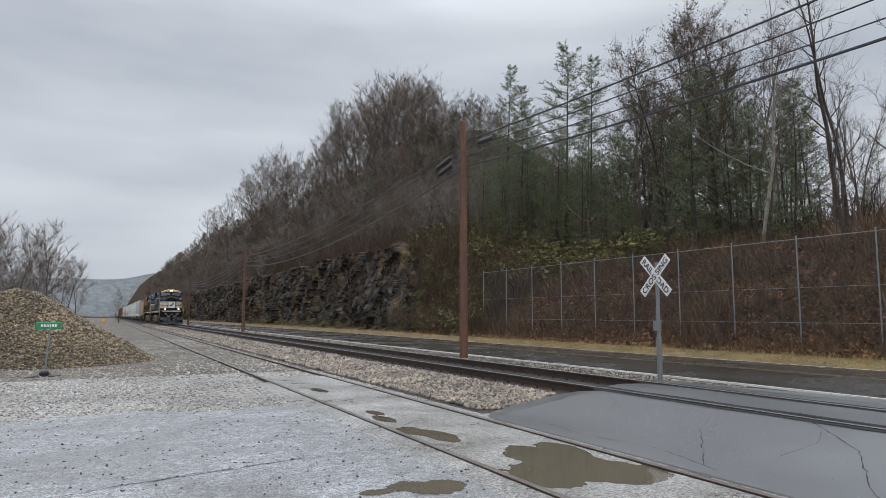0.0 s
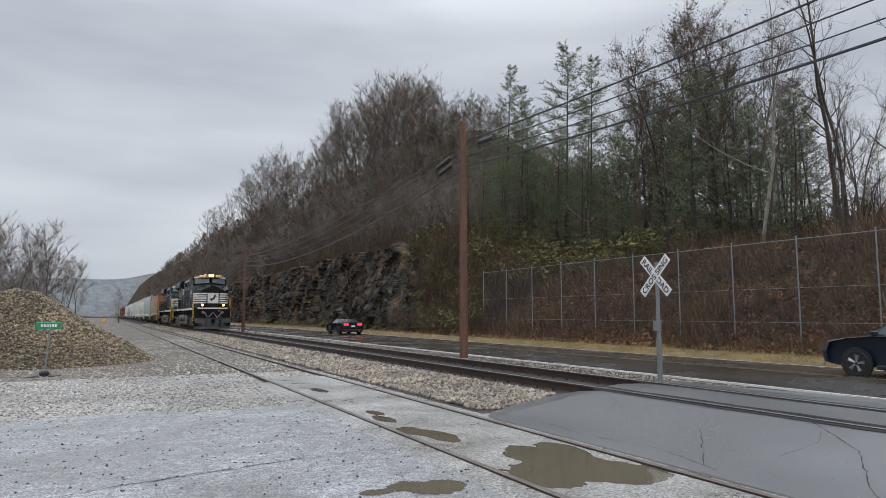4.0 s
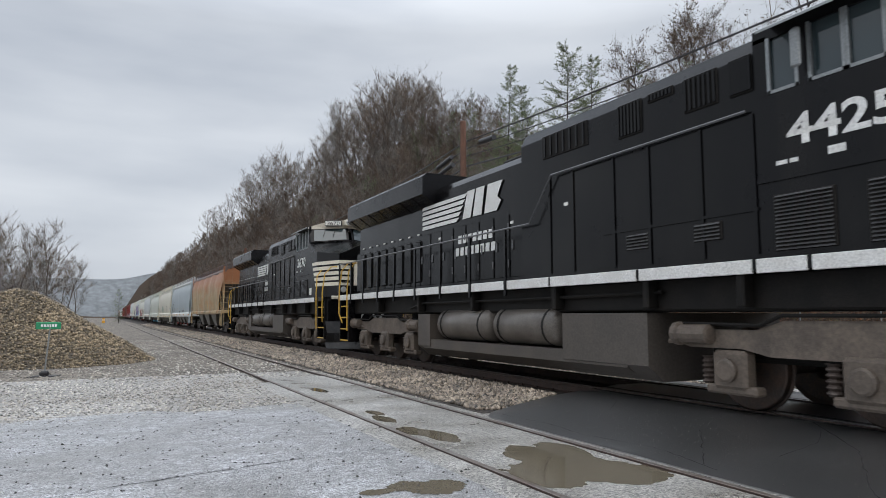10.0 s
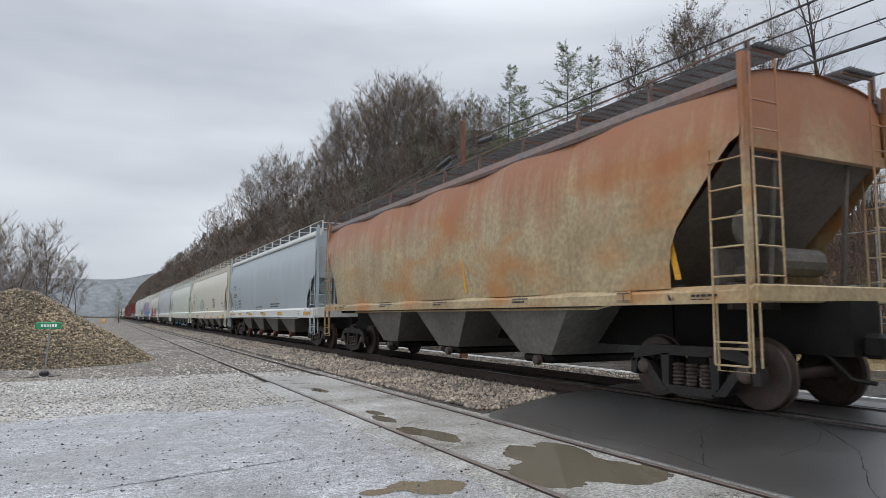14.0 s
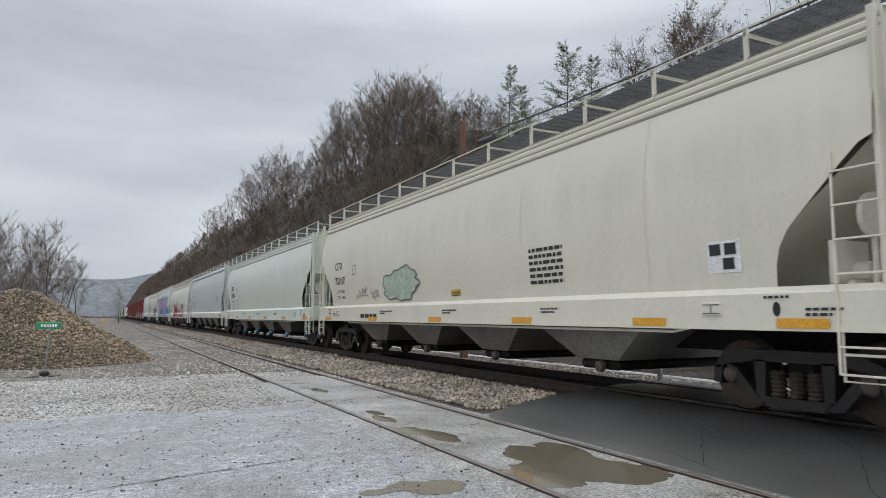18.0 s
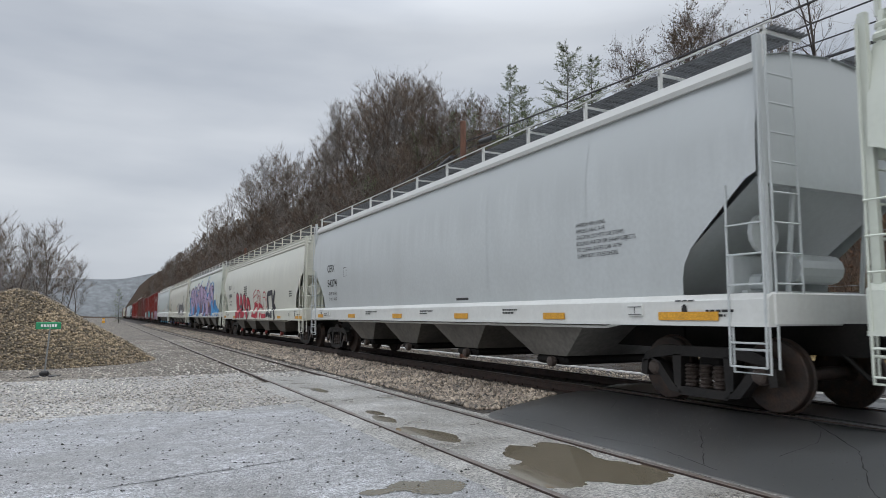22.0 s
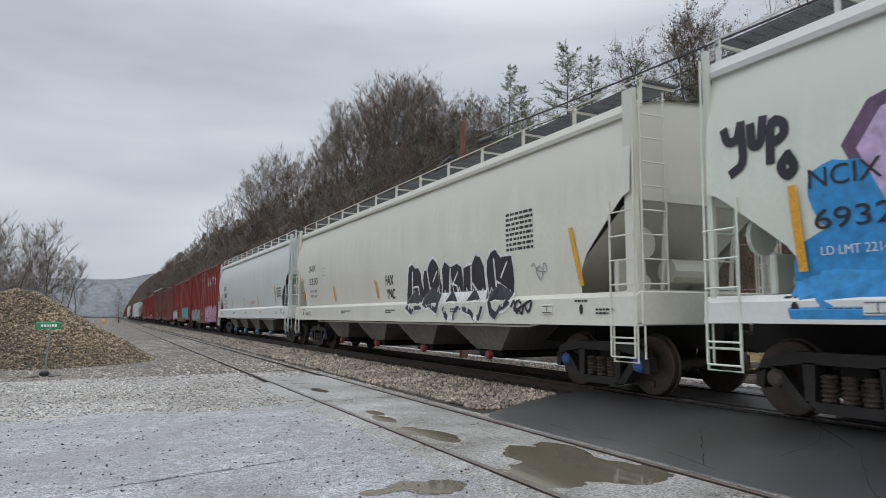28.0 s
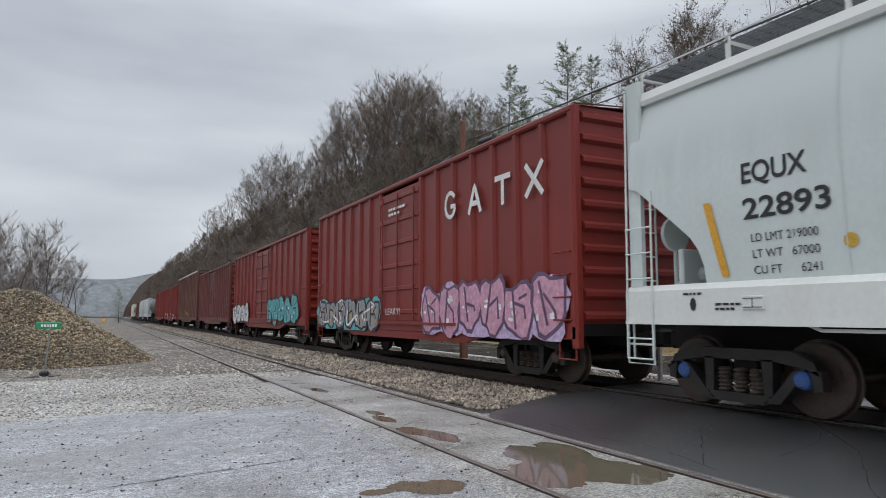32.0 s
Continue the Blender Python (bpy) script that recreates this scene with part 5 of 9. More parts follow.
# ---------------------------------------------------------------- the train
def paint(name, colour, dirt, **kw):
    d = dict(rough=0.38, second=tuple(c * 0.8 for c in colour), scale=0.7, amount=0.35, fine=14, bump=0.0, streak=(dirt, 0.32, (3.0, 1.3, 0.16)), wet=0.06, grain=0.035, upper=(tuple(c * 0.84 for c in colour), 2.85, 3.6, 0.85))
    d.update(kw)
    return material(name, colour, **d)


P = {
    "rusty": material("rust_streaked_cream", (0.46, 0.36, 0.21), 0.42, second=(0.29, 0.20, 0.105), scale=0.9, amount=0.8, fine=12, streak=((0.45, 0.165, 0.025), 1.0, (0.4, 0.5, 1.25)), upper=((0.31, 0.105, 0.04), 2.7, 3.9, 0.85, 2.8)),
    "blue": paint("pale_blue_paint", (0.41, 0.47, 0.50), (0.58, 0.63, 0.65)),
    "cream": paint("cream_paint", (0.70, 0.67, 0.56), (0.55, 0.54, 0.44)),
    "green": paint("greenish_white_paint", (0.655, 0.69, 0.61), (0.75, 0.79, 0.74)),
    "grey": paint("light_grey_paint", (0.55, 0.58, 0.58), (0.45, 0.47, 0.46)),
    "ivory": paint("ivory_paint", (0.70, 0.70, 0.615), (0.59, 0.61, 0.53)),
    "stone": paint("stone_grey_paint", (0.68, 0.665, 0.575), (0.54, 0.52, 0.44)),
    "white": paint("clean_grey_white_paint", (0.60, 0.65, 0.632), (0.55, 0.59, 0.575)),
    "red": paint("oxide_red_paint", (0.21, 0.028, 0.021), (0.11, 0.026, 0.021), rough=0.45, spec=0.35),
    "maroon": paint("dull_maroon_paint", (0.14, 0.032, 0.026), (0.07, 0.024, 0.02), rough=0.5),
    "brown": paint("rusty_brown_paint", (0.12, 0.042, 0.028), (0.16, 0.065, 0.03), rough=0.55),
    # chutes: grime, plus the shade under the cars darkened into the colour
    "chute": material("grimy_shaded_chute", (0.17, 0.162, 0.145), 0.5, second=(0.08, 0.074, 0.068), scale=0.9, amount=0.9, fine=12),
    "sill_white": paint("pale_sill", (0.70, 0.71, 0.68), (0.5, 0.48, 0.42)),
    "tank": material("black_tank_paint", (0.02, 0.02, 0.021), 0.4, second=(0.05, 0.045, 0.04), scale=1, amount=0.6),
}
M["chute"] = P["chute"]
M["sky_cap"] = material("light_blue_cap", (0.10, 0.38, 0.60), 0.4, amount=0.3)
M["red_cap"] = material("red_cap", (0.24, 0.045, 0.04), 0.45, amount=0.4)
INK = material("stencil_black", (0.02, 0.02, 0.022), 0.5, amount=0.2)
G = {k: material("spray_" + k, c, 0.45, second=tuple(q * 0.72 for q in c), scale=2.5, amount=0.7, fine=9) for k, c in
     {"red": (0.52, 0.02, 0.045), "lilac": (0.53, 0.40, 0.60), "blue": (0.03, 0.26, 0.58), "black": (0.02, 0.016, 0.028), "white": (0.75, 0.74, 0.74), "green": (0.43, 0.53, 0.43),
      "pink": (0.58, 0.30, 0.40), "teal": (0.10, 0.42, 0.44), "gold": (0.70, 0.42, 0.04), "grey": (0.30, 0.30, 0.31), "plum": (0.13, 0.07, 0.14)}.items()}
W_INK = material("stencil_white", (0.7, 0.7, 0.7), 0.5, amount=0.2)


def stroke(sh, x_of, pts, w, lift):
    """A sprayed ribbon of width w through (y, z) points on the flank, in one piece; it rises a hair along its way so that it may cross itself."""
    fine = [pts[0]]
    for p, q in zip(pts[:-1], pts[1:]):
        n = max(1, int(math.hypot(q[0] - p[0], q[1] - p[1]) / 0.08))
        fine += [(mix(p[0], q[0], i / n), mix(p[1], q[1], i / n)) for i in range(1, n + 1)]
    near, far = [], []
    for i, (y, z) in enumerate(fine):
        o, q = fine[max(i - 1, 0)], fine[min(i + 1, len(fine) - 1)]
        d = math.hypot(q[0] - o[0], q[1] - o[1]) or 1e-6
        ny, nz = -(q[1] - o[1]) / d * w / 2, (q[0] - o[0]) / d * w / 2
        if i in (0, len(fine) - 1):
            k = -0.35 * w / d if i == 0 else 0.35 * w / d
            y, z = y + (q[0] - o[0]) * k, z + (q[1] - o[1]) * k
        up = lift + 0.00009 * i
        near.append((-x_of(z + nz) - up, y + ny, z + nz))
        far.append((-x_of(z - nz) - up, y - ny, z - nz))
    sh.sheet([near, far])


def fat(sh, x_of, pts, w, lift):
    """A thick sprayed line with rounded corners."""
    for _ in range(2):
        cut = [pts[0]]
        for p, q in zip(pts[:-1], pts[1:]):
            cut += [(mix(p[0], q[0], k), mix(p[1], q[1], k)) for k in (0.22, 0.78)]
        pts = cut + [pts[-1]]
    stroke(sh, x_of, pts, w, lift)


def blob(sh, x_of, y, z, ry, rz, lift, rnd, n=18, rough_=0.25, low=0.0):
    ph = [rnd.uniform(0, 6.28) for _ in range(3)]
    pts = []
    for i in range(n):
        t = 2 * math.pi * i / n
        k = 1 + rough_ * (0.5 * math.sin(3 * t + ph[0]) + 0.35 * math.sin(5 * t + ph[1]) + 0.2 * math.sin(7 * t + ph[2]))
        sq = 1 / max(abs(math.cos(t)), abs(math.sin(t))) ** 0.45
        pts.append((y + ry * k * sq * math.cos(t), max(low, z + rz * k * sq * math.sin(t))))
    c = [(-x_of(z) - lift, y, z)]
    sh.add(c + [(-x_of(q) - lift, p, q) for p, q in pts], [(0, i + 1, (i + 1) % n + 1) for i in range(n)])


def graffiti(car, x_of, y_back, y_fore, z0, z1, fill, line, letters, seed, inner=None, halo=None, weight=0.09, label="bubble graffiti"):
    rnd = random.Random(seed)
    over = x_of(z0) if callable(x_of) else 1.5
    w = (y_back - y_fore) / letters
    h = z1 - z0
    for i in range(letters):
        back, face, ink, deco = Shape(), Shape(), Shape(), Shape()
        y = y_back - w * (i + 0.5)
        zc = z0 + h * (0.5 + rnd.uniform(-0.06, 0.06))
        hh = h * rnd.uniform(0.38, 0.46)
        st = rnd.getstate()
        blob(back, x_of, y, zc, w * 0.50 + weight * 0.6, hh + weight * 0.6, 0.010 + 0.0003 * i, rnd, rough_=0.22, low=z0)
        rnd.setstate(st)
        blob(face, x_of, y, zc, w * 0.50 - weight * 0.2, hh - weight * 0.3, 0.014, rnd, rough_=0.22)
        lean = rnd.uniform(-0.15, 0.15) * w
        stroke(ink, x_of, [(y + w * 0.18 + lean, zc + hh * 0.75), (y + w * 0.12 - lean, zc - hh * 0.7)], weight * 0.8, 0.018)
        stroke(ink, x_of, [(y + w * 0.12, zc + hh * rnd.uniform(-0.1, 0.4)), (y - w * 0.22, zc + hh * rnd.uniform(-0.3, 0.3)), (y - w * 0.25, zc - hh * rnd.uniform(0.2, 0.7))], weight * 0.7, 0.0183)
        if rnd.random() < 0.7:
            stroke(ink, x_of, [(y - w * 0.3, zc + hh * 0.6), (y - w * 0.05, zc + hh * rnd.uniform(0.1, 0.5))], weight * 0.6, 0.0186)
        for _ in range(3):
            blob(deco, x_of, y + rnd.uniform(-0.35, 0.35) * w, zc + rnd.uniform(-0.6, 0.6) * hh, w * rnd.uniform(0.04, 0.10), hh * rnd.uniform(0.05, 0.14), 0.017, rnd)
        if halo:
            cloud = Shape()
            blob(cloud, x_of, y, z0 + h * rnd.uniform(0.3, 0.6), w * 0.62, h * rnd.uniform(0.40, 0.50), 0.0075 + 0.0002 * i, rnd, low=z0)
            part("graffiti_halo", cloud, G[halo], car, "sprayed " + halo + " cloud behind graffiti", fix=False)
        letter = part("graffiti_letter", face, G[fill], car, label, fix=False)
        part("outline", back, G[line], letter, "dark graffiti outline", fix=False)
        part("linework", ink, G[line], letter, fix=False)
        if inner:
            part("shading", deco, G[inner], letter, fix=False)


def scribble(car, x_of, y, z, w, h, seed, colour="black", weight=0.03, n=9):
    rnd = random.Random(seed)
    sh = Shape()
    pts = [(y - w * i / (n - 1), z + h * rnd.random()) for i in range(n)]
    fat(sh, x_of, pts + [(y - w * rnd.random(), z + h * rnd.random()) for _ in range(3)], weight, 0.012)
    part("graffiti_scribble", sh, G[colour], car, "thin spray-can scribble", fix=False)


def marks(car, half, code, number, y, z, gap, wide, rows, size=0.24, ink=INK):
    side_words(code, size, ink, car, y, z, half, bold=0.006, name="reporting_mark", width=wide, label="black reporting mark")
    side_words(number, size, ink, car, y, z - gap, half, bold=0.006, name="car_number", width=wide * 1.28, label="black car number")
    for k, row in enumerate(rows):
        side_words(row, 0.10, ink, car, y - 0.08, z - gap - 0.28 - 0.19 * k, half, name="weight_line", width=0.85, label="small black weight lettering")
    sq = [(y - 1.75, z - 0.22), (y - 2.02, z - 0.22), (y - 2.02, z + 0.05), (y - 1.75, z + 0.05)]
    sh = Shape()
    stroke(sh, half, sq + sq[:1], 0.016, 0.008)
    part("plate_square", sh, ink, car)


def reflectors(car, half, sill_z, ys, mat_=None, x=1.618, tall=0.11, wide=0.62):
    for y in ys:
        sh = Shape().box(-x - 0.004, -x + 0.004, y - wide / 2, y + wide / 2, sill_z, sill_z + tall)
        part("reflector", sh, mat_ or M["orange"], car, "orange reflective strip")


def uprights(car, half, ys, high=(1.7, 2.66), lean=0.2):
    for k, y in enumerate(ys):
        strip = Shape()
        z = high if k in (0, len(ys) - 1) else (high[0], high[0] + 0.52)
        strip.sheet([[(-half(q) - 0.024, y + e + lean * (q - z[0]) / (z[1] - z[0]), q) for q in lines((z[0], z[1], 8))] for e in (-0.055, 0.055)])
        part("reflector", strip, M["orange"], car, "upright orange reflective strip", fix=False)


# rusty hopper's slope sheets and brake gear: darker and greyer than its sides
M["rusty_end"] = material("dark_end_sheet", (0.13, 0.115, 0.095), 0.6, second=(0.05, 0.043, 0.037), scale=0.9, amount=0.85, fine=14)
M["rusty_rail"] = material("grimy_chord", (0.12, 0.10, 0.095), 0.45, second=(0.22, 0.11, 0.07), scale=1.0, amount=0.8, fine=14)
loco_a = locomotive(-60.0, "4425", True, M["loco_white"], "wet black diesel locomotive with white nose stripes and lit headlights")
loco_b = locomotive(-38.0, "3670", False, M["cream"], "second wet black diesel locomotive with off-white nose stripes, coupled behind")

car, half = hopper(-15.45, 18.2, P["rusty"], P["rusty"], "cream covered hopper car heavily streaked with orange rust", top="boxed", top_z=4.15, sill_z=(1.40, 1.60), cut=(1.18, 3.42), hopper_mat="chute", post=P["rusty"], dark=M["rusty_end"], chutes=3, rail_mat=M["rusty_rail"], pleat=0.075, front=0.93, back=17.85)
uprights(car, half, [2.0, 5.2, 7.9], lean=0.16)
side_words("GACX", 0.26, INK, car, 16.75, 2.95, half, name="reporting_mark", width=0.85, label="faded black reporting mark")
side_words("77114", 0.26, INK, car, 16.72, 2.36, half, name="car_number", width=1.0, label="faded black car number")
side_patch([(3.97, 1.70), (3.45, 1.70), (3.45, 2.03), (3.97, 2.03)], M["white_sign"], car, half, "sticker", "white framed notice")
side_patch([(3.9, 1.75), (3.52, 1.75), (3.52, 1.98), (3.9, 1.98)], INK, car, half, "sticker_print", "", 0.011)
bars(car, INK, 3.0, 2.4, half, [(0.9, 0.07), (0.8, 0.07), (0.6, 0.07)])
for k, (y, w) in enumerate(((15.5, 1.2), (12.8, 1.6), (9.5, 1.8), (6.8, 1.2))):
    scribble(car, half, y, 1.75, w, 0.6, 20 + k, "grey", 0.02, 12)

car, half = hopper(2.85, 19.95, P["blue"], P["sill_white"], "pale blue-grey covered hopper car with scraped lower sides", top="boxed", top_z=4.24, sill_z=(1.18, 1.52), cut=(1.25, 2.72), hopper_mat="chute", rail_mat=P["sill_white"], gate_cap=M["red_cap"], front=1.05, back=19.6)
marks(car, half, "NCIX", "220991", 18.14, 2.71, 0.44, 0.76, ("LD LMT 221900", "LT WT  64100", "CU FT   6400"))
bars(car, INK, 16.7, 2.0, half, [(0.6, 0.085), (0.6, 0.085), (0.5, 0.085)])
reflectors(car, half, 1.25, [18.7, 15.9, 12.9, 9.6, 6.3, 2.0], wide=0.85)
bars(car, INK, 12.0, 1.62, half, [(1.6, 0.06), (1.4, 0.06)])
bars(car, INK, 8.6, 1.72, half, [(1.9, 0.06), (1.6, 0.06)])
for y in (15.4, 13.0, 7.2):
    side_patch([(y + 0.07 * math.cos(k), 1.95 + 0.07 * math.sin(k)) for k in [i * 0.628 for i in range(10)]], M["yellow"], car, half, "round_sticker", "yellow round sticker", 0.01)

car, half = hopper(22.8, 20.4, P["cream"], P["cream"], "cream covered hopper car with a faded green graffiti patch", top="ribbed", top_z=4.08, sill_z=(1.08, 1.55), cut=(1.2, 3.05), hopper_mat="chute", front=1.06, back=20.2)
marks(car, half, "CITX", "703107", 18.58, 2.71, 0.48, 0.76, ("LD LMT 220400", "LT WT   65600"))
edge = []
for i in range(48):
    t = 2 * math.pi * i / 48
    k = 1 + 0.10 * math.sin(5 * t + 1.0) + 0.07 * math.sin(11 * t) + (0.25 if 0.4 < t < 1.2 else 0.0)
    edge.append((13.2 - 1.12 * k * math.cos(t), 1.98 + (0.44 if math.sin(t) > 0 else 0.36) * k * math.sin(t)))
sh = Shape()
sh.add([(-half(1.98) - 0.02, 13.2, 1.98)] + [(-half(z) - 0.02, y, z) for y, z in edge], [(0, i + 1, (i + 1) % 48 + 1) for i in range(48)])
part("graffiti_fill", sh, G["green"], car, "faded sea-green graffiti patch", fix=False)
scribble(car, half, 16.6, 1.62, 1.0, 0.5, 51, "grey", 0.03, 10)
scribble(car, half, 15.3, 1.62, 0.6, 0.4, 52, "grey", 0.03, 8)
scribble(car, half, 11.5, 1.16, 0.9, 0.3, 53, "grey", 0.03, 9)
sh = Shape()
stroke(sh, half, edge + edge[:1], 0.03, 0.024)
part("graffiti_outline", sh, G["plum"], car, "thin graffiti outline", fix=False)
reflectors(car, half, 1.08, [19.2, 15.0, 11.0, 7.4, 4.2, 1.9])
bars(car, INK, 16.0, 1.16, lambda z: 1.605, [(1.3, 0.11)], "maker_name_bars")
bars(car, INK, 7.2, 2.35, half, [(1.0, 0.06)] * 6)
side_patch([(3.2, 1.75), (2.7, 1.75), (2.7, 2.15), (3.2, 2.15)], M["white_sign"], car, half, "notice", "small black and white notice")
for p, q in ((3.16, 1.97), (2.97, 1.79), (2.93, 1.97)):
    side_patch([(p, q), (p - 0.17, q), (p - 0.17, q + 0.14), (p, q + 0.14)], INK, car, half, "notice_print", "", 0.011)
side_patch([(10.33, 1.66), (9.88, 1.66), (9.88, 1.79), (10.33, 1.79)], M["yellow"], car, half, "notice", "yellow notice with black print", 0.01)
bars(car, INK, 10.27, 1.71, lambda z: half(z) + 0.006, [(0.36, 0.03), (0.3, 0.03)])

car, half = hopper(43.2, 20.6, P["green"], P["green"], "greenish white covered hopper car, clean, with blue bearing caps", top="ribbed", top_z=4.02, sill_z=(1.05, 1.55), cut=(1.3, 2.92), cap="blue", hopper_mat="chute", gate_cap=M["sky_cap"], front=1.25, back=20.5)
marks(car, half, "CBFX", "472887", 18.70, 2.70, 0.42, 0.92, ("LD LMT 220800", "LT WT  65200", "CU FT    6260"))
for k, row in enumerate(("100 150 KG", "29 550 KG", "178 CU.M")):
    side_words(row, 0.09, INK, car, 17.15 - 0.12 * k, 2.02 - 0.19 * k, half, name="metric_line", width=0.72 - 0.06 * k, label="small black weight lettering")
reflectors(car, half, 1.08, [19.4, 16.4, 12.6, 8.8, 5.2, 1.8])
side_patch([(14.0, 1.14), (13.88, 1.14), (13.88, 1.26), (14.0, 1.26)], M["yellow"], car, lambda z: 1.605, "sticker", "small yellow sticker", 0.012)

car, half = hopper(63.8, 20.35, P["grey"], P["sill_white"], "light grey covered hopper car with plain rounded sides", top="boxed", top_z=4.28, sill_z=(1.12, 1.49), cut=(1.25, 2.92), hopper_mat="chute", rail_mat=P["sill_white"], front=1.2, back=20.0)
marks(car, half, "CEFX", "54274", 18.26, 2.70, 0.50, 0.80, ("LD LMT 221100", "LT WT   64900"))
side_patch([(8.9, 1.55), (8.35, 1.55), (8.35, 1.60), (8.9, 1.60)], INK, car, half, "small_print")
reflectors(car, half, 1.16, [18.9, 15.6, 12.0, 8.5, 5.2], wide=0.6)
reflectors(car, half, 1.16, [2.3], wide=1.0)
for k, (row, w) in enumerate((("AMERON 408 LINING", 0.72), ("APPLIED ARI-C-9-18", 0.70), ("CAUTION: DO NOT USE STEAM,", 1.12), ("BOILING WATER OR SHARP OBJECTS", 1.36), ("TO CLEAN. ENTER CAR WITH", 1.06), ("CLEAN SOFT SOLED SHOES.", 0.98))):
    side_words(row, 0.065, INK, car, 4.60, 2.64 - 0.10 * k, half, name="caution_line", width=w, label="small black caution lettering")

car, half = hopper(84.15, 20.6, P["ivory"], P["ivory"], "ivory covered hopper car with red and black graffiti letters", top="ribbed", top_z=4.0, sill_z=(1.06, 1.52), cut=(1.28, 2.90), hopper_mat="chute", gate_cap=M["red_cap"], front=1.05, back=20.25)
marks(car, half, "EQUX", "19394", 18.44, 2.80, 0.52, 0.86, ("LD LMT 220100", "LT WT   65900"))
over = cover(half, (1.06, 1.52))
LETTERS = ([[(0.05, 0.0), (0.0, 1.0), (0.55, 0.92), (0.6, 0.62), (0.1, 0.52), (0.7, 0.45), (0.65, 0.05), (0.05, 0.0)]],
           [[(0.0, 0.0), (0.25, 0.95), (0.5, 0.95), (0.75, 0.0)], [(0.18, 0.35), (0.6, 0.35)]],
           [[(0.65, 0.82), (0.35, 1.0), (0.08, 0.75), (0.55, 0.42), (0.5, 0.08), (0.05, 0.05)]],
           [[(0.4, 0.0), (0.08, 0.3), (0.1, 0.7), (0.45, 0.85), (0.78, 0.6), (0.8, 0.2), (0.4, 0.0)]])
for k, strokes in enumerate(LETTERS):
    edge, fill, shine = Shape(), Shape(), Shape()
    for line in strokes:
        pts = [(15.72 - k * 0.99 - u * 0.98, 1.22 + v * (1.15 - 0.06 * k)) for u, v in line]
        fat(edge, over, pts, 0.46, 0.010 + 0.0006 * k)
        fat(fill, over, pts, 0.33, 0.015 + 0.0006 * k)
        fat(shine, over, [(p + 0.06, q + 0.05) for p, q in pts[:3]], 0.035, 0.020)
    letter = part("graffiti_letter", fill, G["red"], car, "fat red bubble letter with black edge", fix=False)
    part("outline", edge, G["black"], letter, "black graffiti outline", fix=False)
    part("highlight", shine, G["pink"], letter, "pale highlight", fix=False)
for pts in ([(10.10, 2.56), (11.03, 2.27), (10.72, 1.73)],
            [(10.02, 2.30), (10.84, 2.15)],
            [(9.95, 1.95), (10.75, 1.83)],
            [(9.74, 1.79), (9.85, 2.43), (9.69, 2.49), (9.22, 2.42), (9.01, 2.17), (9.16, 1.86), (9.63, 1.78)],
            [(9.78, 2.08), (9.38, 2.26), (9.23, 2.09), (9.54, 1.87)],
            [(8.45, 1.21), (8.55, 2.35), (7.82, 2.35), (7.62, 1.61)],
            [(8.55, 2.09), (7.91, 2.12), (7.82, 1.33)]):
    sh = Shape()
    fat(sh, over, pts, 0.045, 0.012)
    part("graffiti_letter", sh, G["red"], car, "red outline letters in thin spray", fix=False)
for pts in ([(10.92, 1.21), (10.66, 1.70), (10.12, 1.78), (9.84, 1.74), (9.92, 1.21)],
            [(9.64, 1.19), (9.63, 1.71), (9.09, 1.73), (8.70, 1.55), (8.97, 1.19)],
            [(8.58, 1.19), (7.71, 1.20)],
            [(10.92, 1.25), (9.92, 1.18)]):
    sh = Shape()
    fat(sh, over, pts, 0.20, 0.013)
    part("graffiti_letter", sh, G["red"], car, "filled red lower half of the letters", fix=False)
for pts in ([(6.80, 1.20), (7.09, 1.40), (7.52, 1.20), (7.46, 2.13), (7.32, 2.25), (6.54, 2.27)],
            [(6.52, 2.29), (6.46, 1.20)],
            [(5.97, 2.28), (6.41, 1.75)],
            [(6.35, 1.62), (6.11, 1.68), (5.82, 1.13)]):
    sh = Shape()
    fat(sh, over, pts, 0.24, 0.015)
    part("graffiti_letter", sh, G["black"], car, "black block graffiti strokes", fix=False)
bars(car, INK, 13.5, 2.75, half, [(0.9, 0.06)] * 5)
bars(car, INK, 3.37, 2.2, half, [(0.45, 0.05)] * 3)
reflectors(car, half, 1.10, [19.4, 16.2, 4.9])
reflectors(car, half, 1.10, [1.6], wide=1.0)

car, half = hopper(104.75, 20.65, P["green"], P["sill_white"], "pale covered hopper car under a huge lilac and blue mural", top="boxed", top_z=4.34, sill_z=(1.16, 1.46), cut=(1.25, 2.75), hopper_mat="chute", rail_mat=P["sill_white"], front=1.0, back=20.35)
over = cover(half, (1.16, 1.46))
graffiti(car, over, 18.3, 4.6, 1.17, 3.85, "lilac", "plum", 7, 71, "blue", "blue", 0.17, "giant lilac wild-style graffiti")
rnd = random.Random(8)
for y, z, r in ((18.6, 1.6, 0.6), (18.0, 2.3, 0.5), (18.62, 2.5, 0.36), (18.1, 1.7, 0.8), (18.85, 1.28, 0.42), (17.6, 1.35, 0.55), (4.5, 1.6, 0.5), (3.9, 1.9, 0.45), (3.2, 1.5, 0.45), (2.6, 1.4, 0.35)):
    sh = Shape()
    blob(sh, over, y, z, r, r, 0.0095 + 0.0001 * y, rnd, rough_=0.12, low=1.17)
    part("graffiti_halo", sh, G["blue"], car, "bright blue sprayed cloud", fix=False)
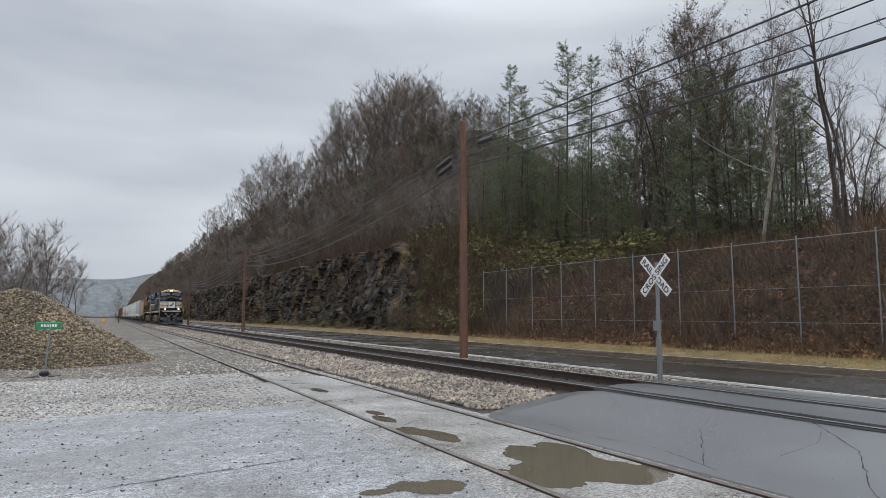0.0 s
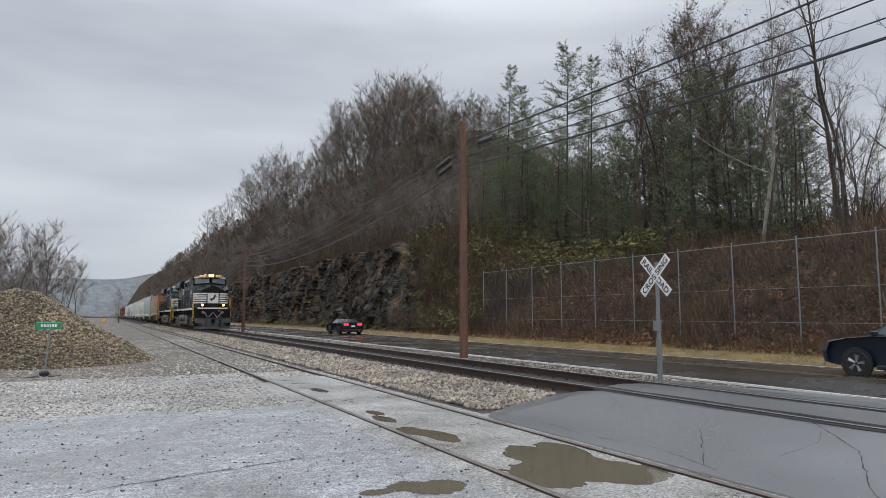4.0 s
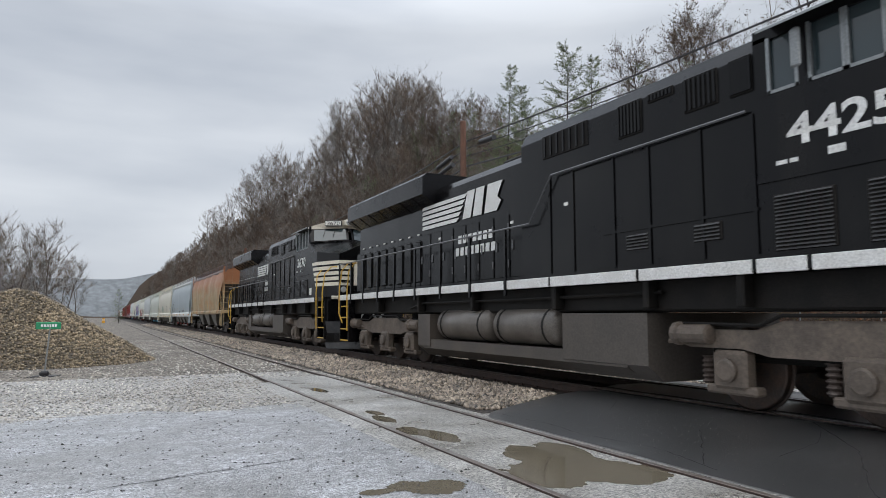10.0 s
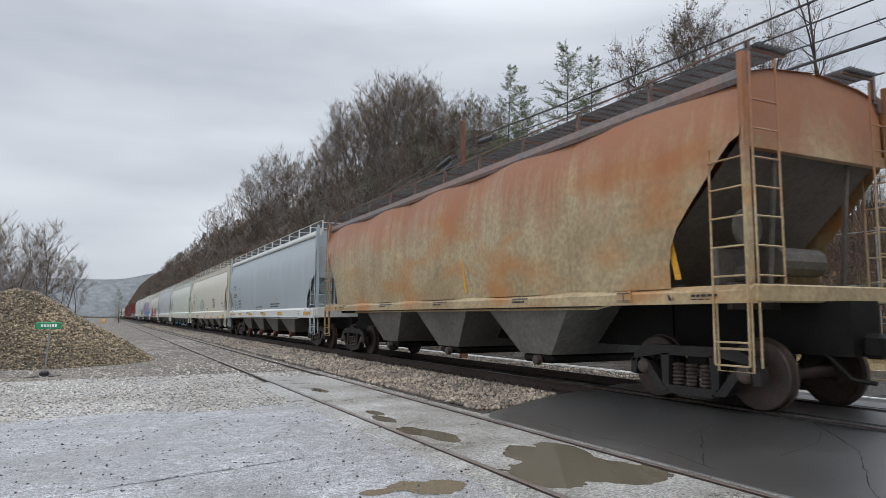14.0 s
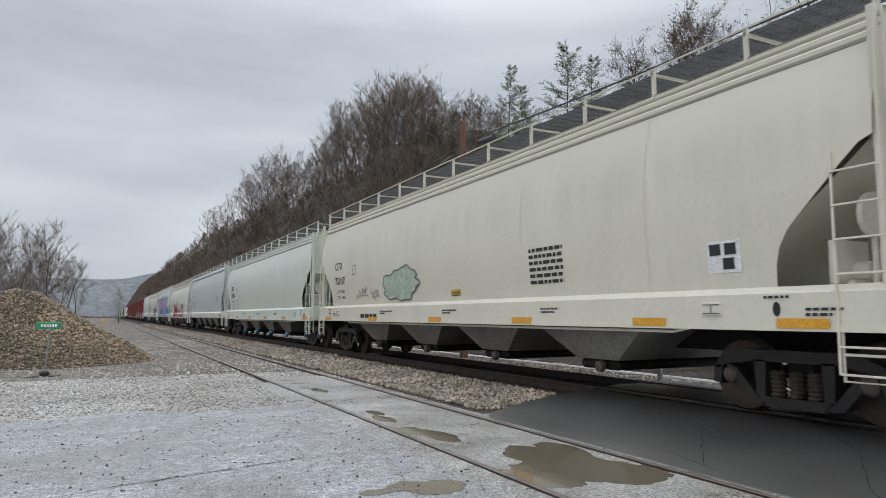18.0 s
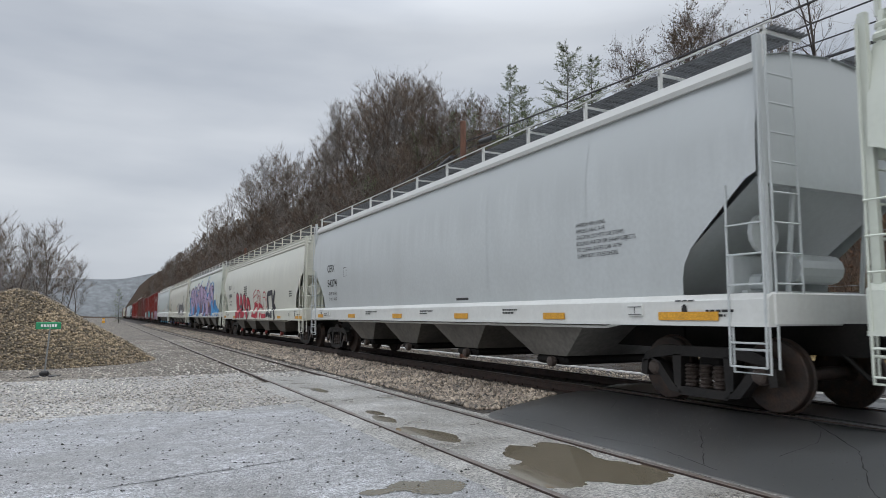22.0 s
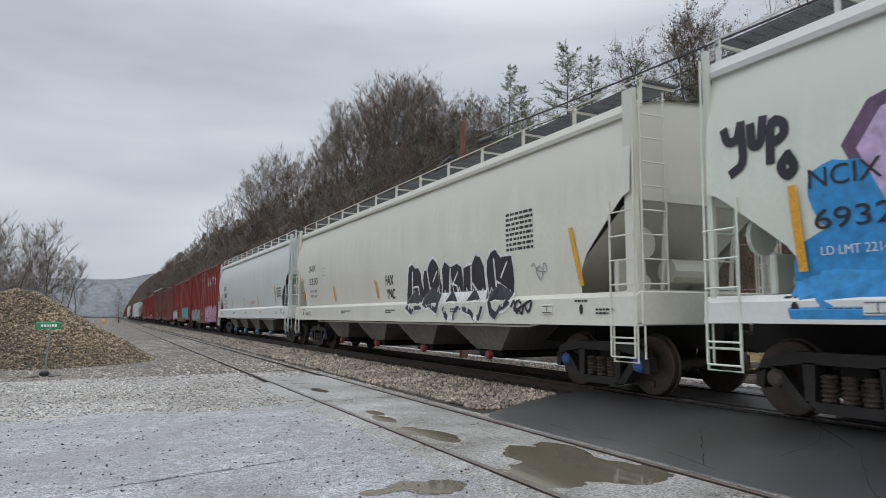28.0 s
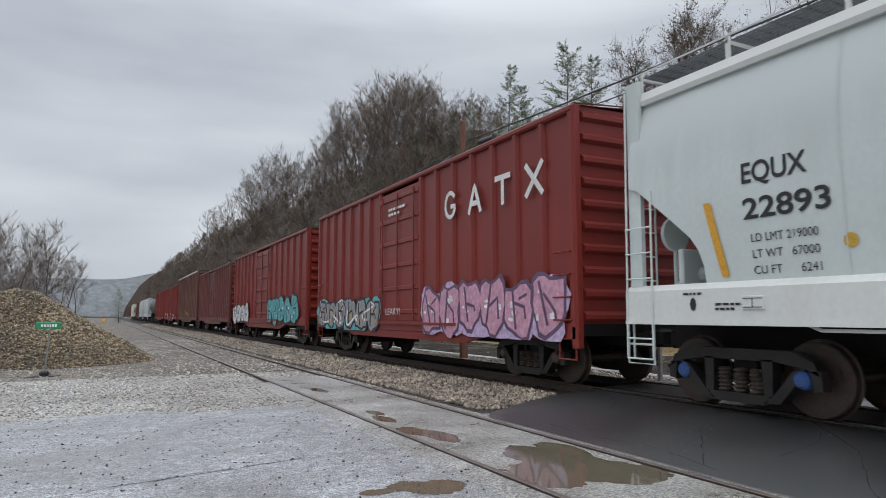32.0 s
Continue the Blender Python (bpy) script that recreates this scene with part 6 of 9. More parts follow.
for y, z in ((16.0, 2.3), (9.6, 3.2), (13.2, 3.0)):
    sh = Shape()
    for k in range(4):
        t = k * math.pi / 2
        sh.add([(-over(z) - 0.02, y + 0.26 * math.cos(t), z + 0.30 * math.sin(t)), (-over(z) - 0.02, y + 0.07 * math.cos(t + 0.785), z + 0.07 * math.sin(t + 0.785)), (-over(z) - 0.02, y, z), (-over(z) - 0.02, y + 0.07 * math.cos(t - 0.785), z + 0.07 * math.sin(t - 0.785))], [(0, 1, 2, 3)])
    part("graffiti_star", sh, G["gold"], car, "gold sparkle star", fix=False)
for pts in ([(20.06, 3.50), (20.01, 3.34), (19.87, 3.34), (19.82, 3.53)],
            [(19.82, 3.53), (19.77, 3.04), (19.95, 2.95)],
            [(19.68, 3.47), (19.66, 3.21), (19.54, 3.22), (19.51, 3.52)],
            [(19.42, 3.00), (19.41, 3.49), (19.24, 3.42), (19.23, 3.26), (19.41, 3.19)],
            [(19.20, 3.02), (19.31, 2.91), (19.22, 2.77), (19.11, 2.87), (19.20, 3.02)]):
    sh = Shape()
    fat(sh, half, pts, 0.115, 0.012)
    part("graffiti_tag", sh, G["black"], car, "black round-lettered spray tag", fix=False)
scribble(car, half, 5.2, 2.8, 1.0, 0.55, 73, "black", 0.07, 7)
side_words("NCIX", 0.22, INK, car, 18.99, 2.59, lambda z: half(z) + 0.014, name="reporting_mark", width=0.8)
side_words("6932", 0.22, INK, car, 18.95, 2.14, lambda z: half(z) + 0.014, name="car_number", width=0.85)
side_words("LD LMT 221400", 0.10, W_INK, car, 18.9, 1.86, lambda z: half(z) + 0.014, name="weight_line", width=0.85)
uprights(car, lambda z: half(z) + 0.02, [19.1, 15.0, 10.9, 6.8, 2.6], lean=0.05)

car, half = hopper(125.4, 20.55, P["stone"], P["stone"], "stone-white covered hopper car with black graffiti low on its side", top="boxed", top_z=4.28, sill_z=(1.10, 1.58), cut=(1.25, 3.05), cap="blue", hopper_mat="chute", gate_cap=M["red_cap"], front=1.1, back=20.1, plate=0.24)
marks(car, half, "SNHX", "5350", 18.33, 2.83, 0.48, 0.84, ("LD LMT 219200", "LT WT   66800"))
over = cover(half, (1.10, 1.58))
graffiti(car, over, 9.3, 4.3, 1.12, 2.55, "black", "white", 5, 81, None, None, 0.07, "black graffiti with white edges")
sh = Shape()
rnd = random.Random(9)
for i in range(14):
    y = 9.0 - 4.4 * i / 13
    stroke(sh, over, [(y, 1.25 + rnd.random() * 0.3), (y - 0.15, 1.7 + rnd.random() * 0.4), (y - 0.3, 1.3 + rnd.random() * 0.3)], 0.03, 0.022)
part("graffiti_edge", sh, G["white"], car, fix=False)
side_words("FAX", 0.26, G["black"], car, 10.75, 2.05, half, name="graffiti_tag", width=0.6, lean=0.1, bold=0.01, label="small black spray-can tag")
side_words("YNC", 0.26, G["black"], car, 10.7, 1.68, half, name="graffiti_tag", width=0.6, lean=0.1, bold=0.01, label="small black spray-can tag")
scribble(car, over, 4.3, 1.2, 0.7, 0.4, 83, "black", 0.05)
scribble(car, half, 3.7, 1.85, 0.5, 0.35, 84, "grey", 0.02, 6)
bars(car, INK, 4.5, 3.1, half, [(0.9, 0.05)] * 8)
uprights(car, half, [19.0, 15.2, 11.3, 2.3])

car, half = hopper(145.95, 20.85, P["white"], P["sill_white"], "clean grey-white covered hopper car with orange upright reflectors", top="boxed", top_z=4.33, sill_z=(1.13, 1.64), cut=(1.3, 3.07), cap="blue", hopper_mat="chute", rail_mat=P["sill_white"], gate_cap=M["sky_cap"], front=0.97, back=19.95, plate=0.24)
marks(car, half, "EQUX", "22893", 18.02, 2.80, 0.43, 0.86, ("LD LMT 219000", "LT WT   67000", "CU FT      6241"), 0.25)
uprights(car, half, [18.33, 14.8, 11.0, 7.2, 3.4], high=(1.70, 2.64))
for k, (row, w) in enumerate((("LINED CAR-WEAR RUBBER SHOES WHEN", 1.0), ("ENTERING CAR. SHARP OBJECTS MUST", 0.97), ("NOT CONTACT LINING.", 0.52))):
    side_words(row, 0.062, G["red"], car, 9.45, 1.93 - 0.09 * k, lambda z: half(z) + 0.012, name="caution_line", width=w * 1.39, label="small red caution lettering")
bars(car, INK, 3.2, 2.4, half, [(0.8, 0.06)] * 4)
side_patch([(16.75 + 0.08 * math.cos(k), 2.0 + 0.08 * math.sin(k)) for k in [i * 0.628 for i in range(10)]], M["yellow"], car, half, "round_sticker", "yellow round sticker", 0.01)

# boxcars
car, half = boxcar(166.75, 16.4, P["red"], "oxide-red boxcar with white letter shapes and pink graffiti", 4.78)
flank = lambda z: 1.525
W = M["loco_white"]
ring = [(4.95 + 0.24 * math.cos(t), 3.70 + 0.28 * math.sin(t)) for t in [2.44 - i * 0.52 for i in range(11)]]
sh = Shape()
stroke(sh, flank, ring + [(4.73, 3.66), (4.90, 3.66)], 0.10, 0.006)
part("letter_shape", sh, W, car, "white painted shape")
for pts in ([(4.08, 3.40), (3.84, 3.96), (3.60, 3.40)], [(3.98, 3.58), (3.70, 3.58)], [(2.98, 3.93), (2.48, 3.93)], [(2.73, 3.93), (2.73, 3.42)], [(1.90, 3.42), (1.40, 3.97)], [(1.90, 3.97), (1.40, 3.42)]):
    sh = Shape()
    stroke(sh, flank, pts, 0.11, 0.006)
    part("letter_shape", sh, W, car, "white painted shape")
graffiti(car, flank, 6.4, 0.8, 0.78, 2.0, "pink", "plum", 6, 91, "white", "lilac", 0.09, "pink and lilac bubble graffiti")
graffiti(car, flank, 15.2, 9.3, 0.78, 1.75, "grey", "black", 6, 92, "gold", "teal", 0.09, "teal, white and black graffiti")
for k in range(4):
    scribble(car, flank, 15.0 - k * 1.4, 0.85, 1.2, 0.95, 93 + k, "white", 0.06, 7)
side_words("LEAKY!", 0.18, W, car, 8.75, 1.25, lambda z: 1.55, name="graffiti_word", width=1.0, label="white sprayed word on the door")
bars(car, W, 8.6, 4.05, lambda z: 1.54, [(1.1, 0.07), (0.8, 0.07)])
reflectors(car, half, 1.3, [1.0, 5.4, 10.5], x=1.53, tall=0.22, wide=0.32)

car, half = boxcar(183.25, 17.6, P["red"], "oxide-red boxcar with teal and white graffiti", 4.62, ribs=6, door_w=3.2)
graffiti(car, flank, 7.4, 1.6, 0.75, 2.15, "teal", "black", 5, 101, "white", None, 0.09, "teal graffiti letters")
graffiti(car, flank, 16.7, 11.9, 0.75, 1.9, "white", "black", 4, 102, "teal", None, 0.09, "white graffiti letters")
boxcar(201.3, 16.4, P["maroon"], "dull maroon ribbed boxcar", 4.55, ribs=8)
car, half = boxcar(217.9, 17.8, P["brown"], "tall rusty brown boxcar with a pale roof end", 5.05, ribs=6, roof=P["sill_white"])
scribble(car, flank, 9.5, 1.0, 3.0, 0.9, 111, "gold", 0.08, 9)
car, half = boxcar(235.9, 17.8, P["red"], "weathered red boxcar with pale graffiti", 4.6, ribs=7)
for k in range(4):
    scribble(car, flank, 15.5 - k * 3.6, 0.8, 2.2, 0.8, 115 + k, "white", 0.08, 8)
boxcar(253.9, 17.8, P["red"], "weathered red boxcar among the rear cars", 4.6, spin=False)


def tank_car(y_front, length, label):
    car = thing("tank_car", label, "freight car", TRACK_X, y_front, 0, group="train cars")
    RUNNERS.append((car, y_front))
    a, b = 0.9, length - 0.9
    sh = Shape()
    sh.turned([(a, 0.3), (a + 0.06, 0.8), (a + 0.3, 1.25), (a + 0.7, 1.42), (b - 0.7, 1.42), (b - 0.3, 1.25), (b - 0.06, 0.8), (b, 0.3)], (0, 0, 2.75), "y", 24)
    part("tank", sh, P["tank"], car, "black riveted tank")
    part("frame", Shape().box(-0.4, 0.4, 0.3, length - 0.3, 0.8, 1.3), M["under"], car)
    part("manway", Shape().turned([(4.1, 0.5), (4.5, 0.5), (4.55, 0.3)], (0, length / 2, 0), "z", 14), P["tank"], car)
    part("platform", Shape().box(-1.4, 1.4, length / 2 - 1, length / 2 + 1, 4.1, 4.15), M["galv_dark"], car)
    for y in (2.4, length - 2.4):
        part("saddle", Shape().box(-1.2, 1.2, y - 0.3, y + 0.3, 1.0, 1.7), P["tank"], car)
        freight_truck(car, y, False)
    coupler(car, 0.0, 1)
    coupler(car, length, -1)
    return car


tank_car(271.9, 16.0, "black tank car among the rear cars")
hopper(288.1, 18.0, P["grey"], P["grey"], "grey covered hopper car near the end of the train", top="boxed", spin=False, chutes=3)
hopper(306.3, 18.0, P["grey"], P["grey"], "grey covered hopper car near the end of the train", top="boxed", spin=False, chutes=3)
boxcar(324.5, 17.6, P["brown"], "dark rusty boxcar at the tail", 4.4, spin=False)
tank_car(342.3, 15.0, "black tank car at the tail of the train")
hopper(357.5, 18.0, P["stone"], P["stone"], "pale covered hopper car at the tail of the train", top="boxed", spin=False, chutes=3)
boxcar(375.7, 17.6, P["maroon"], "dark maroon boxcar at the very tail", 4.4, spin=False)


# ---------------------------------------------------------------- ties and fastenings of the main line
tie_mesh = Shape().box(-1.30, 1.30, -0.115, 0.115, -0.36, -0.185, 0.015).mesh("tie", M["tie"])
plate_mesh = Shape().box(-0.16, 0.16, -0.09, 0.09, -0.187, -0.172).box(-0.10, -0.07, -0.06, -0.03, -0.175, -0.13).box(0.07, 0.10, 0.03, 0.06, -0.175, -0.13).mesh("tie_plate", M["rail"])
for i in range(130):
    y = 9.9 + i * 0.52
    tie = part("tie", tie_mesh, None, main_track, at=pose(TRACK_X + random.uniform(-0.06, 0.06), y, 0, 0, 0, random.uniform(-1.5, 1.5)))
    if i < 60:
        for s in (-1, 1):
            part("tie_plate", plate_mesh, None, main_track, at=(TRACK_X + s * 0.7525, y, 0))

# ---------------------------------------------------------------- poles and wires
POLES = [(12.5, -24.0, 8.9), (12.5, 23.0, 9.0), (12.5, 69.6, 8.1), (12.5, 119.5, 7.6), (12.4, 172.0, 7.4), (12.3, 228.0, 7.2)]
HANG = (0.80, 1.10, 1.40, 1.82)
M["porcelain"] = material("bolt_steel", (0.2, 0.2, 0.2), 0.5, 0.6)
for k, (x, y, top) in enumerate(POLES):
    pole = thing("utility_pole", "tall red-brown treated timber utility pole beside the track", "utility pole", x, y, -0.5, group="utility poles")
    sh = Shape().turned([(0, 0.165), (3, 0.155), (6, 0.14), (top + 0.45, 0.12), (top + 0.5, 0.10)], (0, 0, 0), "z", 14)
    sh.smooth = False
    part("shaft", sh, M["pole"], pole, "round timber shaft")
    for h in HANG:
        part("wire_bracket", Shape().box(0.08, 0.20, -0.05, 0.05, top + 0.5 - h - 0.04, top + 0.5 - h + 0.04, 0.01).rod((-0.16, 0, top + 0.5 - h), (0.18, 0, top + 0.5 - h), 0.012), M["porcelain"], pole)
    part("ground_wire", Shape().rod((-0.165, 0, 0.0), (-0.13, 0, top - 0.8), 0.008, n=4), M["cable"], pole)


def wire(a, b, sag, r, label):
    sh = Shape()
    pts = []
    for i in range(21):
        t = i / 20
        p = Vector(a).lerp(Vector(b), t)
        pts.append((p.x, p.y, p.z - sag * 4 * t * (1 - t)))
    sh.pipe(pts, r, 5)
    tagged(part("overhead_cable", sh, M["cable"]), label, "cable", "overhead cables")


for k in range(len(POLES) - 1):
    (xa, ya, za), (xb, yb, zb) = POLES[k], POLES[k + 1]
    for j, h in enumerate(HANG):
        sag = (0.62, 0.80, 0.95, 0.90)[j] if k == 0 else 0.75 + 0.12 * j
        wire((xa + 0.17, ya, za - h), (xb + 0.17, yb, zb - h), sag, (0.026, 0.018, 0.016, 0.032)[j] if k < 2 else 0.03, "sagging black overhead cable between poles")
for y0, y1, z0, z1, x in ((24.3, 25.6, 7.82, 7.62, 12.67), (24.2, 25.4, 7.48, 7.30, 12.67), (20.9, 21.9, 7.86, 7.92, 12.67)):
    sc = thing("splice_case", "black cylindrical cable splice case hung from the wires", "cable fitting", x, y0, z0)
    d = Vector((0, y1 - y0, z1 - z0))
    part("case", Shape().rod((0, 0, 0), tuple(d), 0.10, n=12), M["cable"], sc)
    part("hanger", Shape().rod(tuple(d * 0.2), tuple(d * 0.2 + Vector((0, 0, 0.2))), 0.015).rod(tuple(d * 0.8), tuple(d * 0.8 + Vector((0, 0, 0.22))), 0.015), M["porcelain"], sc)

# ---------------------------------------------------------------- crossbuck
cb = thing("railroad_crossing_sign", "white crossbuck sign with black letters on a galvanised post", "road sign", 11.9, 12.08, -0.40)
part("post", Shape().box(-0.03, 0.03, -0.045, 0.045, 0, 2.9, 0.008), M["galv"], cb, "galvanised channel post")
part("post_sleeve", Shape().box(-0.04, 0.04, -0.055, 0.055, 0, 1.1, 0.008), M["galv"], cb)
for name, ang, text, lift in (("blade", -45, "RAIL ROAD", 0.0), ("blade", 45, "CROS SING", 0.02)):
    m = Matrix.Translation((-0.05 - lift, 0.0, 2.58)) @ Matrix.Rotation(radians(-ang), 4, "X")
    bl = part(name, Shape().box(-0.006, 0.006, -0.61, 0.61, -0.115, 0.115, 0.003), M["white_sign"], cb, "white reflective blade", m)
    me = words(text, 0.145, M["black_paint"], "lettering", 0, 0.004)
    wd = max(v.co.x for v in me.vertices)
    k = 1.12 / wd
    for v in me.vertices:
        v.co = (-0.010, 0.56 - v.co.x * k, v.co.y - 0.072)
    part("lettering", me, None, bl, "black sign lettering")
part("notice_plate", Shape().box(-0.06, -0.045, -0.12, 0.12, 1.26, 1.50, 0.01), M["galv"], cb, "small blank grey plate")

# ---------------------------------------------------------------- street sign on a portable foot
ss = thing("street_sign", "small green street sign on a thin post in a black foot", "street sign", -1.26, 19.08, -0.29)
part("foot", Shape().box(-0.26, 0.26, -0.16, 0.16, 0, 0.06, 0.02).box(-0.10, 0.10, -0.10, 0.10, 0.05, 0.17, 0.03).rod((-0.34, -0.2, 0.03), (0.34, 0.2, 0.03), 0.03), M["black_paint"], ss, "black weighted foot")
part("post", Shape().rod((0, 0, 0.05), (0.07, 0, 1.28), 0.018, n=8), M["galv"], ss)
bd = part("sign_board", Shape().box(-0.24, 0.30, -0.012, 0.012, 1.18, 1.35, 0.01), M["green_sign"], ss, "green board")
sh = Shape()
x = -0.13
for w in (0.05, 0.04, 0.02, 0.02, 0.02, 0.05, 0.04):
    sh.box(x, x + w, -0.018, -0.013, 1.235, 1.30)
    x += w + 0.016
part("name_bars", sh, M["white_sign"], bd, "white bars in place of the name")

# ---------------------------------------------------------------- chain-link fence
fence = thing("chain_link_fence", "tall galvanised chain-link fence along the bank", "fence", 0, 0, 0)
FX = 24.0
posts = [4.8 + 3.03 * i for i in range(13)]
for y in posts:
    top = 4.22 + 0.003 * (y - 12)
    part("post", Shape().rod((FX, y, -0.3), (FX, y, top + 0.06), 0.026, n=8).turned([(0, 0.04), (0.05, 0.025)], (FX, y, top + 0.05), "z", 8), M["galv"], fence, "galvanised post")
for h in (4.20, 2.30, 0.95):
    part("rail", Shape().rod((FX, posts[0], h - 0.03), (FX, posts[-1], h + 0.06), 0.016 if h > 4 else 0.008, n=6), M["galv"], fence, "horizontal rail")
sh = Shape()
y = posts[0] - 4.4
while y < posts[-1]:
    for d in (1, -1):
        ya, yb = (y, y + 4.3) if d > 0 else (y + 4.3, y)
        za, zb = -0.1, 4.2
        lo, hi = posts[0], posts[-1]
        t0 = t1 = None
        pa, pb = (ya, za), (yb, zb)
        def clip(v):
            return za + (zb - za) * (v - ya) / (yb - ya)
        if min(ya, yb) < lo:
            q = (lo, clip(lo))
            pa, pb = (q, pb) if ya < lo else (pa, q)
        if max(ya, yb) > hi:
            q = (hi, clip(hi))
            pa, pb = (q, pb) if ya > hi else (pa, q)
        w = 0.0032
        sh.add([(FX, pa[0] - w, pa[1]), (FX, pa[0] + w, pa[1]), (FX, pb[0] + w, pb[1]), (FX, pb[0] - w, pb[1])], [(0, 1, 2, 3)])
    y += 0.095
part("mesh_fabric", sh, M["galv_dark"], fence, "diamond wire fabric", fix=False)["kind"] = "stuff"


# ---------------------------------------------------------------- passing motor cars
M["car_black"] = material("glossy_dark_paint", (0.010, 0.012, 0.016), 0.16, second=(0.02, 0.021, 0.024), scale=1.5, amount=0.4, grain=0.02)
M["car_navy"] = material("glossy_navy_paint", (0.010, 0.016, 0.030), 0.16, second=(0.018, 0.022, 0.034), scale=1.5, amount=0.4, grain=0.02)
M["tyre"] = material("tyre_rubber", (0.014, 0.014, 0.015), 0.7, amount=0.3)
M["alloy"] = material("dark_alloy", (0.06, 0.06, 0.065), 0.3, 0.8)
M["alloy_bright"] = material("bright_alloy", (0.45, 0.46, 0.47), 0.3, 0.9)
M["tail"] = glow("tail_lamp", (1.0, 0.03, 0.05), 2.2)
M["tail_dim"] = glow("dim_tail_lamp", (0.7, 0.02, 0.03), 0.7)
AUTOS, AUTO_WHEELS, AUTO_X, ROAD_Z = [], [], 18.95, -0.41


def auto(kind, label, y0, speed, paint_, rim, outline, belt, roof, width, wheels, wheel_r, tail, glass_side):
    """A motor car that heads away along +y; outlines are (y, z) with the nose at +y."""
    a = thing(kind, label, "car", AUTO_X, y0, ROAD_Z)
    AUTOS.append((a, y0, speed))
    w = width / 2
    # lower body: rounded in section by five widths
    sh = Shape()
    cy = sum(p[0] for p in outline) / len(outline)
    cz = sum(p[1] for p in outline) / len(outline)
    skin = []
    for x, sc in ((-w * 0.86, 1.0), (-w * 0.96, 0.985), (-w, 0.93), (w, 0.93), (w * 0.96, 0.985), (w * 0.86, 1.0)):
        skin.append([(x, cy + (y - cy) * sc, cz + (z - cz) * (sc if z < cz else (0.5 + 0.5 * sc))) for y, z in outline + outline[:1]])
    sh.sheet(skin)
    n = len(outline) + 1
    sh.f.append(tuple(range(n - 1)))
    sh.f.append(tuple(range(5 * n, 6 * n - 1)))
    part("body", sh, paint_, a, "glossy wet body")
    # greenhouse
    sh = Shape()
    lowr = [(-w * 0.90, y, z) for y, z in belt] + [(w * 0.90, y, z) for y, z in belt[::-1]]
    topr = [(-w * 0.66, y, z) for y, z in roof] + [(w * 0.66, y, z) for y, z in roof[::-1]]
    m = len(lowr)
    sh.add(lowr + topr, [(i, (i + 1) % m, m + (i + 1) % m, m + i) for i in range(m)] + [tuple(range(m, 2 * m))])
    part("cabin", sh, paint_, a)
    for s in (-1, 1):
        for (ya, za, yb, zb, yc, zc, yd, zd) in glass_side:
            def on(y, z):
                t = (z - belt[0][1]) / (roof[0][1] - belt[0][1])
                return (s * (w * 0.90 - w * 0.24 * t + 0.012), y, z)
            part("side_window", Shape().add([on(ya, za), on(yb, zb), on(yc, zc), on(yd, zd)], [(0, 1, 2, 3)]), M["glass"], a, "dark tinted side window")
        part("mirror", Shape().box(min(s * w * 0.98, s * (w + 0.14)), max(s * w * 0.98, s * (w + 0.14)), belt[-1][0] - 0.45, belt[-1][0] - 0.30, belt[0][1] + 0.02, belt[0][1] + 0.16, 0.03), paint_, a)
        part("sill_trim", Shape().box(min(s * w * 0.9, s * (w + 0.01)), max(s * w * 0.9, s * (w + 0.01)), wheels[0] + 0.5, wheels[1] - 0.5, 0.22, 0.34, 0.03), M["black_paint"], a)
        part("door_handle", Shape().box(min(s * w, s * (w + 0.03)), max(s * w, s * (w + 0.03)), 0.0, 0.18, belt[0][1] - 0.17, belt[0][1] - 0.13, 0.01), paint_, a)
    ra, rb = belt[0], roof[0]
    part("rear_window", Shape().add([(-w * 0.80, ra[0] + 0.02, ra[1] + 0.03), (w * 0.80, ra[0] + 0.02, ra[1] + 0.03), (w * 0.60, rb[0] - 0.02, rb[1] - 0.02), (-w * 0.60, rb[0] - 0.02, rb[1] - 0.02)], [(0, 1, 2, 3)]), M["glass"], a, "raked rear window", (0, -0.02, 0.012))
    fa, fb = belt[-1], roof[-1]
    part("windscreen", Shape().add([(-w * 0.82, fa[0], fa[1] + 0.02), (w * 0.82, fa[0], fa[1] + 0.02), (w * 0.62, fb[0], fb[1] - 0.02), (-w * 0.62, fb[0], fb[1] - 0.02)], [(0, 1, 2, 3)]), M["glass"], a, "", (0, 0.02, 0.012))
    yb = min(p[0] for p in outline)
    for part_name, x0, x1, z0, z1 in tail:
        for s in (-1, 1):
            part("tail_lamp", Shape().box(min(s * x0, s * x1), max(s * x0, s * x1), yb - 0.015, yb + 0.12, z0, z1, 0.015), M["tail"] if kind == "sports_coupe" else M["tail_dim"], a, "glowing red tail lamp")
    part("number_plate", Shape().box(-0.16, 0.16, yb - 0.02, yb + 0.03, 0.66 if kind == "sports_coupe" else 0.78, 0.80 if kind == "sports_coupe" else 0.92), M["white_sign"], a, "plain pale number plate")
    part("bumper", Shape().box(-w * 0.9, w * 0.9, yb + 0.0, yb + 0.25, 0.26, 0.46, 0.05), M["black_paint"], a)
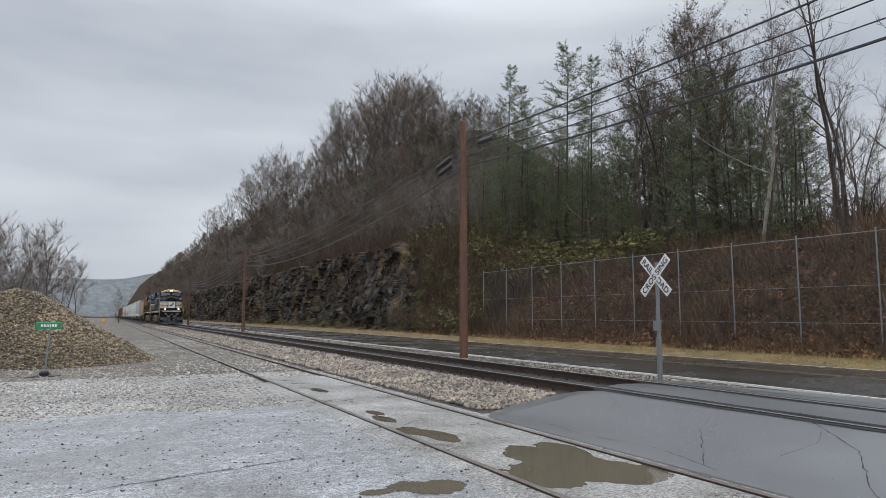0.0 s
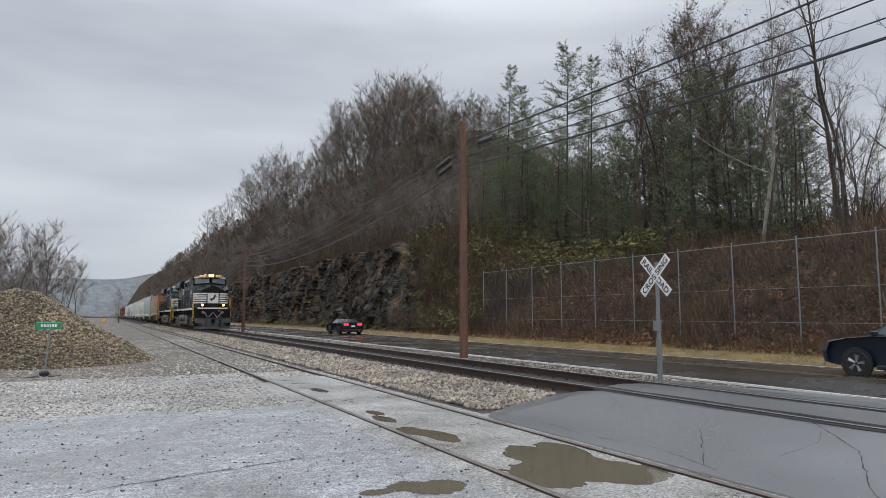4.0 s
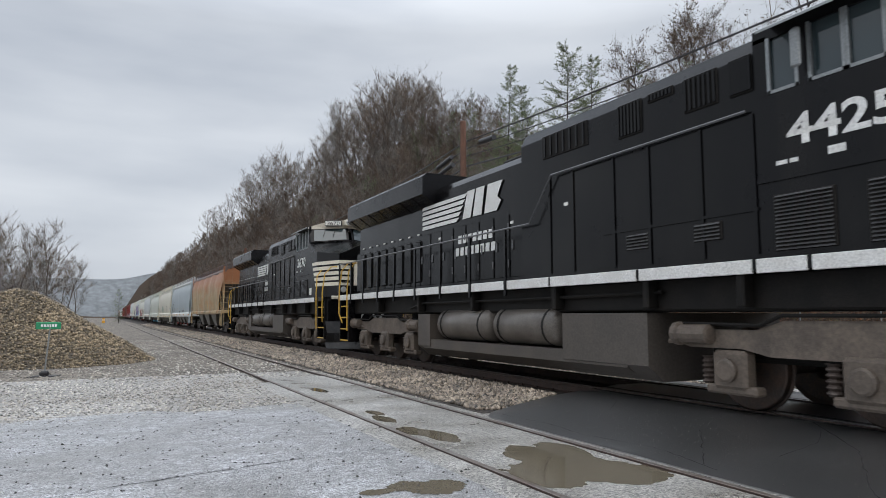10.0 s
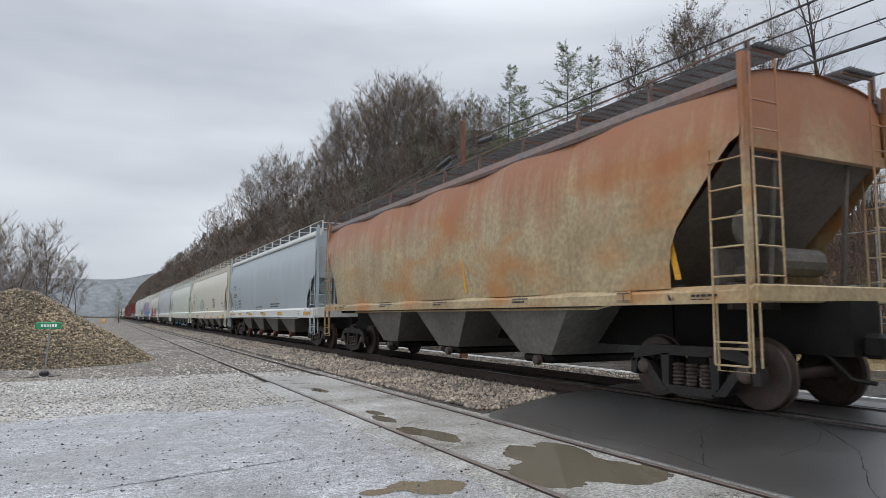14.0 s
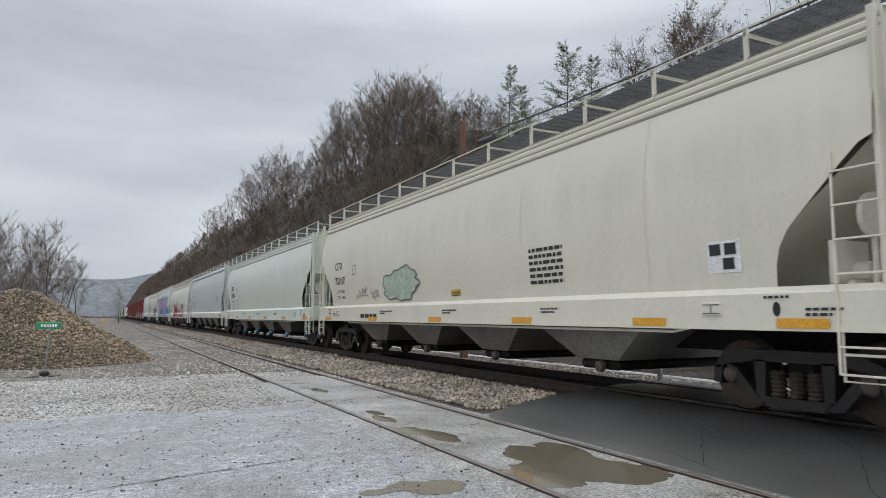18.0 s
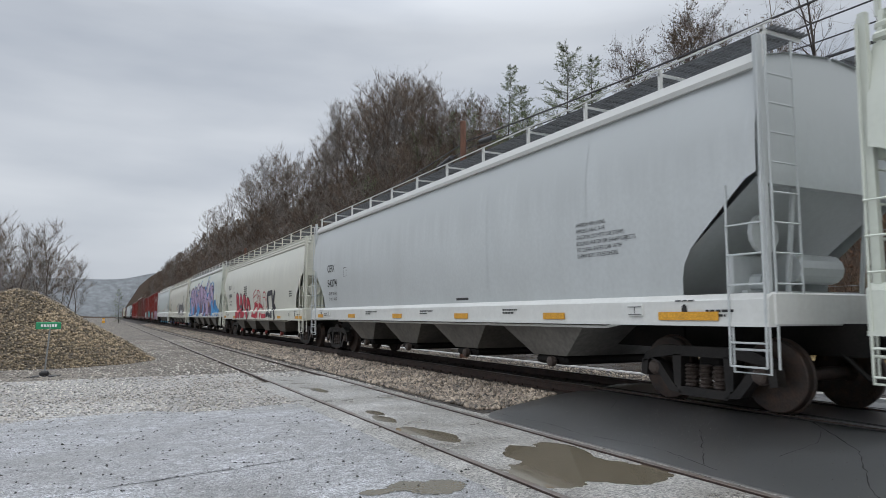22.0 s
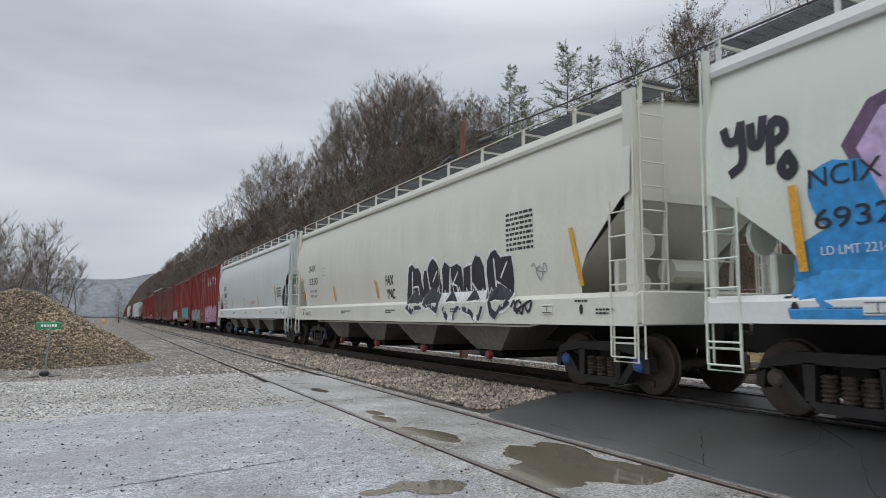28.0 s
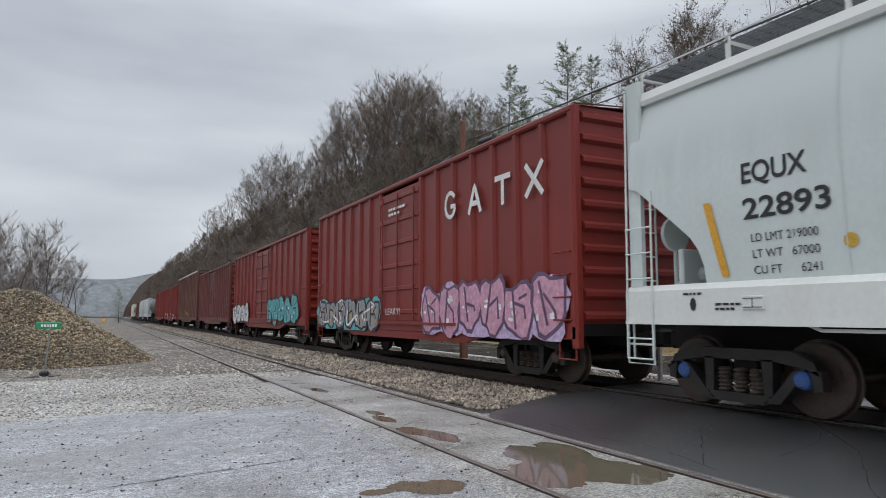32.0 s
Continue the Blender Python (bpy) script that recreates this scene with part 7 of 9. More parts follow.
    for s in (-1, 1):
        part("exhaust_tip", Shape().turned([(-0.03, 0.05), (0.1, 0.05)], (s * 0.55, yb, 0.30), "y", 10), M["alloy_bright"], a)
        for wy in wheels:
            part("wheel_arch", Shape().turned([(0, wheel_r + 0.07), (s * 0.03, wheel_r + 0.06)], (s * (w - 0.02), wy, wheel_r), "x", 24), M["black_paint"], a)
            m = Matrix.Translation((s * (w - 0.10), wy, wheel_r))
            tyre = Shape().turned([(-0.11, wheel_r * 0.66), (-0.12, wheel_r * 0.9), (-0.09, wheel_r), (0.09, wheel_r), (0.12, wheel_r * 0.9), (0.11, wheel_r * 0.66)], (0, 0, 0), "x", 24)
            wh = part("wheel", tyre, M["tyre"], a, "wet black tyre", m)
            sp = Shape().turned([(-0.10, wheel_r * 0.62), (-0.09, wheel_r * 0.66), (0.09, wheel_r * 0.66), (0.10, wheel_r * 0.62)], (0, 0, 0), "x", 24)
            for q in range(5):
                t = q * 2 * math.pi / 5
                for e in (-0.12, 0.12):
                    sp.rod((s * 0.115, 0.04 * math.cos(t), 0.04 * math.sin(t)), (s * 0.115, wheel_r * 0.63 * math.cos(t + e), wheel_r * 0.63 * math.sin(t + e)), 0.022, n=5)
            part("rim", sp, rim, wh, "spoked alloy rim")
            AUTO_WHEELS.append((wh, m, speed, wheel_r))
    return a


coupe = auto("sports_coupe", "glossy black fastback sports coupe with red tail lamps lit", 13.05 - 14.2 + 1.36, 14.2, M["car_black"], M["alloy"],
             [(-2.38, 0.35), (-2.42, 0.62), (-2.36, 0.98), (-2.1, 1.02), (-1.4, 0.98), (0.75, 0.98), (1.6, 0.92), (2.2, 0.78), (2.38, 0.60), (2.36, 0.30), (1.9, 0.20), (-2.0, 0.22)],
             [(-1.95, 0.99), (-1.2, 0.96), (0.2, 0.96), (0.95, 0.95)], [(-0.75, 1.34), (-0.45, 1.38), (-0.05, 1.37), (0.15, 1.34)], 1.92, (-1.36, 1.36), 0.345,
             [("lamp", 0.42, 0.52, 0.80, 0.96), ("lamp", 0.55, 0.65, 0.80, 0.96), ("lamp", 0.68, 0.80, 0.80, 0.96)],
             [(-0.95, 1.0, 0.70, 1.0, 0.20, 1.29, -0.45, 1.30)])
part("rear_spoiler", Shape().box(-0.8, 0.8, -2.40, -2.2, 1.02, 1.06, 0.015), M["car_black"], coupe)
suv = auto("suv", "dark navy sport utility vehicle with a roof rack", 31.0 - 15.0 * 5.5 + 1.33, 15.0, M["car_navy"], M["alloy_bright"],
           [(-2.25, 0.42), (-2.30, 0.75), (-2.20, 1.08), (-1.8, 1.10), (0.9, 1.10), (1.7, 1.03), (2.2, 0.92), (2.32, 0.65), (2.28, 0.36), (1.9, 0.28), (-1.9, 0.28)],
           [(-2.12, 1.08), (-1.3, 1.06), (0.3, 1.06), (1.15, 1.06)], [(-1.85, 1.66), (-1.2, 1.71), (-0.3, 1.71), (0.25, 1.66)], 1.82, (-1.33, 1.33), 0.36,
           [("lamp", 0.52, 0.86, 0.98, 1.16)],
           [(-1.95, 1.12, -1.30, 1.10, -1.20, 1.58, -1.70, 1.58), (-1.22, 1.10, -0.22, 1.10, -0.30, 1.60, -1.12, 1.60), (-0.16, 1.10, 0.95, 1.10, 0.30, 1.58, -0.22, 1.60)])
for s in (-1, 1):
    part("roof_rack", Shape().pipe([(s * 0.58, -1.6, 1.70), (s * 0.58, -1.5, 1.78), (s * 0.58, -0.3, 1.78), (s * 0.58, -0.1, 1.70)], 0.02, 6), M["alloy_bright"], suv, "silver roof rail")


# ---------------------------------------------------------------- fast joined meshes
def tri_mesh(name, verts, tris, material_):
    me = bpy.data.meshes.new(name)
    v = np.asarray(verts, dtype=np.float32)
    t = np.asarray(tris, dtype=np.int32)
    me.vertices.add(len(v))
    me.vertices.foreach_set("co", v.ravel())
    me.loops.add(len(t) * 3)
    me.loops.foreach_set("vertex_index", t.ravel())
    me.polygons.add(len(t))
    me.polygons.foreach_set("loop_start", np.arange(0, len(t) * 3, 3, dtype=np.int32))
    me.polygons.foreach_set("loop_total", np.full(len(t), 3, dtype=np.int32))
    me.update(calc_edges=True)
    me.materials.append(material_)
    return me


def scatter(name, template_v, template_t, places, material_, spin=True, tilt=0.0, squash=(1, 1, 1), seed=1):
    """Copies of a small template joined into one mesh; places are rows of x, y, z, size."""
    rng = np.random.default_rng(seed)
    p = np.asarray(places, dtype=np.float64)
    n = len(p)
    tv = np.asarray(template_v, dtype=np.float64) * np.asarray(squash)
    a = rng.uniform(0, 2 * np.pi, n) if spin else np.zeros(n)
    b, c = rng.normal(0, tilt, n), rng.normal(0, tilt, n)
    ca, sa, cb, sb, cc, sc = np.cos(a), np.sin(a), np.cos(b), np.sin(b), np.cos(c), np.sin(c)
    x, y, z = tv[:, 0][None], tv[:, 1][None], tv[:, 2][None]
    y1, z1 = y * cb[:, None] - z * sb[:, None], y * sb[:, None] + z * cb[:, None]
    x2, z2 = x * cc[:, None] + z1 * sc[:, None], -x * sc[:, None] + z1 * cc[:, None]
    x3, y3 = x2 * ca[:, None] - y1 * sa[:, None], x2 * sa[:, None] + y1 * ca[:, None]
    s = p[:, 3][:, None]
    v = np.stack([x3 * s + p[:, 0][:, None], y3 * s + p[:, 1][:, None], z2 * s + p[:, 2][:, None]], 2).reshape(-1, 3)
    t = (np.asarray(template_t)[None] + (np.arange(n) * len(tv))[:, None, None]).reshape(-1, 3)
    return v, t


def joined(pieces):
    vs, ts, n = [], [], 0
    for v, t in pieces:
        vs.append(v)
        ts.append(t + n)
        n += len(v)
    return np.concatenate(vs), np.concatenate(ts)


def pebble(seed):
    rnd = random.Random(seed)
    v = [(1, 0, 0), (-1, 0, 0), (0, 1, 0), (0, -1, 0), (0, 0, 1), (0, 0, -1)]
    v = [tuple(c * rnd.uniform(0.6, 1.15) + rnd.uniform(-0.2, 0.2) for c in p) for p in v]
    t = [(0, 2, 4), (2, 1, 4), (1, 3, 4), (3, 0, 4), (2, 0, 5), (1, 2, 5), (3, 1, 5), (0, 3, 5)]
    return v, t


def stones(name, rows, material_, label, squash=0.7, seed=1):
    rows = np.asarray(rows)
    k = 4
    pieces = []
    for i in range(k):
        v, t = pebble(seed * 10 + i)
        pieces.append(scatter(name, v, t, rows[i::k], material_, True, 0.5, (1, 1, squash), seed + i))
    v, t = joined(pieces)
    return tagged(new(name, tri_mesh(name, v, t, material_)), label, "stones", kind="stuff")


rng = np.random.default_rng(4)
M["pale_stone"] = material("pale_gravel_stone", (0.48, 0.46, 0.42), 0.5, second=(0.21, 0.18, 0.145), scale=0.35, amount=0.95, fine=20, island=0.8, wet=0.2)
M["pile_stone"] = material("tan_pile_stone", (0.12, 0.095, 0.062), 0.8, second=(0.06, 0.047, 0.032), scale=0.6, amount=0.8, fine=20, island=0.5, wet=0.15, speck=(24, 0.4), cobble=0.35, bump=0.8)
M["heap_stone"] = material("tan_loose_stone", (0.27, 0.21, 0.135), 0.65, second=(0.14, 0.11, 0.072), scale=0.6, amount=0.8, fine=20, island=0.75, wet=0.15)
M["dark_stone"] = material("dark_pebble", (0.05, 0.048, 0.046), 0.5, second=(0.10, 0.095, 0.09), scale=3, amount=0.7, island=0.5)


def bed_z(x, y):
    return ground_z(float(x), float(y))


rows = []
for (x0, x1, y0, y1, n, a, b) in ((5.35, 7.15, 9.3, 22, 10500, 0.032, 0.066), (5.35, 7.15, 22, 60, 6500, 0.05, 0.085), (7.75, 9.0, 10.2, 40, 5000, 0.02, 0.04), (9.55, 13.3, 10.8, 40, 9000, 0.02, 0.045), (9.55, 13.3, 40, 90, 4000, 0.03, 0.06), (5.3, 7.3, 60, 130, 4000, 0.04, 0.08)):
    xs, ys, ss = rng.uniform(x0, x1, n), y0 + (y1 - y0) * rng.uniform(0, 1, n) ** 1.4, rng.uniform(a, b, n)
    for x, y, s in zip(xs, ys, ss):
        if y > (xing_edge(float(x)) if x > 5.0 else 0) + 0.02:
            rows.append((x, y, bed_z(x, y) + (0.3 * s if not 7.1 < x < 9.6 else -0.03), s))
stones("ballast_stones", rows, M["ballast"], "loose tan and grey ballast stones along the main line", 0.95, 3)
rows = []
for (x0, x1, y0, y1, n, a, b) in ((-6, 5.2, 10.9, 17, 15000, 0.012, 0.032), (-8, 5.2, 17, 45, 10000, 0.02, 0.045), (3.2, 5.15, 2, 11, 3600, 0.005, 0.015)):
    xs, ys, ss = rng.uniform(x0, x1, n), y0 + (y1 - y0) * rng.uniform(0, 1, n) ** 1.3, rng.uniform(a, b, n)
    rows += [(x, y, bed_z(x, y) + 0.002, s) for x, y, s in zip(xs, ys, ss)]
stones("yard_gravel", rows, M["pale_stone"], "pale wet crushed stone spread over the yard", 0.6, 5)
rows = [(x, y, bed_z(x, y) + 0.016, s) for x, y, s in zip(rng.uniform(-6, 3.2, 2200), 2.5 + 8.8 * rng.uniform(0, 1, 2200) ** 0.8, 0.003 + 0.018 * rng.uniform(0, 1, 2200) ** 2)]
stones("apron_pebbles", rows, M["dark_stone"], "scattered dark pebbles on the asphalt apron", 0.7, 7)
rows = [(x, y, bed_z(x, y) + 0.014, s) for x, y, s in zip(rng.uniform(-5, 3.3, 1300), 2.5 + 8.8 * rng.uniform(0, 1, 1300) ** 0.6, rng.uniform(0.003, 0.010, 1300))]
rows += [(x, y, piece(x, XING) + 0.012 * noise.noise((x, y, 7.0)) + 0.007, s) for x, y, s in zip(rng.uniform(5.2, 7.4, 900), rng.uniform(2.0, 9.0, 900), rng.uniform(0.003, 0.006, 900))]
stones("apron_grit", rows, M["pale_stone"], "pale grit scattered over the wet asphalt", 0.7, 9)


# gravel pile
def pile_z(x, y):
    d = math.hypot((x + 2.6) / 1.12, (y - 25.6))
    e = math.hypot((x + 6.2) / 1.2, (y - 26.5))
    h = max(2.55 * (1 - d / 3.75), 2.45 * (1 - e / 3.9))
    top = 2.28 - 0.10 * abs(x + 2.6)
    h = min(h, top + 0.25 * (h - top)) if h > top else h
    return h + 0.10 * noise.noise((x * 0.9, y * 0.9, 2.0)) + 0.03 * noise.noise((x * 4, y * 4, 2.0))


sh = Shape()
sh.sheet([[(x, y, ground_z(x, y) - 0.1 + max(0.0, 0.1 + pile_z(x, y))) for x in lines((-11, 2.0, 90))] for y in lines((20.5, 31.5, 70))], flip=True)
tagged(part("heap", sh, M["pile_stone"]), "heap of tan crushed stone dumped in the yard", "heap")
rows = []
for x, y, s in zip(rng.uniform(-9, 1.6, 30000), 20.8 + 7.0 * rng.uniform(0, 1, 30000), rng.uniform(0.02, 0.062, 30000)):
    h = pile_z(float(x), float(y))
    if h > -0.03:
        rows.append((x, y, ground_z(float(x), float(y)) + max(0, h) + 0.3 * s, s))
stones("heap_stones", rows, M["heap_stone"], "loose tan stones over the heap", 0.9, 11)

# puddles: sheets of muddy water with ragged shores
M["puddle"] = material("muddy_water", (0.15, 0.128, 0.092), 0.06, second=(0.115, 0.10, 0.072), scale=2.0, amount=0.6, grain=0.04)
PUDDLES = ((3.3, 4.8, 4.2, 7.0, ((3.95, 5.25, 0.66, 0.58), (4.35, 4.9, 0.45, 0.38), (4.2, 5.9, 0.40, 0.55), (4.55, 6.1, 0.22, 0.45))),
           (3.38, 4.3, 6.6, 8.5, ((3.72, 7.45, 0.20, 0.45), (3.55, 7.9, 0.16, 0.4))),
           (1.9, 3.2, 4.7, 6.0, ((2.62, 5.3, 0.26, 0.22), (2.4, 5.45, 0.2, 0.16), (2.1, 5.4, 0.16, 0.10))),
           (3.4, 4.3, 8.4, 10.2, ((3.6, 9.0, 0.13, 0.42), (3.7, 9.6, 0.10, 0.3))), (3.5, 4.4, 12.2, 13.8, ((3.82, 13.0, 0.13, 0.42),)))


def hollow(x, y, blobs):
    return max(1 - ((x - bx) / rx) ** 2 - ((y - by) / ry) ** 2 for bx, by, rx, ry in blobs)


for k, (x0, x1, y0, y1, blobs) in enumerate(PUDDLES):
    step = 0.022
    nx, nyy = int((x1 - x0) / step), int((y1 - y0) / step)
    keep = {}
    sh = Shape()
    for i in range(nx):
        for j in range(nyy):
            x, y = x0 + (i + 0.5) * step, y0 + (j + 0.5) * step
            f = hollow(x, y, blobs) + (0.6 if x0 > 3.2 else 0.0)
            f += 0.55 * noise.noise((x * 3.0, y * 1.8, k * 3.0)) + 0.35 * noise.noise((x * 11, y * 6, 2.0)) + 0.22 * noise.noise((x * 30, y * 17, 5.0))
            if f > 0.0:
                q = []
                for a, b in ((0, 0), (1, 0), (1, 1), (0, 1)):
                    key = (i + a, j + b)
                    if key not in keep:
                        keep[key] = len(sh.v)
                        sh.v.append((x0 + (i + a) * step + 0.007 * noise.noise((i + a, j + b, 0.5)), y0 + (j + b) * step + 0.007 * noise.noise((j + b, i + a, 0.5)), -0.2385 if x > 3.35 else ground_z(x, y) + 0.016))
                    q.append(keep[key])
                sh.f.append(tuple(q))
    tagged(part("puddle", sh, M["puddle"], fix=False), "muddy olive-brown rain puddle in the sunken siding", "puddle", kind="structure")

# damp mud in the siding bed
M["mud"] = material("damp_mud", (0.38, 0.37, 0.35), 0.45, second=(0.20, 0.185, 0.155), scale=1.1, amount=0.95, fine=50, bump=0.8, bump_scale=70, wet=0.22, spec=1.0, speck=(55, 0.7))


def bed_top(x, y):
    dip = max(hollow(x, y, p[4]) for p in PUDDLES if p[0] > 3.2)
    dip += 0.5 * noise.noise((x * 3.0, y * 1.8, 0.0)) + 0.3 * noise.noise((x * 11, y * 6, 2.0))
    return -0.234 + 0.0025 * noise.noise((x * 3, y * 1.5, 4.0)) + 0.0025 * noise.noise((x * 14, y * 9, 1.0)) - 0.014 * min(1.0, max(0.0, 0.3 + dip))


sh = Shape()
sh.sheet([[(x, y, bed_top(x, y)) for x in lines((3.38, 4.79, 34))] for y in lines((-6, 2, 16), (2, 16, 300))], flip=True)
tagged(part("siding_bed", sh, M["mud"]), "damp grey mud and gravel between the siding rails", "ground", kind="structure")

# gravel packed against the outer sides of the siding rails
for xa, xb, za, zb in ((2.95, 3.288, None, -0.234), (4.872, 5.2, -0.234, None)):
    sh = Shape()
    rows = []
    for y in lines((-6, 15, 80)):
        row = []
        for i in range(6):
            x = xa + (xb - xa) * i / 5 + (0.10 * noise.noise((y * 1.3, xa, 3.0)) if i == (0 if za is None else 5) else 0.0)
            low = ground_z(x, y) - 0.004
            lift = (i / 5 if za is None else 1 - i / 5) ** 0.8
            row.append((x, y, mix(low, zb if za is None else za, lift) + 0.004 * noise.noise((x * 9, y * 9, 1.0))))
        rows.append(row)
    sh.sheet(rows, flip=True)
    tagged(part("siding_shoulder", sh, M["mud"]), "wet grey gravel packed against the siding rail", "ground", kind="structure")

# cracks and seams in the asphalt
M["crack"] = material("asphalt_crack", (0.03, 0.029, 0.028), 0.8, amount=0.5)


def crack(points, z_of, w, seed, label="dark crack in the asphalt"):
    rnd = random.Random(seed)
    fine = [points[0]]
    for a, b in zip(points[:-1], points[1:]):
        n = max(2, int(math.hypot(b[0] - a[0], b[1] - a[1]) / 0.09))
        for i in range(1, n + 1):
            t = i / n
            fine.append((a[0] + (b[0] - a[0]) * t + rnd.uniform(-0.014, 0.014), a[1] + (b[1] - a[1]) * t + rnd.uniform(-0.014, 0.014)))
    sh = Shape()
    left, right = [], []
    for i, p in enumerate(fine):
        q = fine[min(i + 1, len(fine) - 1)]
        o = fine[max(i - 1, 0)]
        dx, dy = q[0] - o[0], q[1] - o[1]
        d = math.hypot(dx, dy) or 1
        ww = w * rnd.uniform(0.05, 0.5)
        for side, s in ((left, 1), (right, -1)):
            x, y = p[0] - s * dy / d * ww, p[1] + s * dx / d * ww
            side.append((x, y, z_of(x, y)))
    sh.sheet([left, right])
    tagged(part("asphalt_crack", sh, M["crack"], fix=False), label, "crack", kind="structure")


on_slab = lambda x, y: piece(x, XING) + 0.012 * noise.noise((x, y, 7.0)) + 0.005
on_apron = lambda x, y: ground_z(x, y) + 0.017
crack([(6.36, 5.84), (5.9, 5.4), (5.26, 4.8)], on_slab, 0.011, 1)
crack([(7.5, 5.25), (6.6, 4.11), (5.6, 3.4), (5.1, 2.9)], on_slab, 0.015, 2)
crack([(7.5, 5.2), (7.2, 4.9), (6.68, 4.57), (6.0, 4.52)], on_slab, 0.007, 3)
crack([(5.2, 9.0), (5.35, 7.6), (5.25, 6.6), (5.4, 5.6), (5.2, 4.6)], on_slab, 0.010, 4)
crack([(7.3, 8.6), (6.9, 7.9), (6.5, 7.6)], on_slab, 0.005, 5)
crack([(9.5, 9.8), (10.2, 8.0), (10.0, 6.6), (10.5, 5.0)], on_slab, 0.010, 6)
crack([(10.4, 8.4), (11.6, 7.0), (12.4, 5.4)], on_slab, 0.025, 7, "dark wet tyre streak on the crossing")
crack([(-1.2, 6.0), (0.13, 6.58), (0.74, 6.73), (1.55, 6.9), (2.44, 7.07), (3.12, 7.09)], on_apron, 0.015, 8)
crack([(0.4, 6.62), (1.2, 6.8), (1.9, 6.98)], on_apron, 0.025, 9, "gritty crack in the asphalt apron")
crack([(-2.0, 8.4), (-0.6, 8.9), (0.4, 9.2)], on_apron, 0.006, 10)
crack([(1.0, 9.4), (2.0, 9.2), (3.0, 9.6)], on_apron, 0.009, 11)

# ---------------------------------------------------------------- rock cutting
def chips(y, z, wide, high, skew, k):
    """Flat tilted faces of broken rock: each cell leans its own way."""
    a, b = (y + skew * z) / wide, (z - 0.25 * skew * y) / high
    ia, ib = math.floor(a), math.floor(b)
    best, out = 9.0, 0.0
    for da in (-1, 0, 1):
        for db in (-1, 0, 1):
            ca, cb = ia + da, ib + db
            r = noise.cell_vector((ca + 0.5 + k * 17, cb + 0.5, k + 0.5))
            pa, pb = ca + r[0], cb + r[1]
            d = (a - pa) ** 2 + (b - pb) ** 2
            if d < best:
                t = noise.cell_vector((ca + 0.5, cb + 0.5 + k * 31, k + 7.5))
                best, out = d, (t[0] - 0.5) + (t[1] - 0.5) * (a - pa) * 0.9 + (t[2] - 0.7) * (b - pb) * 0.9
    return out


sh = Shape()
rows = []
for i in range(460):
    y = 51 + 200 * (i / 459) ** 1.5
    env = smooth(51, 66, y) * 0.75 + 0.25 * smooth(51, 54, y)
    tops = min(10.4 * env * (0.84 + 0.22 * noise.noise((y * 0.10, 0.0, 5.0)) + 0.10 * noise.noise((y * 0.5, 0.0, 2.0))) + 0.4, ground_z(28.3, y) + 0.5)
    col = []
    for j in range(60):
        t = j / 59
        z = -0.6 + (tops + 0.6) * t
        x = 24.35 + 2.6 * t ** 1.2
        x += 1.3 * chips(y, z, 3.0, 4.6, 0.30, 1) + 0.75 * chips(y, z, 1.2, 2.0, 0.45, 2) + 0.35 * chips(y, z, 0.6, 0.9, -0.3, 3) + 0.9 * noise.noise((y * 0.16, z * 0.2, 1.0))
        col.append((x, y + 0.15 * noise.noise((y, z * 1.3, 8.0)), z + 0.1 * noise.noise((y * 1.2, z, 6.0))))
    col.append((29.3, y, ground_z(29.3, y) - 0.4))
    rows.append(col)
sh.sheet(rows, flip=True)
tagged(part("rock_cutting", sh, M["rock"], fix=False), "dark wet blocky rock cutting with tan stains above the road", "rock face", kind="structure")
boulder = []
for k in range(6):
    bm = bmesh.new()
    bmesh.ops.create_icosphere(bm, subdivisions=2, radius=1.0)
    for v in bm.verts:
        v.co *= 1 + 0.35 * (noise.cell(v.co * 1.3 + Vector((k * 7, 0, 0))) - 0.5) + 0.2 * noise.noise(v.co * 1.5 + Vector((k, 0, 0)))
    me = bpy.data.meshes.new("boulder")
    bm.to_mesh(me)
    bm.free()
    me.materials.append(M["rock"])
    boulder.append(me)
for i in range(70):
    y = 44 + 120 * random.random() ** 1.6
    s = random.uniform(0.15, 0.55)
    ob = new("boulder", boulder[i % 6])
    ob.matrix_basis = Matrix.Translation((random.uniform(23.4, 25.0), y, -0.15 + s * 0.25)) @ Euler((random.random() * 3, random.random() * 3, random.random() * 6)).to_matrix().to_4x4() @ Matrix.Diagonal((s, s * 1.2, s * 0.8, 1))
    tagged(ob, "grey boulder fallen at the foot of the rock cutting", "boulder", "fallen boulders")


# ---------------------------------------------------------------- woods
M["bark"] = material("grey_brown_bark", (0.15, 0.125, 0.105), 0.85, second=(0.085, 0.068, 0.056), scale=2.5, amount=0.9, fine=18, bump=0.6, island=0.3)
M["bark_dark"] = material("dark_wet_bark", (0.062, 0.048, 0.041), 0.8, second=(0.035, 0.028, 0.024), scale=2.5, amount=0.9, fine=18, bump=0.6, island=0.3)
M["bark_pale"] = material("pale_patchy_bark", (0.34, 0.31, 0.26), 0.8, second=(0.12, 0.10, 0.08), scale=1.2, amount=0.95, fine=12, island=0.2)
M["twig"] = material("bare_twigs", (0.13, 0.108, 0.093), 0.9, second=(0.075, 0.06, 0.05), scale=0.3, amount=0.8, island=0.4)
M["twig_red"] = material("reddish_twigs", (0.115, 0.075, 0.053), 0.9, second=(0.06, 0.042, 0.032), scale=0.3, amount=0.8, island=0.4)
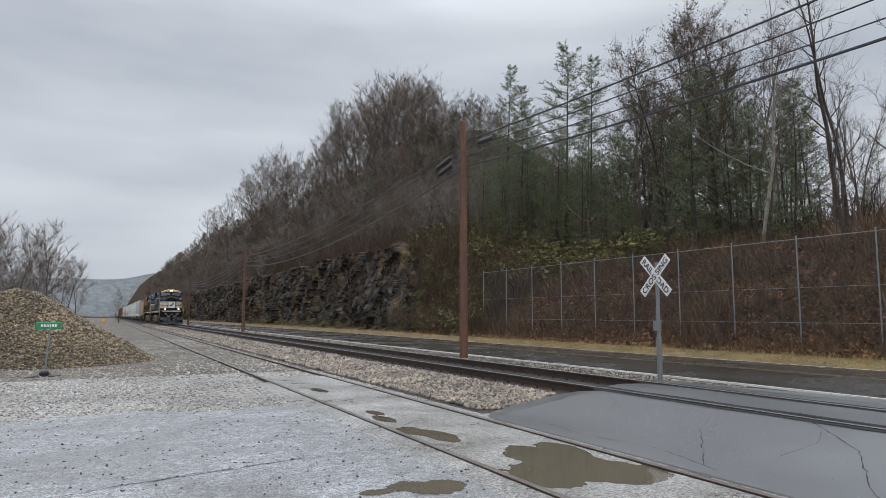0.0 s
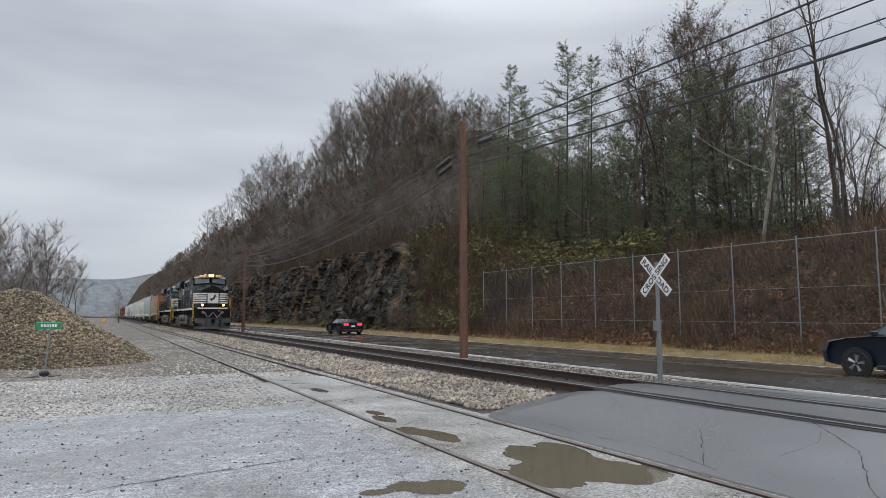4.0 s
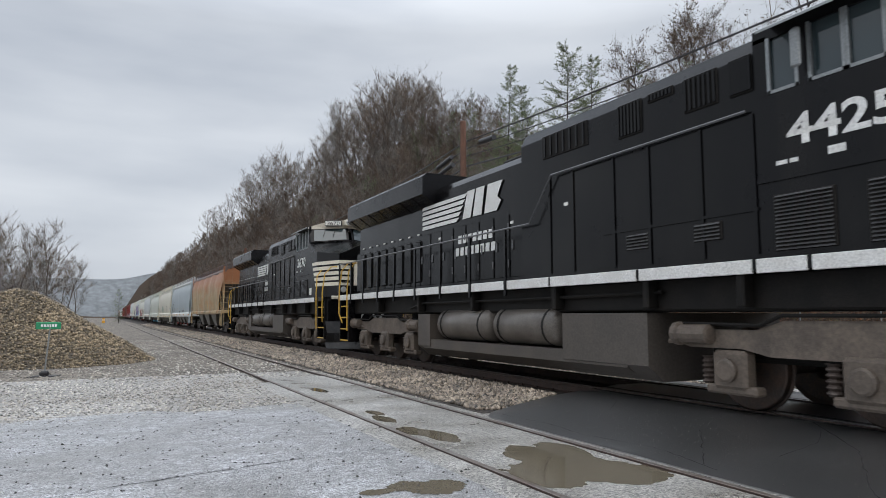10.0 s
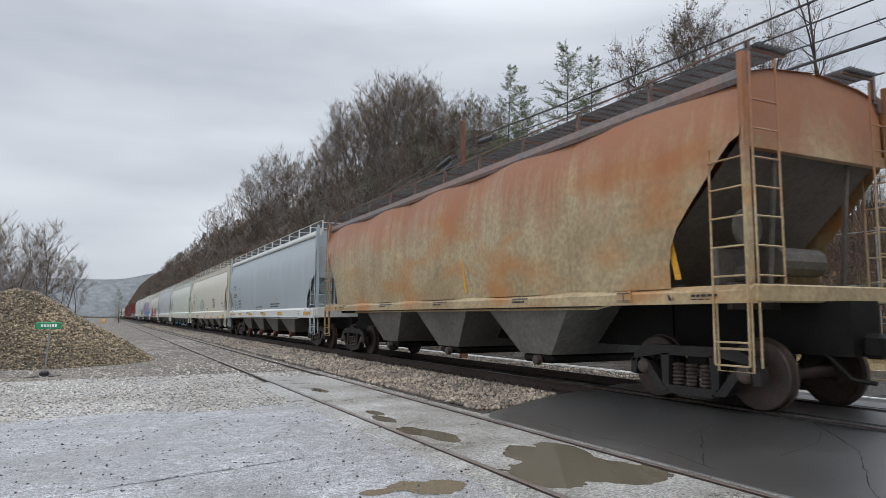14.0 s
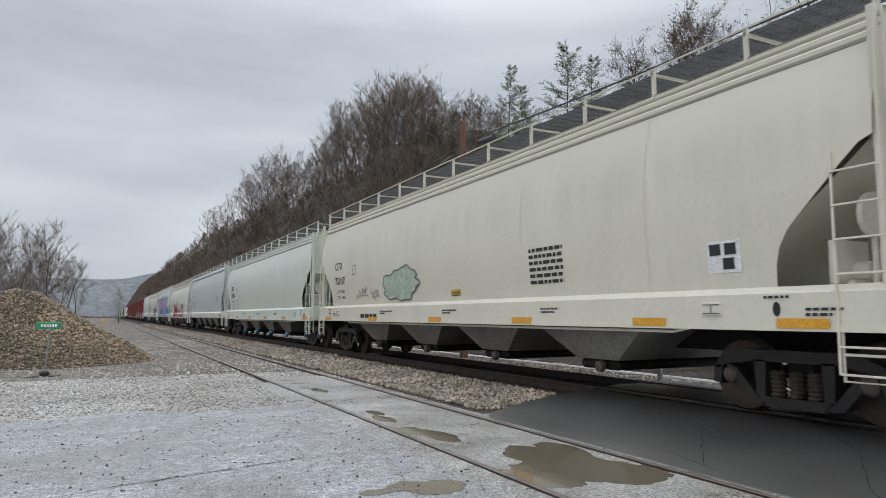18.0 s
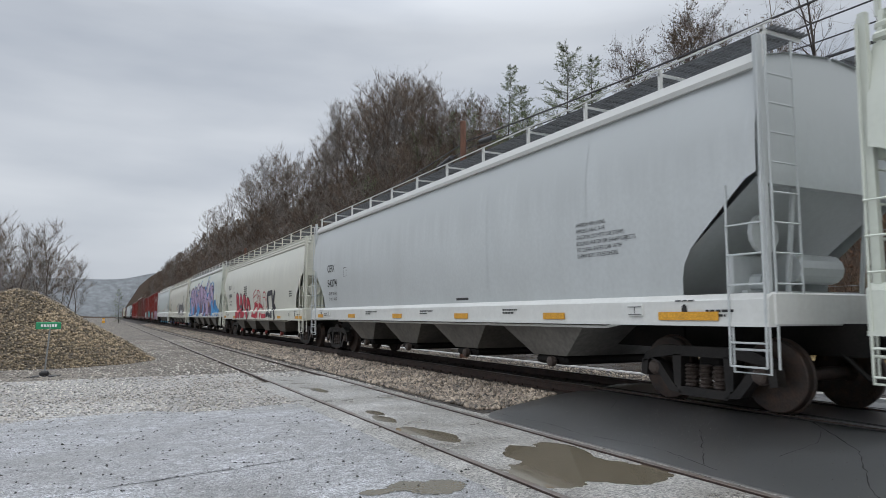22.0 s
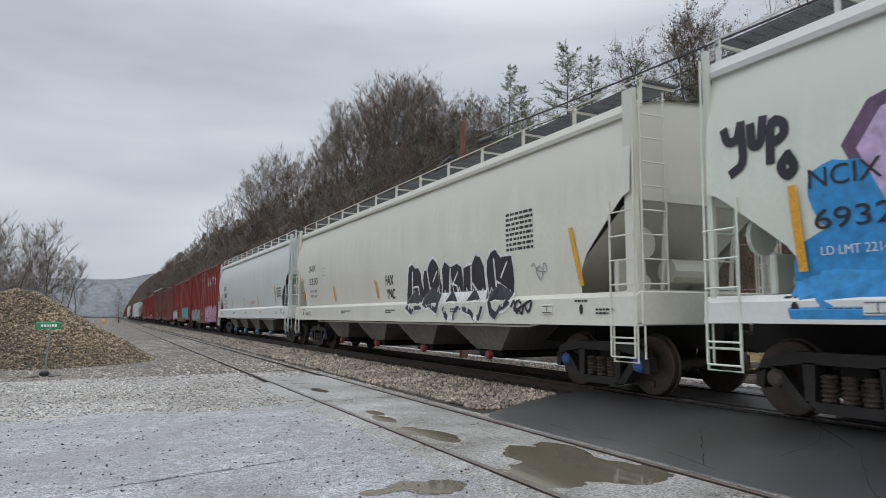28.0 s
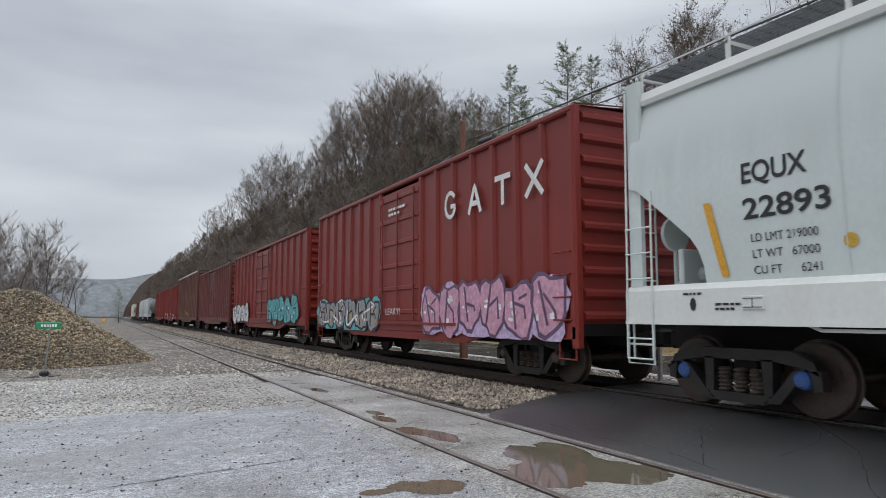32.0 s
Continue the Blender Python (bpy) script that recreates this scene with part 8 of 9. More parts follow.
# twigs of the far woods: paler than the near ones, distance haze put in
M["twig_far"] = material("haze_pale_twigs", (0.235, 0.21, 0.19), 0.9, second=(0.125, 0.107, 0.094), scale=0.12, amount=0.9, island=0.5)
M["twig_far_red"] = material("haze_brown_twigs", (0.165, 0.122, 0.09), 0.9, second=(0.085, 0.064, 0.048), scale=0.12, amount=0.9, island=0.5)
M["needle"] = material("pine_needles", (0.155, 0.19, 0.085), 0.6, second=(0.075, 0.10, 0.045), scale=0.4, amount=0.8, island=0.4)
M["dry_leaf"] = material("withered_leaves", (0.13, 0.09, 0.052), 0.85, second=(0.085, 0.075, 0.04), scale=0.4, amount=0.8, island=0.5)
M["fallen"] = material("fallen_leaves", (0.25, 0.105, 0.045), 0.8, second=(0.10, 0.052, 0.028), scale=0.8, amount=0.9, island=0.6)
M["bramble"] = material("brown_brambles", (0.17, 0.11, 0.066), 0.9, second=(0.06, 0.04, 0.026), scale=0.5, amount=0.8, island=0.4)


def branch(segs, rnd, p, d, length, r, level, last, droop=0.0, kids=(5, 7), wild=0.35):
    """Adds a wandering limb and its side shoots to segs as (a, b, ra, rb, level)."""
    n = 4 if level < 2 else (3 if level == 2 else 2)
    step = length / n
    q = Vector(p)
    d = Vector(d).normalized()
    joints = []
    for i in range(n):
        d = (d + Vector((rnd.gauss(0, wild), rnd.gauss(0, wild), rnd.gauss(0, wild * 0.6) + (0.10 if level else 0.0) - droop)) * 0.45).normalized()
        e = q + d * step
        ra, rb = r * (1 - 0.75 * i / n), r * (1 - 0.75 * (i + 1) / n)
        segs.append((q.copy(), e.copy(), ra, rb if i < n - 1 or level < last else 0.0, level))
        joints.append((q.copy(), e.copy(), d.copy(), rb, i))
        q = e
    if level >= last:
        return
    for _ in range(rnd.randint(*kids)):
        a, b, dd, rb, i = rnd.choice(joints[1:] if level < 2 else joints)
        o = a.lerp(b, rnd.random())
        side = Vector((rnd.gauss(0, 1), rnd.gauss(0, 1), rnd.gauss(0.15, 0.6))).normalized()
        nd = (dd * 0.55 + side * 0.8).normalized()
        branch(segs, rnd, o, nd, length * rnd.uniform(0.38, 0.62), max(0.006, rb * 0.75), level + 1, last, droop, kids, wild)


def hardwood(seed, height, spread, last=3, kids=(5, 7), limbs=9, clear=0.35, lean=0.0):
    rnd = random.Random(seed)
    segs = []
    p, d = Vector((0, 0, -0.3)), Vector((lean, rnd.uniform(-0.05, 0.05), 1)).normalized()
    n = 8
    r0 = height * 0.0085
    for i in range(n):
        d = (d + Vector((rnd.gauss(0, 0.05), rnd.gauss(0, 0.05), 0.03))).normalized()
        e = p + d * (height * 0.9 / n)
        ra, rb = r0 * (1 - 0.85 * i / n), r0 * (1 - 0.85 * (i + 1) / n)
        segs.append((p.copy(), e.copy(), ra, max(rb, 0.01), 0))
        if i / n >= clear:
            for _ in range(max(1, round(limbs / (n * (1 - clear))))):
                a = rnd.uniform(0, 2 * math.pi)
                up = rnd.uniform(0.35, 0.95)
                nd = Vector((math.cos(a), math.sin(a), up)).normalized()
                branch(segs, rnd, p.lerp(e, rnd.random()), nd, spread * rnd.uniform(0.6, 1.1) * (1.15 - 0.55 * i / n), rb * 0.55, 1, last, 0.0, kids)
        p = e
    branch(segs, rnd, p, d, spread * 0.5, 0.03, 1, last, 0, kids)
    return segs


def segs_to_mesh(segs, thick=6, least=0.0):
    v, t = [], []
    for a, b, ra, rb, level in segs:
        ra, rb = max(ra, least), max(rb, least * 0.6) if rb > 0 else 0.0
        n = thick if level == 0 else 3
        d = (b - a)
        if d.length < 1e-5:
            continue
        d.normalize()
        u = d.cross(Vector((0.3, 0.2, 1)) if abs(d.z) < 0.95 else Vector((1, 0, 0))).normalized()
        w = d.cross(u)
        k = len(v)
        for i in range(n):
            c, s = math.cos(2 * math.pi * i / n), math.sin(2 * math.pi * i / n)
            v.append(tuple(a + (u * c + w * s) * ra))
        if rb <= 0.0:
            v.append(tuple(b))
            t += [(k + i, k + (i + 1) % n, k + n) for i in range(n)]
        else:
            for i in range(n):
                c, s = math.cos(2 * math.pi * i / n), math.sin(2 * math.pi * i / n)
                v.append(tuple(b + (u * c + w * s) * rb))
            for i in range(n):
                j = (i + 1) % n
                t += [(k + i, k + j, k + n + j), (k + i, k + n + j, k + n + i)]
    return v, t


def bare(seed, height, spread, limbs=9, forks=6, twigs=12, clear=0.25, twig=0.022, lean=0.0, reach=0.85):
    """A bare winter tree: rising limbs that fork into sprays of long fine twigs; gives segs and twig blades."""
    rnd = random.Random(seed)
    segs, v, t = [], [], []
    axis = []
    p, d = Vector((0, 0, -0.3)), Vector((lean, rnd.uniform(-0.05, 0.05), 1)).normalized()
    n = 7
    r0 = height * 0.0085
    for i in range(n):
        d = (d + Vector((rnd.gauss(0, 0.06), rnd.gauss(0, 0.06), 0.04))).normalized()
        e = p + d * (height * 0.82 / n)
        segs.append((p.copy(), e.copy(), r0 * (1 - 0.8 * i / n), r0 * (1 - 0.8 * (i + 1) / n), 0))
        axis.append((p.copy(), e.copy()))
        p = e

    def spray(o, dd, size, count):
        for _ in range(count):
            g = (dd * 0.75 + Vector((rnd.gauss(0, 0.55), rnd.gauss(0, 0.55), rnd.gauss(0.25, 0.4)))).normalized() * size * rnd.uniform(0.5, 1.2)
            h = Vector((rnd.gauss(0, 1), rnd.gauss(0, 1), rnd.gauss(0, 0.4))).normalized() * twig * 0.5
            k = len(v)
            v.extend([tuple(o - h), tuple(o + h), tuple(o + g)])
            t.append((k, k + 1, k + 2))
    for i in range(limbs):
        f = clear + (1 - clear) * (i + rnd.random()) / limbs
        q, e = axis[min(n - 1, int(f * n))]
        o = q.lerp(e, f * n % 1.0)
        a = i * 2.4 + rnd.uniform(-0.5, 0.5)
        up = 0.45 + 0.9 * f + rnd.uniform(-0.2, 0.3)
        dd = Vector((math.cos(a), math.sin(a), up)).normalized()
        ln = spread * (1.15 - 0.6 * f) * rnd.uniform(0.75, 1.15)
        r = max(0.02, r0 * (0.5 - 0.3 * f))
        joints = []
        for k in range(4):
            dd = (dd + Vector((rnd.gauss(0, 0.14), rnd.gauss(0, 0.14), 0.07))).normalized()
            e = o + dd * ln / 4
            segs.append((o.copy(), e.copy(), r * (1 - 0.22 * k), r * (1 - 0.22 * (k + 1)), 1))
            joints.append((o.copy(), e.copy(), dd.copy()))
            o = e
        spray(o, dd, reach * 1.1, twigs)
        for _ in range(forks):
            q, e, d2 = rnd.choice(joints[1:] if rnd.random() < 0.85 else joints)
            o2 = q.lerp(e, rnd.random())
            d3 = (d2 * 0.7 + Vector((rnd.gauss(0, 0.6), rnd.gauss(0, 0.6), rnd.gauss(0.25, 0.35)))).normalized()
            l3 = ln * rnd.uniform(0.25, 0.5)
            m = o2 + d3 * l3 * 0.5
            d4 = (d3 + Vector((rnd.gauss(0, 0.2), rnd.gauss(0, 0.2), 0.15))).normalized()
            e3 = m + d4 * l3 * 0.5
            segs.append((o2, m, r * 0.35, r * 0.25, 2))
            segs.append((m.copy(), e3, r * 0.25, 0.0, 2))
            for c in range(4):
                spray(o2.lerp(m, 0.4 + c * 0.2) if c < 2 else m.lerp(e3, (c - 1) * 0.5), d4, reach, max(1, twigs // 4))
    spray(p, Vector((0, 0, 1)), reach * 1.2, twigs * 2)
    return segs, v, t


def bare_kind(made, bark, twig_mat, least=0.0, leaf=None):
    segs, v, t = made
    out = tree_kind([q for q in segs if q[4] <= 1], bark, twig_mat, least=least)
    bv, bt = segs_to_mesh([q for q in segs if q[4] > 1], 3, least)
    k = len(bv)
    out["crown"] = tri_mesh("crown", bv + v, bt + [(a + k, b + k, c + k) for a, b, c in t], twig_mat)
    if leaf:
        rnd = random.Random(len(v))
        lv, lt = [], []
        for i in range(2, len(v), 3):
            for _ in range(2):
                if rnd.random() < leaf[1]:
                    c = Vector(v[i - 2]).lerp(Vector(v[i]), rnd.uniform(0.3, 1.0))
                    n = len(lv)
                    for _ in range(3):
                        lv.append(tuple(c + Vector((rnd.gauss(0, 0.045), rnd.gauss(0, 0.045), rnd.gauss(0, 0.045)))))
                    lt.append((n, n + 1, n + 2))
        out["foliage"] = tri_mesh("foliage", lv, lt, leaf[0])
    return out


def pine(seed, height, spread, sparse=1.0, fine=1.0, clear=0.12):
    """White pine: whorls of long boughs that sweep up at the tip, feathered all along with thin needles."""
    rnd = random.Random(seed)
    segs, v, t = [], [], []
    r0 = height * 0.0085
    for i in range(8):
        za, zb = height * i / 8, height * (i + 1) / 8
        segs.append((Vector((0.08 * math.sin(i + seed), 0, za - (0.3 if i == 0 else 0))), Vector((0.08 * math.sin(i + 1 + seed), 0, zb)), r0 * (1 - i / 8.3), r0 * (1 - (i + 1) / 8.3), 0))
    z = height * clear
    while z < height * 0.99:
        f = (z / height - clear) / (1 - clear)
        full = spread * (1 - f) ** 0.62 * (0.6 + 0.4 * min(1, f * 3)) + 0.35
        for _ in range(rnd.randint(4, 6)):
            if rnd.random() > sparse:
                continue
            a = rnd.uniform(0, 2 * math.pi)
            ln = full * rnd.choice((0.55, 0.8, 0.95, 1.1)) * rnd.uniform(0.85, 1.15)
            p0 = Vector((0, 0, z + rnd.uniform(-0.15, 0.15)))
            rise = rnd.uniform(-0.05, 0.22) + 0.9 * f * f
            d = Vector((math.cos(a), math.sin(a), rise)).normalized()
            p1 = p0 + d * ln * 0.55
            p2 = p1 + (d + Vector((0, 0, 0.32))).normalized() * ln * 0.45
            segs.append((p0, p1, 0.02, 0.012, 1))
            segs.append((p1, p2, 0.012, 0.0, 1))
            for k in range(int((6 + ln * 4.5) * fine)):
                u = rnd.uniform(0.18, 1.0)
                o = p0.lerp(p1, u / 0.55) if u < 0.55 else p1.lerp(p2, (u - 0.55) / 0.45)
                e = rnd.choice((-1, 1)) * rnd.uniform(0.3, 1.2)
                w = Vector((math.cos(a + e), math.sin(a + e), rnd.uniform(-0.05, 0.45)))
                size = (0.25 + 0.55 * rnd.random()) * (1.25 - 0.7 * u) * min(1.0, 0.35 + ln * 0.35)
                for q in range(7):
                    c = o + w * size * (0.2 + 0.8 * (q + 0.5) / 7)
                    g = (w * 0.6 + Vector((rnd.gauss(0, 0.55), rnd.gauss(0, 0.55), rnd.gauss(0.3, 0.45)))).normalized() * rnd.uniform(0.14, 0.30)
                    h = Vector((rnd.gauss(0, 1), rnd.gauss(0, 1), rnd.gauss(0, 1))).normalized() * (0.020 / fine ** 0.5)
                    n = len(v)
                    v += [tuple(c - h), tuple(c + h), tuple(c + g)]
                    t.append((n, n + 1, n + 2))
        z += height * rnd.uniform(0.026, 0.042)
    return segs, v, t


def tree_kind(segs, bark, twig, leaves=None, leaf_mat=None, least=0.0):
    tv, tt = segs_to_mesh([s for s in segs if s[4] <= 1], 6, least)
    cv, ct = segs_to_mesh([s for s in segs if s[4] > 1], 6, least) if any(s[4] > 1 for s in segs) else ([], [])
    out = {"trunk": tri_mesh("trunk", tv, tt, bark)}
    if cv:
        out["crown"] = tri_mesh("crown", cv, ct, twig)
    if leaves and leaves[0]:
        out["foliage"] = tri_mesh("foliage", leaves[0], leaves[1], leaf_mat)
    return out


def plant(kind, name, label, x, y, size, group, turn=None, sink=0.1):
    t = tagged(empty(name, x, y, ground_z(x, y) - sink), label, "tree", group)
    t.rotation_euler = (random.gauss(0, 0.03), random.gauss(0, 0.03), random.uniform(0, 6.28) if turn is None else turn)
    t.scale = (size, size, size)
    for nm, me in kind.items():
        part(nm, me, None, t)
    return t


random.seed(12)
HARD, RIDGE, ROUND = [], [], []
for k, (h, sp, lean) in enumerate(((15, 4.4, 0.05), (17, 4.2, -0.06), (14, 5.0, 0.1), (16, 3.6, 0.0), (13, 4.4, -0.12))):
    HARD.append(bare_kind(bare(40 + k, h, sp, 12, 7, 9, 0.22, 0.014, lean), M["bark_dark"] if k % 2 else M["bark"], M["twig_red"] if k == 2 else M["twig"]))
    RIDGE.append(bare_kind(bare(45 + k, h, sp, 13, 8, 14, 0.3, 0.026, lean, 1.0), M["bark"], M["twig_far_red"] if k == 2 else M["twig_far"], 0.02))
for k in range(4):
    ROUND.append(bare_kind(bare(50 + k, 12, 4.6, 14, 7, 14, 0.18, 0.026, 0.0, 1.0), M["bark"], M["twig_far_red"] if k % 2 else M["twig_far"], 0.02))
LEAFY = bare_kind(bare(61, 19.5, 5.0, 22, 9, 18, 0.2, 0.014), M["bark"], M["twig"], leaf=(M["dry_leaf"], 0.55))
LEAFY2 = bare_kind(bare(62, 19.5, 4.4, 22, 9, 18, 0.22, 0.014), M["bark_dark"], M["twig_red"], leaf=(M["dry_leaf"], 0.45))
segs = hardwood(63, 16, 6.0, 3, (6, 7), 13, 0.2, -0.12)
PALE = tree_kind(segs, M["bark_pale"], M["twig"])
SPIRE = bare_kind(bare(64, 17, 2.2, 14, 4, 6, 0.25, 0.016), M["bark_dark"], M["twig_red"])
PINES, YOUNG = [], []
for k, (h, sp, sparse) in enumerate(((20, 3.9, 0.92), (18, 3.6, 0.85), (16, 3.6, 0.95))):
    segs, v, t = pine(80 + k, h, sp, sparse, 1.5, 0.2)
    PINES.append(tree_kind(segs, M["bark_dark"], M["twig"], (v, t), M["needle"]))
    segs, v, t = pine(90 + k, h, sp * 1.15, 0.8, 0.7, 0.06)
    YOUNG.append(tree_kind(segs, M["bark_dark"], M["twig"], (v, t), M["needle"]))

WOOD = "trees on the bank"
for k, (x, y, top) in enumerate(((36, 57.3, 27.0), (36, 54.0, 24.0), (36, 47.2, 25.4), (36, 44.0, 23.4), (38, 62, 22.0), (35, 51.5, 21.5), (42, 51.2, 22.6), (37, 38.5, 21.5), (42, 36, 21.0), (33, 45, 17.0), (31.5, 39.5, 14.5), (32, 35.5, 15.0), (38, 31, 18.0), (33, 26, 13.5), (45, 44, 20.0), (31, 50, 15.0), (46, 33, 18))):
    j = k % 3
    plant(PINES[j], "pine_tree", "tall white pine with sparse olive-green needles on the bank", x, y, (top - ground_z(x, y)) / (20, 18, 16)[j], WOOD)
for x, y, top, k in ((36, 38.0, 23.6, 0), (35.5, 34.6, 22.8, 1), (36, 31.8, 23.4, 0), (34.5, 29.6, 22.0, 1), (37, 29.0, 22.5, 0), (39, 35.5, 21.0, 1), (36, 41.3, 20.5, 1), (38, 40.0, 22.0, 0), (33.5, 33.0, 18.0, 0), (40, 37.0, 25.0, 1), (39, 33.5, 25.5, 0), (40, 31.0, 24.5, 1), (41, 42.0, 22.5, 1), (43, 46.0, 21.5, 0), (42, 28.5, 21.0, 1), (44, 38.0, 23.0, 0)):
    plant(LEAFY2 if k else LEAFY, "leafy_tree", "tall oak holding withered olive-brown leaves", x, y, (top - ground_z(x, y)) / 19.5, WOOD)
plant(PALE, "pale_barked_tree", "leaning tree with pale patchy bark and wide bare limbs", 30.4, 23.4, 0.9, WOOD, 2.2)
plant(PALE, "pale_barked_tree", "leaning tree with pale patchy bark and wide bare limbs", 33.5, 40.5, 0.7, WOOD, 0.4)
for x, y, s, k in ((31.0, 19.4, 1.0, 3), (33, 20.4, 0.95, 3), (31.5, 17.2, 0.85, 3), (40, 24.5, 0.8, 4), (45, 27, 0.9, 0), (34, 24.5, 0.8, 4)):
    plant(SPIRE if k == 3 else HARD[k], "bare_tree", "bare leafless winter tree with dark wet trunk", x, y, s, WOOD)
rnd = random.Random(31)
for i in range(60):
    y = rnd.uniform(18, 62)
    x = rnd.uniform(29, 48)
    plant(HARD[i % 5], "bare_tree", "bare leafless winter tree in the understorey", x, y, rnd.uniform(0.3, 0.62), WOOD)
for i in range(16):
    plant(HARD[i % 5], "bare_tree", "slender bare winter tree on the open bank", rnd.uniform(34, 60), rnd.uniform(10, 27), rnd.uniform(0.35, 0.6), WOOD)
for i in range(14):
    plant(YOUNG[i % 3], "pine_tree", "white pine spreading behind the fence", rnd.uniform(30, 38), rnd.uniform(21, 33), rnd.uniform(0.35, 0.6), WOOD)
for i in range(50):
    y = rnd.uniform(20, 64)
    x = rnd.uniform(29.0, 46)
    s = rnd.uniform(0.25, 0.5) * (1.0 if y > 26 else 0.75)
    plant(YOUNG[i % 3], "pine_tree", "young white pine filling the understorey of the bank", x, y, s, WOOD)
for i in range(70):
    y = 52 + 94 * rnd.random() ** 1.2
    x = rnd.uniform(28.5, 46)
    plant(ROUND[i % 4], "bare_tree", "bushy bare winter tree rooted above the rock cutting", x, y, rnd.uniform(0.4, 0.72), "trees above the cutting")
for i in range(30):
    plant(ROUND[i % 4], "bare_tree", "bushy bare winter tree on the brow of the hill", rnd.uniform(37, 52), rnd.uniform(57, 82), rnd.uniform(0.35, 0.5), "trees above the cutting")

# the crest of the wood: bearing from the yard (degrees east of the track's line) and how high the crowns stand over the eye
CREST = [(3.1, 4.6), (4.3, 6.4), (5.1, 7.6), (6.4, 8.1), (8.5, 10.3), (10.3, 11.6), (12.5, 13.8), (15.8, 14.9), (17.2, 15.9), (17.7, 17.7), (19.1, 18.7), (20.6, 18.8), (21.6, 20.6), (23.6, 21.0), (25.1, 20.7), (26.1, 19.6), (27.6, 18.9), (28.3, 17.7), (29.5, 16.8), (31.0, 15.8), (34.0, 15.0), (38.0, 14.0)]
for i in range(190):
    bearing = 4.2 + 33.0 * (i / 189) ** 0.9
    x = rnd.uniform(44, 56)
    y = x / math.tan(radians(bearing))
    lift = piece(bearing, CREST) - rnd.choice((0.0, 0.3, 0.9, 1.8, 2.8)) - 0.4 * rnd.random()
    top = EYE_Z + math.hypot(x, y) * math.tan(radians(lift))
    size = (top - ground_z(x, y) + 0.1)
    if size < 2.5 or y > 430:
        continue
    if i % 3 == 0:
        plant(RIDGE[i % 5], "bare_tree", "bare leafless winter tree along the ridge", x, y, size / (15, 17, 14, 16, 13)[i % 5], "ridge trees")
    else:
        plant(ROUND[i % 4], "bare_tree", "round-crowned bare winter tree along the ridge", x, y, size / 12, "ridge trees")
for i in range(40):
    y = 58 + 60 * rnd.random()
    x = rnd.uniform(31, 56)
    plant(YOUNG[i % 3], "pine_tree", "dark green pine among bare trees on the hill", x, y, rnd.uniform(0.22, 0.42), "hill pines")
for x, y, s in ((45, 86, 0.5), (47, 84, 0.5), (43, 79, 0.5)):
    plant(YOUNG[1], "pine_tree", "dark green pine on the ridge", x, y, s, "hill pines")

# the wooded hill beyond, joined, in the twig colours paled for haze
pieces, pieces_b = [], []


def wood(seed, height, spread, count, y0, deep, power, x0, x1, least, small, large, tilt, twig=0.045):
    segs, tv, tt = bare(seed, height, spread, 10, 5, 8, 0.15, twig, 0.0, 1.0)
    v, t = segs_to_mesh(segs, 3, least)
    k = len(v)
    v, t = v + tv, t + [(a + k, b + k, c + k) for a, b, c in tt]
    ys = y0 + deep * rng.uniform(0, 1, count) ** power
    xs = rng.uniform(x0, x1, count)
    rows = [(x, y, ground_z(float(x), float(y)) - 0.2, s) for x, y, s in zip(xs, ys, rng.uniform(small, large, count))]
    (pieces if seed % 2 else pieces_b).append(scatter("wood", v, t, rows, None, True, tilt, seed=seed))


for k in range(6):
    wood(100 + k, 9.5, 3.8, 110, 54, 200, 1.25, 28.5, 50, 0.025, 0.4, 0.7, 0.08)
for k in range(4):
    wood(110 + k, 9.0, 3.4, 150, 90, 260, 1.2, 27.5, 48, 0.045, 0.5, 0.8, 0.08, 0.075)
for k in range(3):
    wood(120 + k, 12.5, 5.0, 130, 200, 450, 1.3, 27, 52, 0.07, 0.5, 0.8, 0.06, 0.12)
for k in range(2):
    wood(130 + k, 9.5, 3.8, 70, 58, 44, 1.0, 40, 60, 0.025, 0.4, 0.7, 0.08)
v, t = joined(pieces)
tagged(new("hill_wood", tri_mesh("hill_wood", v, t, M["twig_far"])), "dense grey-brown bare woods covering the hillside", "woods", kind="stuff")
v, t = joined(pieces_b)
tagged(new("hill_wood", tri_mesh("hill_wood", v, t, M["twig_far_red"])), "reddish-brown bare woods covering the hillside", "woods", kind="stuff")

# brambles and saplings
def thicket(seed, n, h):
    r = random.Random(seed)
    v, t = [], []
    for _ in range(n):
        a = Vector((r.gauss(0, 0.35), r.gauss(0, 0.35), 0))
        d = Vector((r.gauss(0, 0.45), r.gauss(0, 0.45), 1)).normalized()
        b = a + d * h * r.uniform(0.3, 0.6)
        c = b + (d + Vector((r.gauss(0, 0.5), r.gauss(0, 0.5), -0.25))).normalized() * h * r.uniform(0.2, 0.5)
        s = Vector((r.gauss(0, 1), r.gauss(0, 1), 0)).normalized() * 0.013
        k = len(v)
        v += [tuple(a - s), tuple(a + s), tuple(b + s * 0.7), tuple(b - s * 0.7), tuple(c)]
        t += [(k, k + 1, k + 2), (k, k + 2, k + 3), (k + 3, k + 2, k + 4)]
    return v, t


